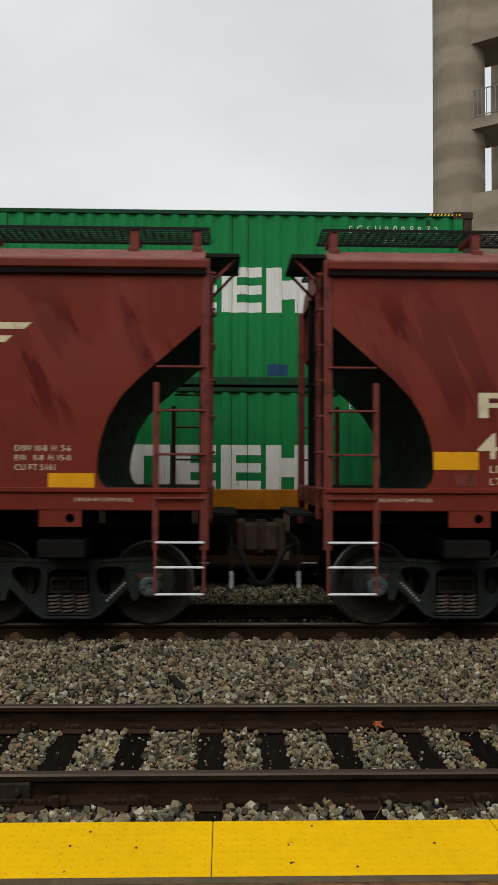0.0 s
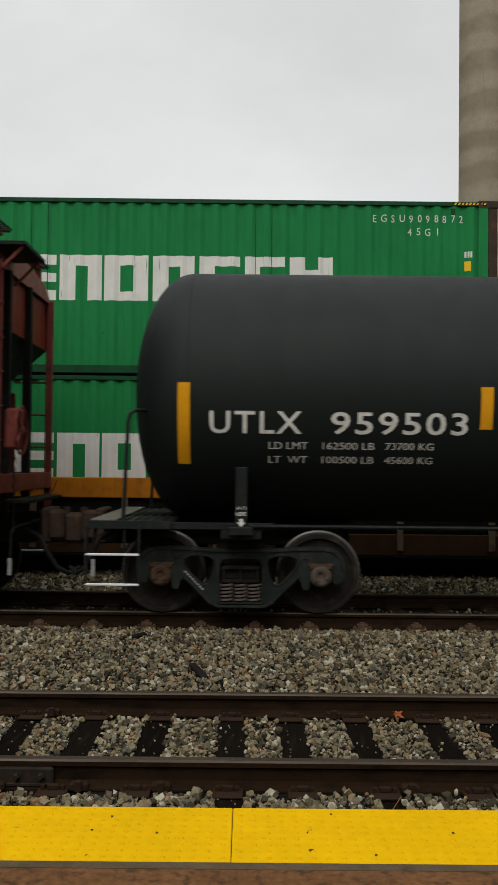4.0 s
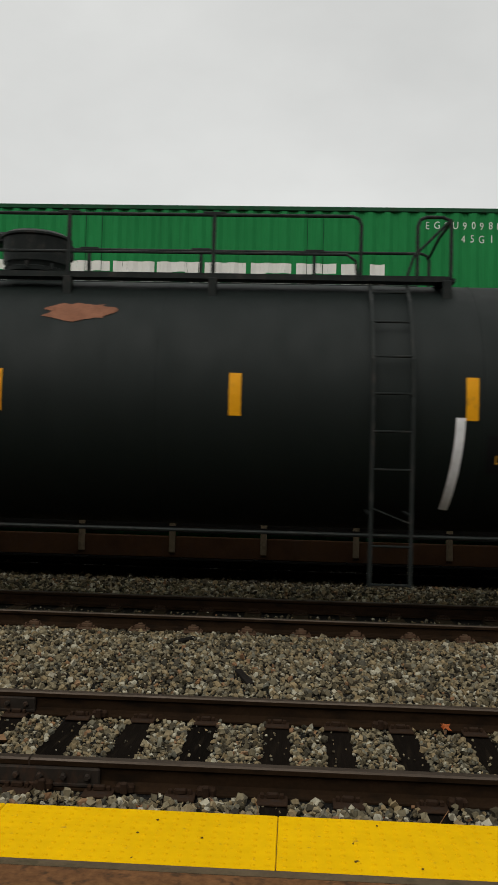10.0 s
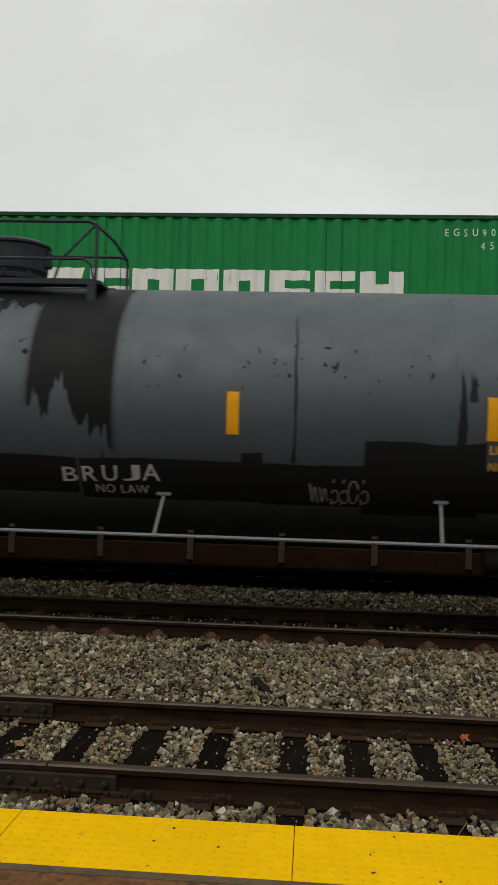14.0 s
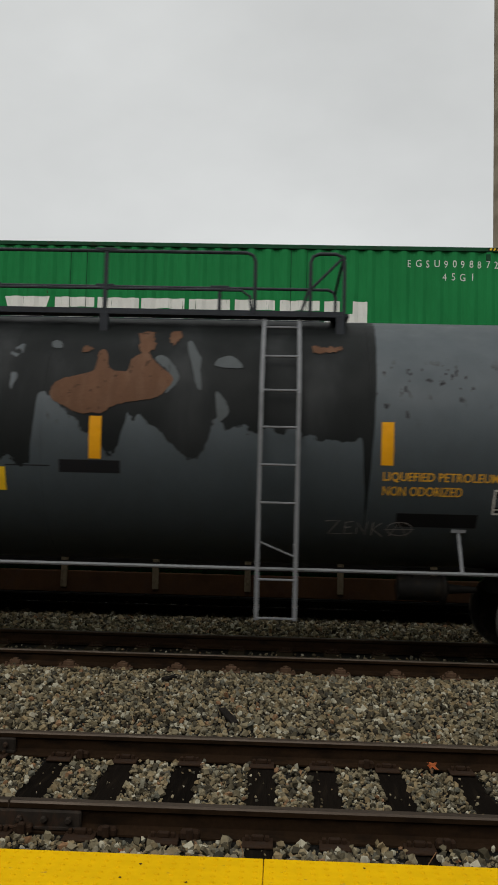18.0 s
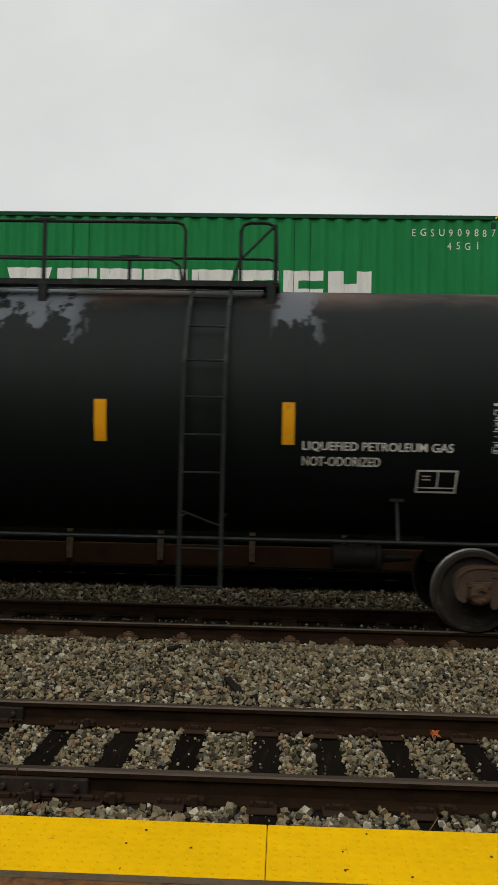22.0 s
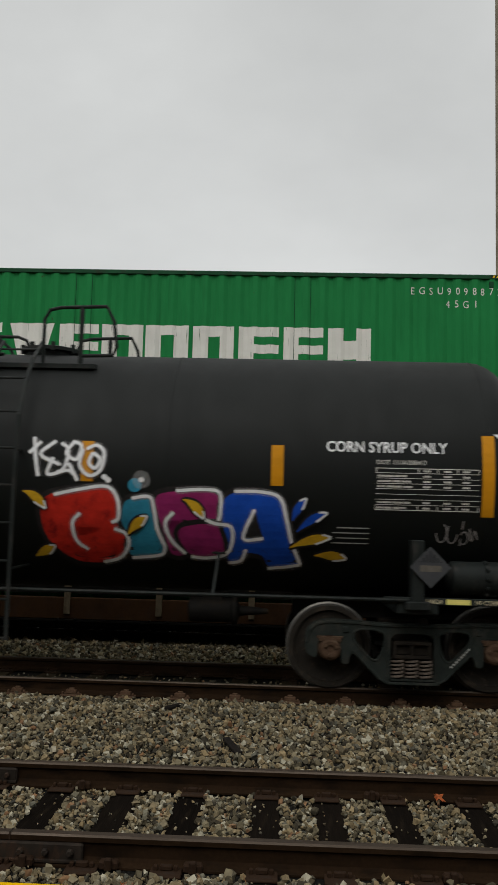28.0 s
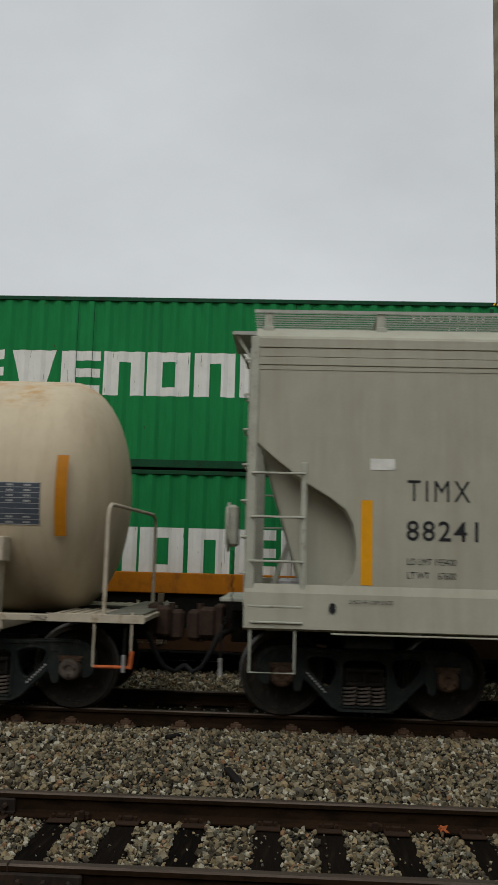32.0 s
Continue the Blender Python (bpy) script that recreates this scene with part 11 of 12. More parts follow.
C_SHAPE = [(144.70, 1.92), (144.77, 2.04), (144.95, 2.09), (145.25, 2.13), (145.47, 2.14), (145.55, 2.03), (145.56, 1.84), (145.50, 1.78), (145.29, 1.74), (145.21, 1.82), (145.12, 1.86), (145.06, 1.80), (145.03, 1.68), (145.07, 1.54), (145.14, 1.47), (145.22, 1.48), (145.25, 1.60), (145.30, 1.66), (145.45, 1.68), (145.62, 1.64), (145.65, 1.53), (145.61, 1.42), (145.49, 1.35), (145.30, 1.31), (145.08, 1.32), (144.92, 1.40), (144.82, 1.50), (144.76, 1.57), (144.71, 1.71)]
I_SHAPE = [(145.62, 1.99), (145.71, 2.03), (145.89, 2.04), (145.94, 1.95), (145.96, 1.74), (146.06, 1.52), (146.03, 1.43), (145.89, 1.39), (145.68, 1.39), (145.64, 1.48), (145.69, 1.64), (145.62, 1.70), (145.58, 1.80)]
G_SHAPE = [(145.95, 1.98), (145.99, 2.08), (146.13, 2.11), (146.40, 2.14), (146.65, 2.11), (146.67, 1.90), (146.64, 1.82), (146.47, 1.83), (146.31, 1.80), (146.24, 1.83), (146.17, 1.89), (146.09, 1.81), (146.08, 1.68), (146.15, 1.54), (146.29, 1.44), (146.20, 1.41), (146.11, 1.44), (146.05, 1.68)]
G_LOWER = [(146.24, 1.73), (146.42, 1.77), (146.69, 1.78), (146.80, 1.74), (146.80, 1.57), (146.73, 1.45), (146.52, 1.40), (146.34, 1.42), (146.24, 1.55), (146.20, 1.66)]
A_SHAPE = [(146.68, 1.96), (146.73, 2.07), (146.84, 2.13), (147.10, 2.13), (147.31, 2.07), (147.38, 1.91), (147.42, 1.71), (147.47, 1.52), (147.55, 1.36), (147.45, 1.32), (147.19, 1.31), (147.14, 1.45), (146.93, 1.48), (146.88, 1.38), (146.74, 1.36), (146.77, 1.55), (146.70, 1.75)]
A_GAP = [(147.04, 1.94), (146.92, 1.63), (147.14, 1.63)]
EDGE_C = [
    [(144.86, 2.05), (145.13, 2.11), (145.43, 2.15), (145.55, 2.03), (145.56, 1.82), (145.48, 1.76)],
    [(145.14, 1.86), (145.05, 1.75), (145.08, 1.56), (145.20, 1.46)],
    [(145.51, 1.70), (145.64, 1.64), (145.65, 1.51), (145.55, 1.38), (145.35, 1.32)],
]
EDGE_I = [
    [(145.71, 2.03), (145.90, 2.05), (145.95, 1.92), (145.98, 1.71), (146.06, 1.51)],
    [(146.06, 1.51), (146.00, 1.42), (145.68, 1.38)],
]
EDGE_G = [
    [(146.19, 2.12), (146.46, 2.14), (146.66, 2.11), (146.67, 1.90), (146.65, 1.81)],
    [(146.16, 1.89), (146.07, 1.77), (146.13, 1.59), (146.28, 1.44)],
    [(146.51, 1.82), (146.61, 1.78), (146.78, 1.75), (146.80, 1.60), (146.73, 1.45), (146.52, 1.40), (146.34, 1.41)],
]
EDGE_A = [
    [(146.82, 2.13), (147.10, 2.13), (147.31, 2.07), (147.39, 1.83), (147.45, 1.59), (147.55, 1.35)],
    [(147.55, 1.35), (147.38, 1.32), (147.19, 1.30)],
    [(147.04, 1.94), (146.92, 1.63), (147.14, 1.63)],
    [(146.95, 1.51), (146.89, 1.38), (146.75, 1.35)],
]
PETALS_BLUE = [
    [(147.45, 1.83), (147.48, 1.95), (147.59, 2.07)],
    [(147.50, 1.71), (147.64, 1.87), (147.82, 1.92)],
]
PETALS_GOLD = [
    [(147.43, 1.54), (147.65, 1.65), (147.87, 1.66)],
    [(147.70, 1.46), (147.88, 1.48), (148.05, 1.43)],
]
PETALS_GOLD_B = [
    [(146.27, 2.03), (146.41, 1.99), (146.49, 1.83)],
    [(145.66, 1.64), (145.74, 1.76), (145.87, 1.84)],
    [(144.52, 2.08), (144.66, 2.06), (144.76, 1.90)],
    [(144.59, 1.37), (144.70, 1.43), (144.83, 1.49)],
]
NAME_TAG = [
    [(144.63, 2.67), (144.66, 2.42), (144.69, 2.24)],
    [(144.58, 2.49), (144.71, 2.62)],
    [(144.87, 2.63), (144.71, 2.48), (144.93, 2.37)],
    [(144.93, 2.61), (145.01, 2.53), (144.96, 2.32), (144.79, 2.27), (144.85, 2.45)],
    [(145.06, 2.61), (144.99, 2.50), (145.10, 2.43), (145.15, 2.58), (145.05, 2.63)],
    [(145.02, 2.39), (145.12, 2.20)],
    [(145.17, 2.55), (145.14, 2.37), (145.25, 2.26), (145.37, 2.33), (145.40, 2.51), (145.32, 2.59), (145.21, 2.55)],
    [(145.28, 2.51), (145.24, 2.40), (145.31, 2.34), (145.36, 2.44), (145.28, 2.51)],
    [(144.89, 2.29), (145.02, 2.31), (145.08, 2.27)],
]
WIDE_TAG = [
    [(141.93, 2.12), (141.94, 1.79)],
    [(141.94, 1.94), (142.14, 1.97)],
    [(142.13, 2.14), (142.14, 1.82)],
    [(142.20, 1.96), (142.35, 1.98), (142.33, 2.10), (142.22, 2.09), (142.20, 1.92), (142.34, 1.86)],
    [(142.41, 1.89), (142.42, 2.07), (142.57, 2.17), (142.80, 2.18), (142.84, 2.14)],
    [(142.83, 2.20), (142.81, 1.87)],
    [(143.14, 2.23), (143.07, 2.02), (142.91, 2.00)],
    [(143.09, 2.22), (143.12, 2.09)],
    [(142.91, 1.98), (143.10, 1.85), (143.26, 1.81), (143.48, 2.02)],
]
SMALL_TAG = [
    [(142.98, 1.51), (142.97, 1.27)],
    [(142.91, 1.43), (143.12, 1.51)],
    [(142.89, 1.32), (142.94, 1.23), (143.02, 1.35), (143.19, 1.47)],
    [(143.20, 1.41), (143.28, 1.47), (143.28, 1.40), (143.17, 1.36), (143.25, 1.31)],
    [(143.33, 1.46), (143.34, 1.25)],
    [(143.33, 1.44), (143.42, 1.45), (143.38, 1.36)],
    [(143.47, 1.43), (143.52, 1.38), (143.48, 1.29), (143.41, 1.31), (143.45, 1.42)],
    [(143.19, 1.28), (143.38, 1.23), (143.42, 1.07)],
]
WIDE_DOTS = [(143.58, 1.96), (143.68, 2.11), (143.74, 1.99), (145.41, 2.25), (145.45, 2.22)]


def sprayed(strokes, w, m, label="", up=0.0, soft=True, name="tag"):
    bm = B()
    for pts in strokes:
        ribbon(bm, [(X6(u), z) for u, z in pts], w, soft)
    lay(name, bm, s6, m, car6, label, up=up, cut=0.09)


def petal(pts, w):
    """A leaf-shaped flick, widest past its middle."""
    (x0, z0), (x1, z1), (x2, z2) = [(X6(u), z) for u, z in pts]
    mid = []
    for i in range(11):
        t = i / 10
        mid.append(((1 - t) ** 2 * x0 + 2 * t * (1 - t) * x1 + t * t * x2, (1 - t) ** 2 * z0 + 2 * t * (1 - t) * z1 + t * t * z2, w * (0.12 + math.sin(math.pi * t ** 1.3) * 0.9)))
    left, right = [], []
    for i, (x, z, h) in enumerate(mid):
        a, b = mid[max(i - 1, 0)], mid[min(i + 1, 10)]
        d = math.hypot(b[0] - a[0], b[1] - a[1])
        nx, nz = -(b[1] - a[1]) / d * h / 2, (b[0] - a[0]) / d * h / 2
        left.append((x + nx, z + nz))
        right.append((x - nx, z - nz))
    return left + right[::-1]


for i, (shape, m, edges) in enumerate(((C_SHAPE, M_SPRAY_RED, EDGE_C), (I_SHAPE, M_SPRAY_TEAL, EDGE_I), (G_SHAPE, M_SPRAY_PINK, ()), (G_LOWER, M_SPRAY_PINK, EDGE_G), (A_SHAPE, M_SPRAY_BLUE, EDGE_A))):
    pts = rounded(shape, X6)
    bm = ribbon(B(), pts + [pts[0]], 0.11, soft=False)
    lay("graffiti_shadow", bm, s6, M_SPRAY_BLACK, car6, "black sprayed outline", up=0.001 + 0.002 * i, cut=0.09)
    lay("graffiti_letter", filled(pts), s6, m, car6, "colour-filled sprayed letter", up=0.002 + 0.002 * i, cut=0.09)
    if edges:
        sprayed(edges, 0.075, M_HAZE_WHITE, "white overspray", up=0.012, name="graffiti_overspray")
        sprayed(edges, 0.034, M_SPRAY_WHITE, "white sprayed outline", up=0.013, name="graffiti_outline")
lay("graffiti_gap", filled([(X6(u), z) for u, z in A_GAP]), s6, M_SPRAY_BLACK, car6, up=0.0115, cut=0.09)
for petals, w, m in ((PETALS_BLUE, 0.085, M_SPRAY_BLUE), (PETALS_GOLD, 0.10, M_SPRAY_GOLD), (PETALS_GOLD_B, 0.10, M_SPRAY_GOLD)):
    for pts in petals:
        edge = petal(pts, w)
        bm = ribbon(B(), edge + [edge[0]], 0.05, soft=False)
        lay("graffiti_shadow", bm, s6, M_SPRAY_BLACK, car6, up=0.0135, cut=0.09)
        lay("graffiti_flick", filled(edge), s6, m, car6, "leaf-shaped sprayed flick", up=0.015, cut=0.09)
        lay("graffiti_outline", ribbon(B(), edge[8:16], 0.022, soft=False), s6, M_SPRAY_WHITE, car6, up=0.0165, cut=0.09)
x, z = I_SHAPE[2][0] - 0.15, I_SHAPE[2][1] + 0.13
lay("graffiti_dot", spots([(x, z, 0.075)], X6, 16), s6, M_SPRAY_TEAL, car6, up=0.004, cut=0.09)
lay("graffiti_overspray", spots([(x + 0.07, z + 0.06, 0.10)], X6, 16), s6, M_HAZE_WHITE, car6, up=0.006, cut=0.09)
lay("graffiti_dot", spots([(x + 0.07, z + 0.06, 0.03)], X6, 10), s6, M_SPRAY_WHITE, car6, up=0.008)
for strokes, w, label in ((NAME_TAG, 0.036, "white sprayed tag"), (WIDE_TAG, 0.05, "wide white sprayed tag"), (SMALL_TAG, 0.026, "small white sprayed tag")):
    sprayed(strokes, w * 2.1, M_HAZE_WHITE, "white overspray")
    sprayed(strokes, w, M_SPRAY_WHITE if strokes is NAME_TAG else M_SPRAY_DULL, label, up=0.0215 if strokes is NAME_TAG else 0.002)
lay("tag_dots", spots([(u, z, 0.032) for u, z in WIDE_DOTS], X6, 10), s6, M_SPRAY_WHITE, car6, up=0.003)
scribble(car6, s6, X6(141.6), 1.35, 0.85, 0.4, 84, M_SPRAY_DULL, 0.018, 7)
for t, u0, u1, z in (("CONSULT OWNER BEFORE REPAIRING TANK", 142.40, 143.72, 1.765), ("SHARP OBJECTS MUST NOT CONTACT LINING", 142.40, 143.76, 1.710)):
    lay_each("lettering", words(t, X6(u0), X6(u1), z, z + 0.038), s6, M_GREYTXT, car6)
for z in (1.615, 1.565):
    lay("stencil_line", quad(B(), X6(142.40), X6(143.60), z, z + 0.012), s6, M_GREYTXT, car6)
for i in range(4):
    lay("stencil_line", quad(B(), X6(147.88 + (i % 2) * 0.05), X6(148.28), 1.6 + i * 0.055, 1.612 + i * 0.055), s6, M_GREYTXT, car6)
M_GREYPLATE = plain("bare_grey_placard", (0.045, 0.047, 0.05), 0.5, 0, 0.15, 8)
p = placard(car6, X6(148.9), 1.38, -1.515, M_GREYPLATE)
scribble(car6, s6, X6(149.0), 1.62, 0.45, 0.24, 86, M_SPRAY_FAINT, 0.014, 4)
lay_each("lettering", words("2 INCH", X6(148.86), X6(149.03), 1.0, 1.045), flat_side(-1.422), M_CREAM, car6, up=0.008)
lay_each("lettering", words("HF COMP SHOES", X6(149.38), X6(149.85), 1.0, 1.045), flat_side(-1.422), M_CREAM, car6, up=0.008)
lay("bar_label", quad(B(), X6(149.08), X6(149.33), 0.995, 1.05), flat_side(-1.422), M_LABEL_PALE, car6, "pale worn label on the side bar", up=0.008)
# tag on the tank's head
bm = B()
HEAD_TAG = [[(-0.11, 3.15), (-0.17, 3.12), (-0.20, 3.05), (-0.19, 2.99), (-0.13, 3.0), (-0.08, 3.05), (-0.06, 3.14), (-0.11, 3.15)], [(-0.37, 2.81), (-0.37, 2.76), (-0.35, 2.76), (-0.31, 2.91)], [(-0.35, 2.76), (-0.31, 2.73), (-0.25, 2.93)], [(-0.25, 2.93), (-0.30, 2.76), (-0.30, 2.66)],
            [(-0.30, 2.73), (-0.23, 2.78), (-0.21, 2.85), (-0.24, 2.87), (-0.27, 2.74), (-0.25, 2.63)], [(-0.17, 2.91), (-0.14, 2.90), (-0.21, 2.63)], [(-0.16, 2.85), (-0.10, 2.90), (-0.11, 2.84)], [(0.04, 3.01), (-0.07, 2.76), (-0.11, 2.57)], [(-0.08, 2.76), (0.07, 2.88)], [(-0.09, 2.71), (0.04, 2.70), (-0.03, 2.59), (0.10, 2.56)]]
HEAD_LOW = [[(-0.41, 2.42), (-0.39, 2.58), (-0.36, 2.63), (-0.34, 2.54), (-0.31, 2.19)], [(-0.36, 2.45), (-0.31, 2.20), (-0.31, 2.45), (-0.33, 2.62)], [(-0.31, 2.42), (-0.24, 2.46), (-0.25, 2.57), (-0.29, 2.56), (-0.31, 2.42), (-0.28, 2.31), (-0.22, 2.33)], [(-0.20, 2.59), (-0.18, 2.32), (-0.14, 2.54), (-0.12, 2.32), (-0.08, 2.57)],
            [(-0.06, 2.57), (-0.03, 2.19)], [(-0.08, 2.56), (0.03, 2.55), (-0.03, 2.45), (-0.06, 2.42), (0.15, 2.32), (0.23, 2.40)], [(-0.21, 2.22), (-0.11, 2.23)], [(-0.21, 2.17), (-0.09, 2.18)]]
for stroke in HEAD_TAG + HEAD_LOW:
    ribbon(bm, stroke, 0.026)


def head_side(x1, r, zc, head, y0):
    """A place on the tank's dished right-hand head; x here runs from the near side inwards."""
    def f(x, z, up=0.0):
        y = y0 + x
        q = min(0.999, math.hypot(y, z - zc) / r) ** (1 / 0.9)
        t = math.asin(q)
        return (x1 - head * (1 - math.cos(t)) + 0.025 + up, y, z)
    return f


lay("tag", bm, head_side(X6(150.23), 1.42, 2.41, 0.70, -0.98), M_SPRAY_WHITE, car6, "white sprayed tag on the tank's end")

# seventh tank car: cream, rust streaked
car7, X7, s7 = tank_car("g", 151.62, 166.22, (152.90, 164.97), "cream tank car streaked with rust along the top", M_TANK_G, M_FIT_CREAM, M_TRUCK_BLACK, (M_CAP_GREY, M_CAP_GREY), r=1.42, zc=2.41, plat=post_platform, ladder=(158.66, 159.13), strip_mat=M_REFLECT_OLD,
                        saddles=True, brake=-1, deck=0.5, hatch_kind="mid", posts=[155.62], strips=strips_at([154.85, 157.08, 160.32, 162.85], 2.17, 2.61), tall=[(152.11, 1.95, 2.83), (165.68, 1.95, 2.83)], seams=0)
# darker cream: the seams' thin shadow lines are put into the colour
M_SEAM_CREAM = plain("shaded_cream_seam", (0.35, 0.285, 0.195), 0.7, 0, 0.25, 5)
for u in (152.9, 155.1, 157.19, 158.10, 160.70, 162.56, 164.25):
    part("weld_seam", lathe(B(), [(X7(u) - 0.014, 1.415), (X7(u) - 0.008, 1.4225), (X7(u) + 0.008, 1.4225), (X7(u) + 0.014, 1.415)], "x", 72, (0, 0, 2.41)), M_SEAM_CREAM, car7, smooth=True)
lay_each("lettering", words("DOWX", X7(153.03), X7(153.73), 2.11, 2.32, fat=0.01, space=1.2), s7, M_BLACK_TXT, car7, cut=0.1)
lay_each("lettering", words("79727", X7(154.03), X7(154.87), 2.10, 2.31, fat=0.01, space=1.15), s7, M_BLACK_TXT, car7, cut=0.1)
for a, z in ((("LD LMT", "207300 LB", "94050 KG"), 1.86), (("LT WT", "78700 LB", "35650 KG"), 1.73)):
    for t, u0, u1 in zip(a, (153.15, 153.55, 154.16), (153.48, 154.0, 154.57)):
        lay_each("lettering", words(t, X7(u0), X7(u1), z, z + 0.075), s7, M_BLACK_TXT, car7)
plate_box(car7, s7, X7(155.15), X7(155.40), 2.06, 2.30, M_BLACK_TXT)
for t, u0, u1, z in (("CONSULT OWNER BEFORE REPAIRING TANK", 157.17, 158.07, 1.915), ("SHARP OBJECTS MUST NOT CONTACT LINING", 157.17, 158.12, 1.860), ("EXTERIOR HEATER COILS", 157.61, 158.12, 1.630), ("NO INLET OR OUTLET", 157.61, 158.06, 1.583), ("PIPE CAPS REQUIRED", 157.61, 158.05, 1.536),
                     ("CLOSE", 157.55, 157.68, 1.38), ("OPEN", 158.03, 158.12, 1.38), ("LINED CAR-DO NOT EXCEED 25 PSIG", 159.56, 160.34, 1.92), ("SATURATED STEAM INTO HEATER COILS", 159.56, 160.42, 1.865), ("BLOW COILS WITH AIR AFTER", 159.55, 160.18, 1.64),
                     ("USE IN FREEZING CLIMATES", 159.55, 160.12, 1.588), ("AUXILIARY VALVE ATTACHED", 159.53, 160.15, 1.385), ("NO VACUUM RELIEF - BREAK", 159.57, 160.16, 3.215), ("VACUUM BEFORE UNLOADING", 159.57, 160.16, 3.175)):
    lay_each("lettering", words(t, X7(u0), X7(u1), z, z + (0.028 if z > 3 else 0.04)), s7, M_DIMTXT, car7)
bm = B()
ribbon(bm, curl(X7(157.86), 1.42, 0.24, 0.12, 200, 340, 12), 0.014)
lay("arc_arrow", bm, s7, M_BLACK_TXT, car7)
label_plate(car7, s7, X7(161.64), X7(162.41), 1.98, 2.34, M_LABEL_PALE, 4)
bm = B()
for pts in ([(160.85, 1.45), (160.81, 1.63), (160.86, 1.77)], [(160.78, 1.81), (160.93, 1.86), (161.09, 1.91)], [(160.75, 1.61), (160.99, 1.74)], [(160.99, 1.74), (161.37, 1.77)], [(161.17, 1.75), (161.28, 1.46)],
            [(161.53, 1.83), (161.39, 1.65), (161.29, 1.48), (161.62, 1.50)], [(161.59, 1.61), (161.79, 1.69), (161.75, 1.77), (161.62, 1.70), (161.62, 1.56), (161.83, 1.59)], [(162.02, 1.76), (161.87, 1.72), (161.86, 1.59), (162.03, 1.59)], [(162.24, 1.85), (162.14, 1.58)], [(162.48, 1.80), (162.17, 1.68), (162.42, 1.63), (162.66, 1.52)]):
    ribbon(bm, [(X7(u), z) for u, z in pts], 0.02)
lay("tag", bm, s7, M_SPRAY_BLACK, car7, "thin black sprayed tag", cut=0.12)
M_WHITEPLATE = plain("white_placard", (0.62, 0.62, 0.60), 0.4, 0, 0.05, 8, bump=0)
placard(car7, X7(162.26), 1.46, -1.50, M_WHITEPLATE, digits="3082")
part("placard_bracket", box(B(), X7(162.26) - 0.05, X7(162.26) + 0.05, -1.487, -1.42, 1.03, 1.4, 0.008), M_FIT_CREAM, car7)
test_box(car7, s7, X7(163.1), X7(163.46), 1.98, 2.25, M_WHITE, M_PATCH)
bm = B()
ribbon(bm, curl(X7(163.27), 1.84, 0.05, 0.02, 0, 360, 12), 0.05)
lay("oval_mark", bm, s7, M_BARE, car7)
lay_each("lettering", words("SR 9316", X7(164.43), X7(164.92), 2.66, 2.76), s7, M_BLACK_TXT, car7)
lay_each("lettering", words("FRA-AIP", X7(164.43), X7(164.92), 2.54, 2.63), s7, M_BLACK_TXT, car7)
lay("stencil_panel", quad(B(), X7(164.44), X7(165.52), 2.0, 2.46), s7, plain("blue_grey_stencil_panel", (0.06, 0.07, 0.085), 0.6, 0, 0.15, 8, bump=0), car7, "dark inspection panel", cut=0.1)
stencil_table(car7, s7, X7(164.45), X7(165.51), 2.0, 2.46, M_GREYTXT, head=False)
for u in (152.3, 165.6):
    lay_each("lettering", words("2 INCH HF COMP SHOES", X7(u - 0.1), X7(u + 0.55), 1.0, 1.045), flat_side(-1.422), M_BLACK_TXT, car7)
valve_body(car7, X7(151.56), M_FIT_CREAM)
for u in (158.80, 158.92):
    part("steam_pipe", pipe(B(), [(X7(u), -1.36, 1.34), (X7(u), -1.36, 0.94)], 0.026, 8), M_FIT_CREAM, car7, "short steam pipe behind the ladder", smooth=True)
part("pipe_lever", beam(B(), (X7(158.70), -1.38, 0.84), (X7(158.94), -1.38, 0.94), 0.03, 0.05), M_FIT_CREAM, car7)
part("sprayed_spot", box(B(), X7(152.37), X7(152.54), -1.432, -1.36, 0.99, 1.10, 0.01), M_SILL, car7, "orange-painted release handle")
M_ORANGE_TIP = plain("orange_safety_paint", (0.42, 0.10, 0.03), 0.6, 0, 0.2, 9, bump=0)
for u in (151.46, 166.38):
    part("step_tread", pipe(B(), [(X7(u) - 0.19, -1.40, 0.53), (X7(u) + 0.19, -1.40, 0.53)], 0.018, 8), M_ORANGE_TIP, car7, "orange-painted step tread")
part("foot_rung", pipe(B(), [(X7(158.68), -1.6, 0.50), (X7(159.11), -1.6, 0.50)], 0.017, 8), M_ORANGE_TIP, car7, "orange-painted bottom rung")
part("lever_grip", pipe(B(), [(X7(166.60), -1.44, 0.70), (X7(166.58), -1.44, 0.52)], 0.022, 8), M_ORANGE_TIP, car7, "orange grip of the cut lever")
# pale grey hopper
STANDS_D = [167.95, 169.2, 170.8, 172.4, 174.0, 175.6, 177.2, 178.8, 180.4, 182.0, 183.0]
car_d, Xd, sd, Ld = hopper_car(167.77, 183.2, (169.07, 181.75), "pale grey covered hopper car, clean, with black stencils", M_PALE, M_PALE_FIT, M_PALE, M_TRUCK_BLACK, (M_CAP_RED, M_CAP_RED), "slant2", M_PALE_GRATE,
                              [(170.6, 173.6), (173.9, 176.8), (177.0, 180.0)], STANDS_D, brake=-1, walk_z=4.47)
lay_each("lettering", words("TIMX", Xd(169.45), Xd(170.10), 2.34, 2.56, space=1.25), sd, M_BLACK_TXT, car_d)
lay_each("lettering", words("88241", Xd(169.44), Xd(170.18), 1.93, 2.14, fat=0.01, space=1.15), sd, M_BLACK_TXT, car_d)
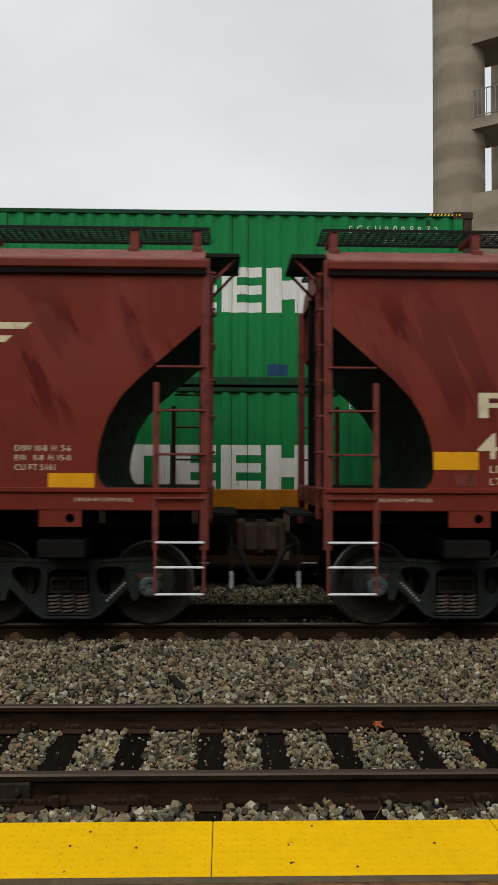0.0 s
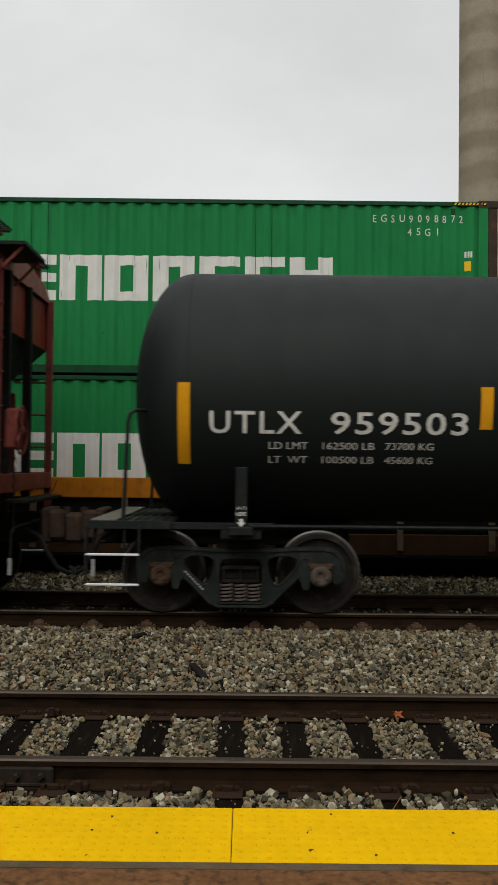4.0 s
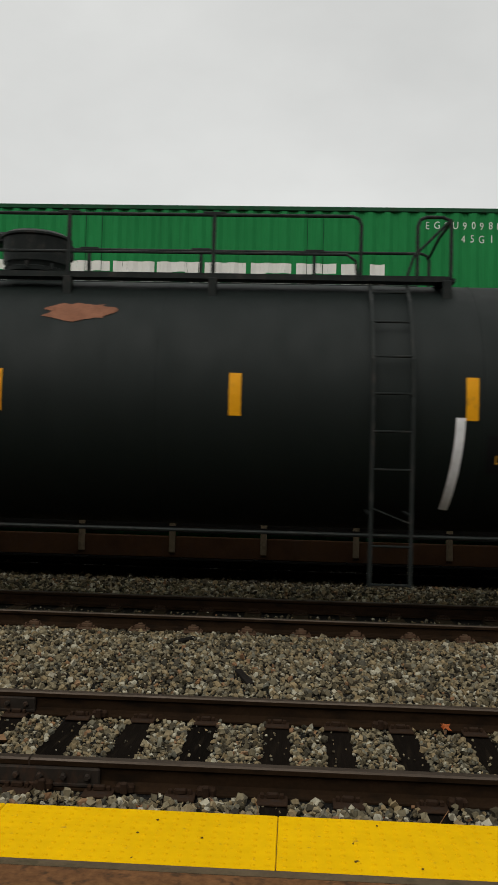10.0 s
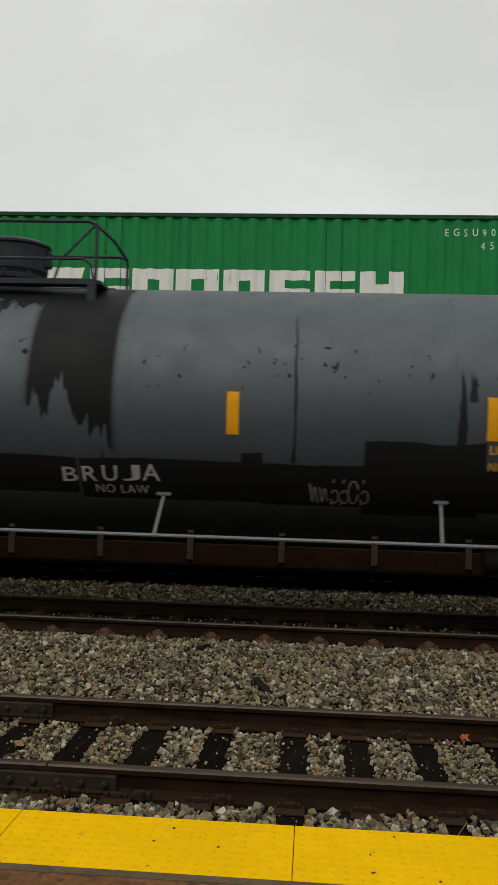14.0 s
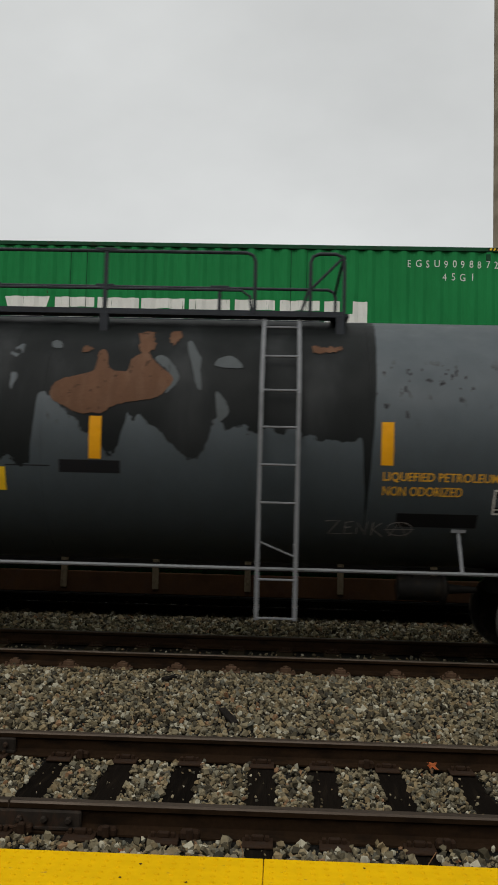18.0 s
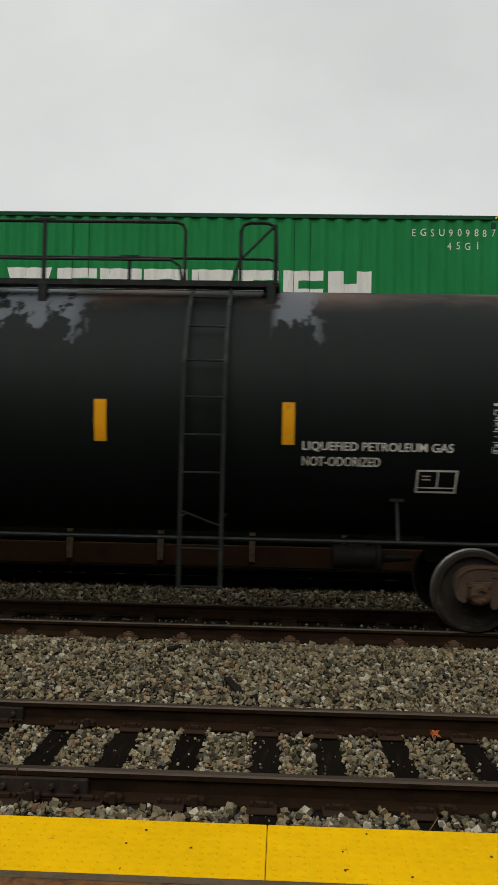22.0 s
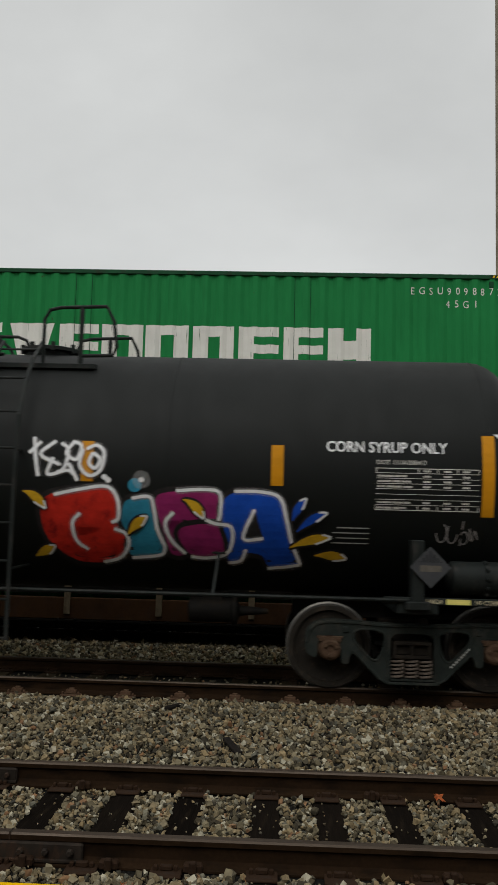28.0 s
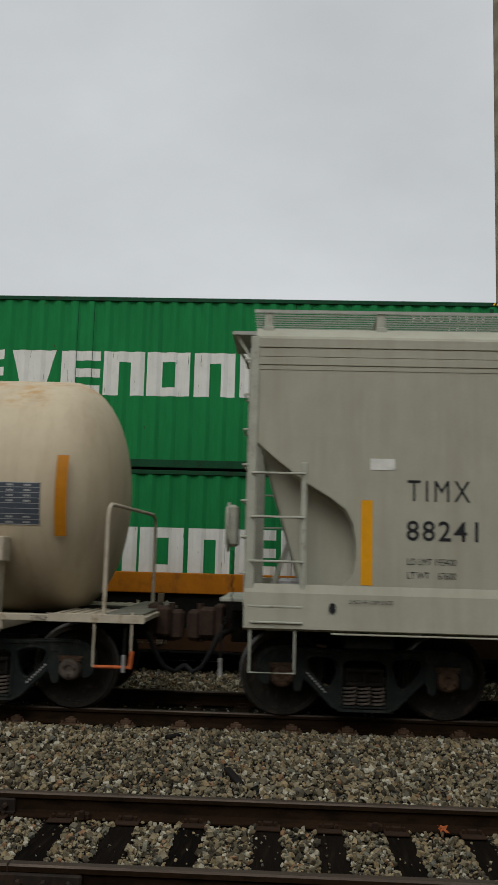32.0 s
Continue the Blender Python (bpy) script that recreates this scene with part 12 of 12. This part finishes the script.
lay_each("lettering", words("LD LMT 195400", Xd(169.45), Xd(169.95), 1.68, 1.75), sd, M_BLACK_TXT, car_d)
lay_each("lettering", words("LT WT    67600", Xd(169.45), Xd(169.95), 1.54, 1.61), sd, M_BLACK_TXT, car_d)
lay("reflector", quad(B(), Xd(168.97), Xd(169.09), 1.46, 2.34), sd, M_REFLECT, car_d, "orange reflective strip")
lay("pale_panel", quad(B(), Xd(169.06), Xd(169.32), 2.66, 2.78), sd, M_WHITE, car_d)
bm = B()
ribbon(bm, curl(Xd(168.68), 1.22, 0.012, 0.03, 0, 360, 12), 0.05)
lay("tie_down_slot", bm, sd, M_BLACK_TXT, car_d, up=0.06)
lay_each("lettering", words("2 INCH HF COMP SHOES", Xd(168.85), Xd(169.3), 1.27, 1.31), sd, M_BLACK_TXT, car_d, up=0.058)

TRAIN = [car_a, car_b, car1, car2, car3, car4, car5, car_c, car6, car7, car_d]

# ---- motion ----
SPEED = [(0, 5.22), (5, 5.265), (15, 5.275), (21, 5.29), (24, 5.25), (28, 5.215), (32, 5.20)]


def travelled(t):
    """Metres the train has gone at t seconds."""
    s = 0.0
    for (a, va), (b, vb) in zip(SPEED, SPEED[1:]):
        q = min(t, b)
        if q <= a:
            break
        vq = va + (vb - va) * (q - a) / (b - a)
        s += (va + vq) / 2 * (q - a)
    return s


def motions():
    """The whole train rolls past; each wheelset turns with the way it has gone."""
    for car in TRAIN:
        u = car.location.x
        walk(car, [(t, pose(u - travelled(t), Y2, Z2)) for t in range(0, 33, 2)])
    for car, ax, x in WHEELSETS:
        u = car.matrix_basis.translation.x + travelled(32.0) + x
        rows = []
        last = None
        t = 0.0
        while t < 32.0001:
            d = u - travelled(t)
            if -7.0 < d < 7.0:
                rows.append((round(t, 2), -d / WHEEL_R))
            t += 0.1
        if not rows:
            continue
        if rows[0][0] > 0:
            rows.insert(0, (0.0, rows[0][1]))
        if rows[-1][0] < 32:
            rows.append((32.0, rows[-1][1]))
        walk(ax, [(t, pose(x, 0, WHEEL_R, 0, -math.degrees(a), 0)) for t, a in rows])


motions()
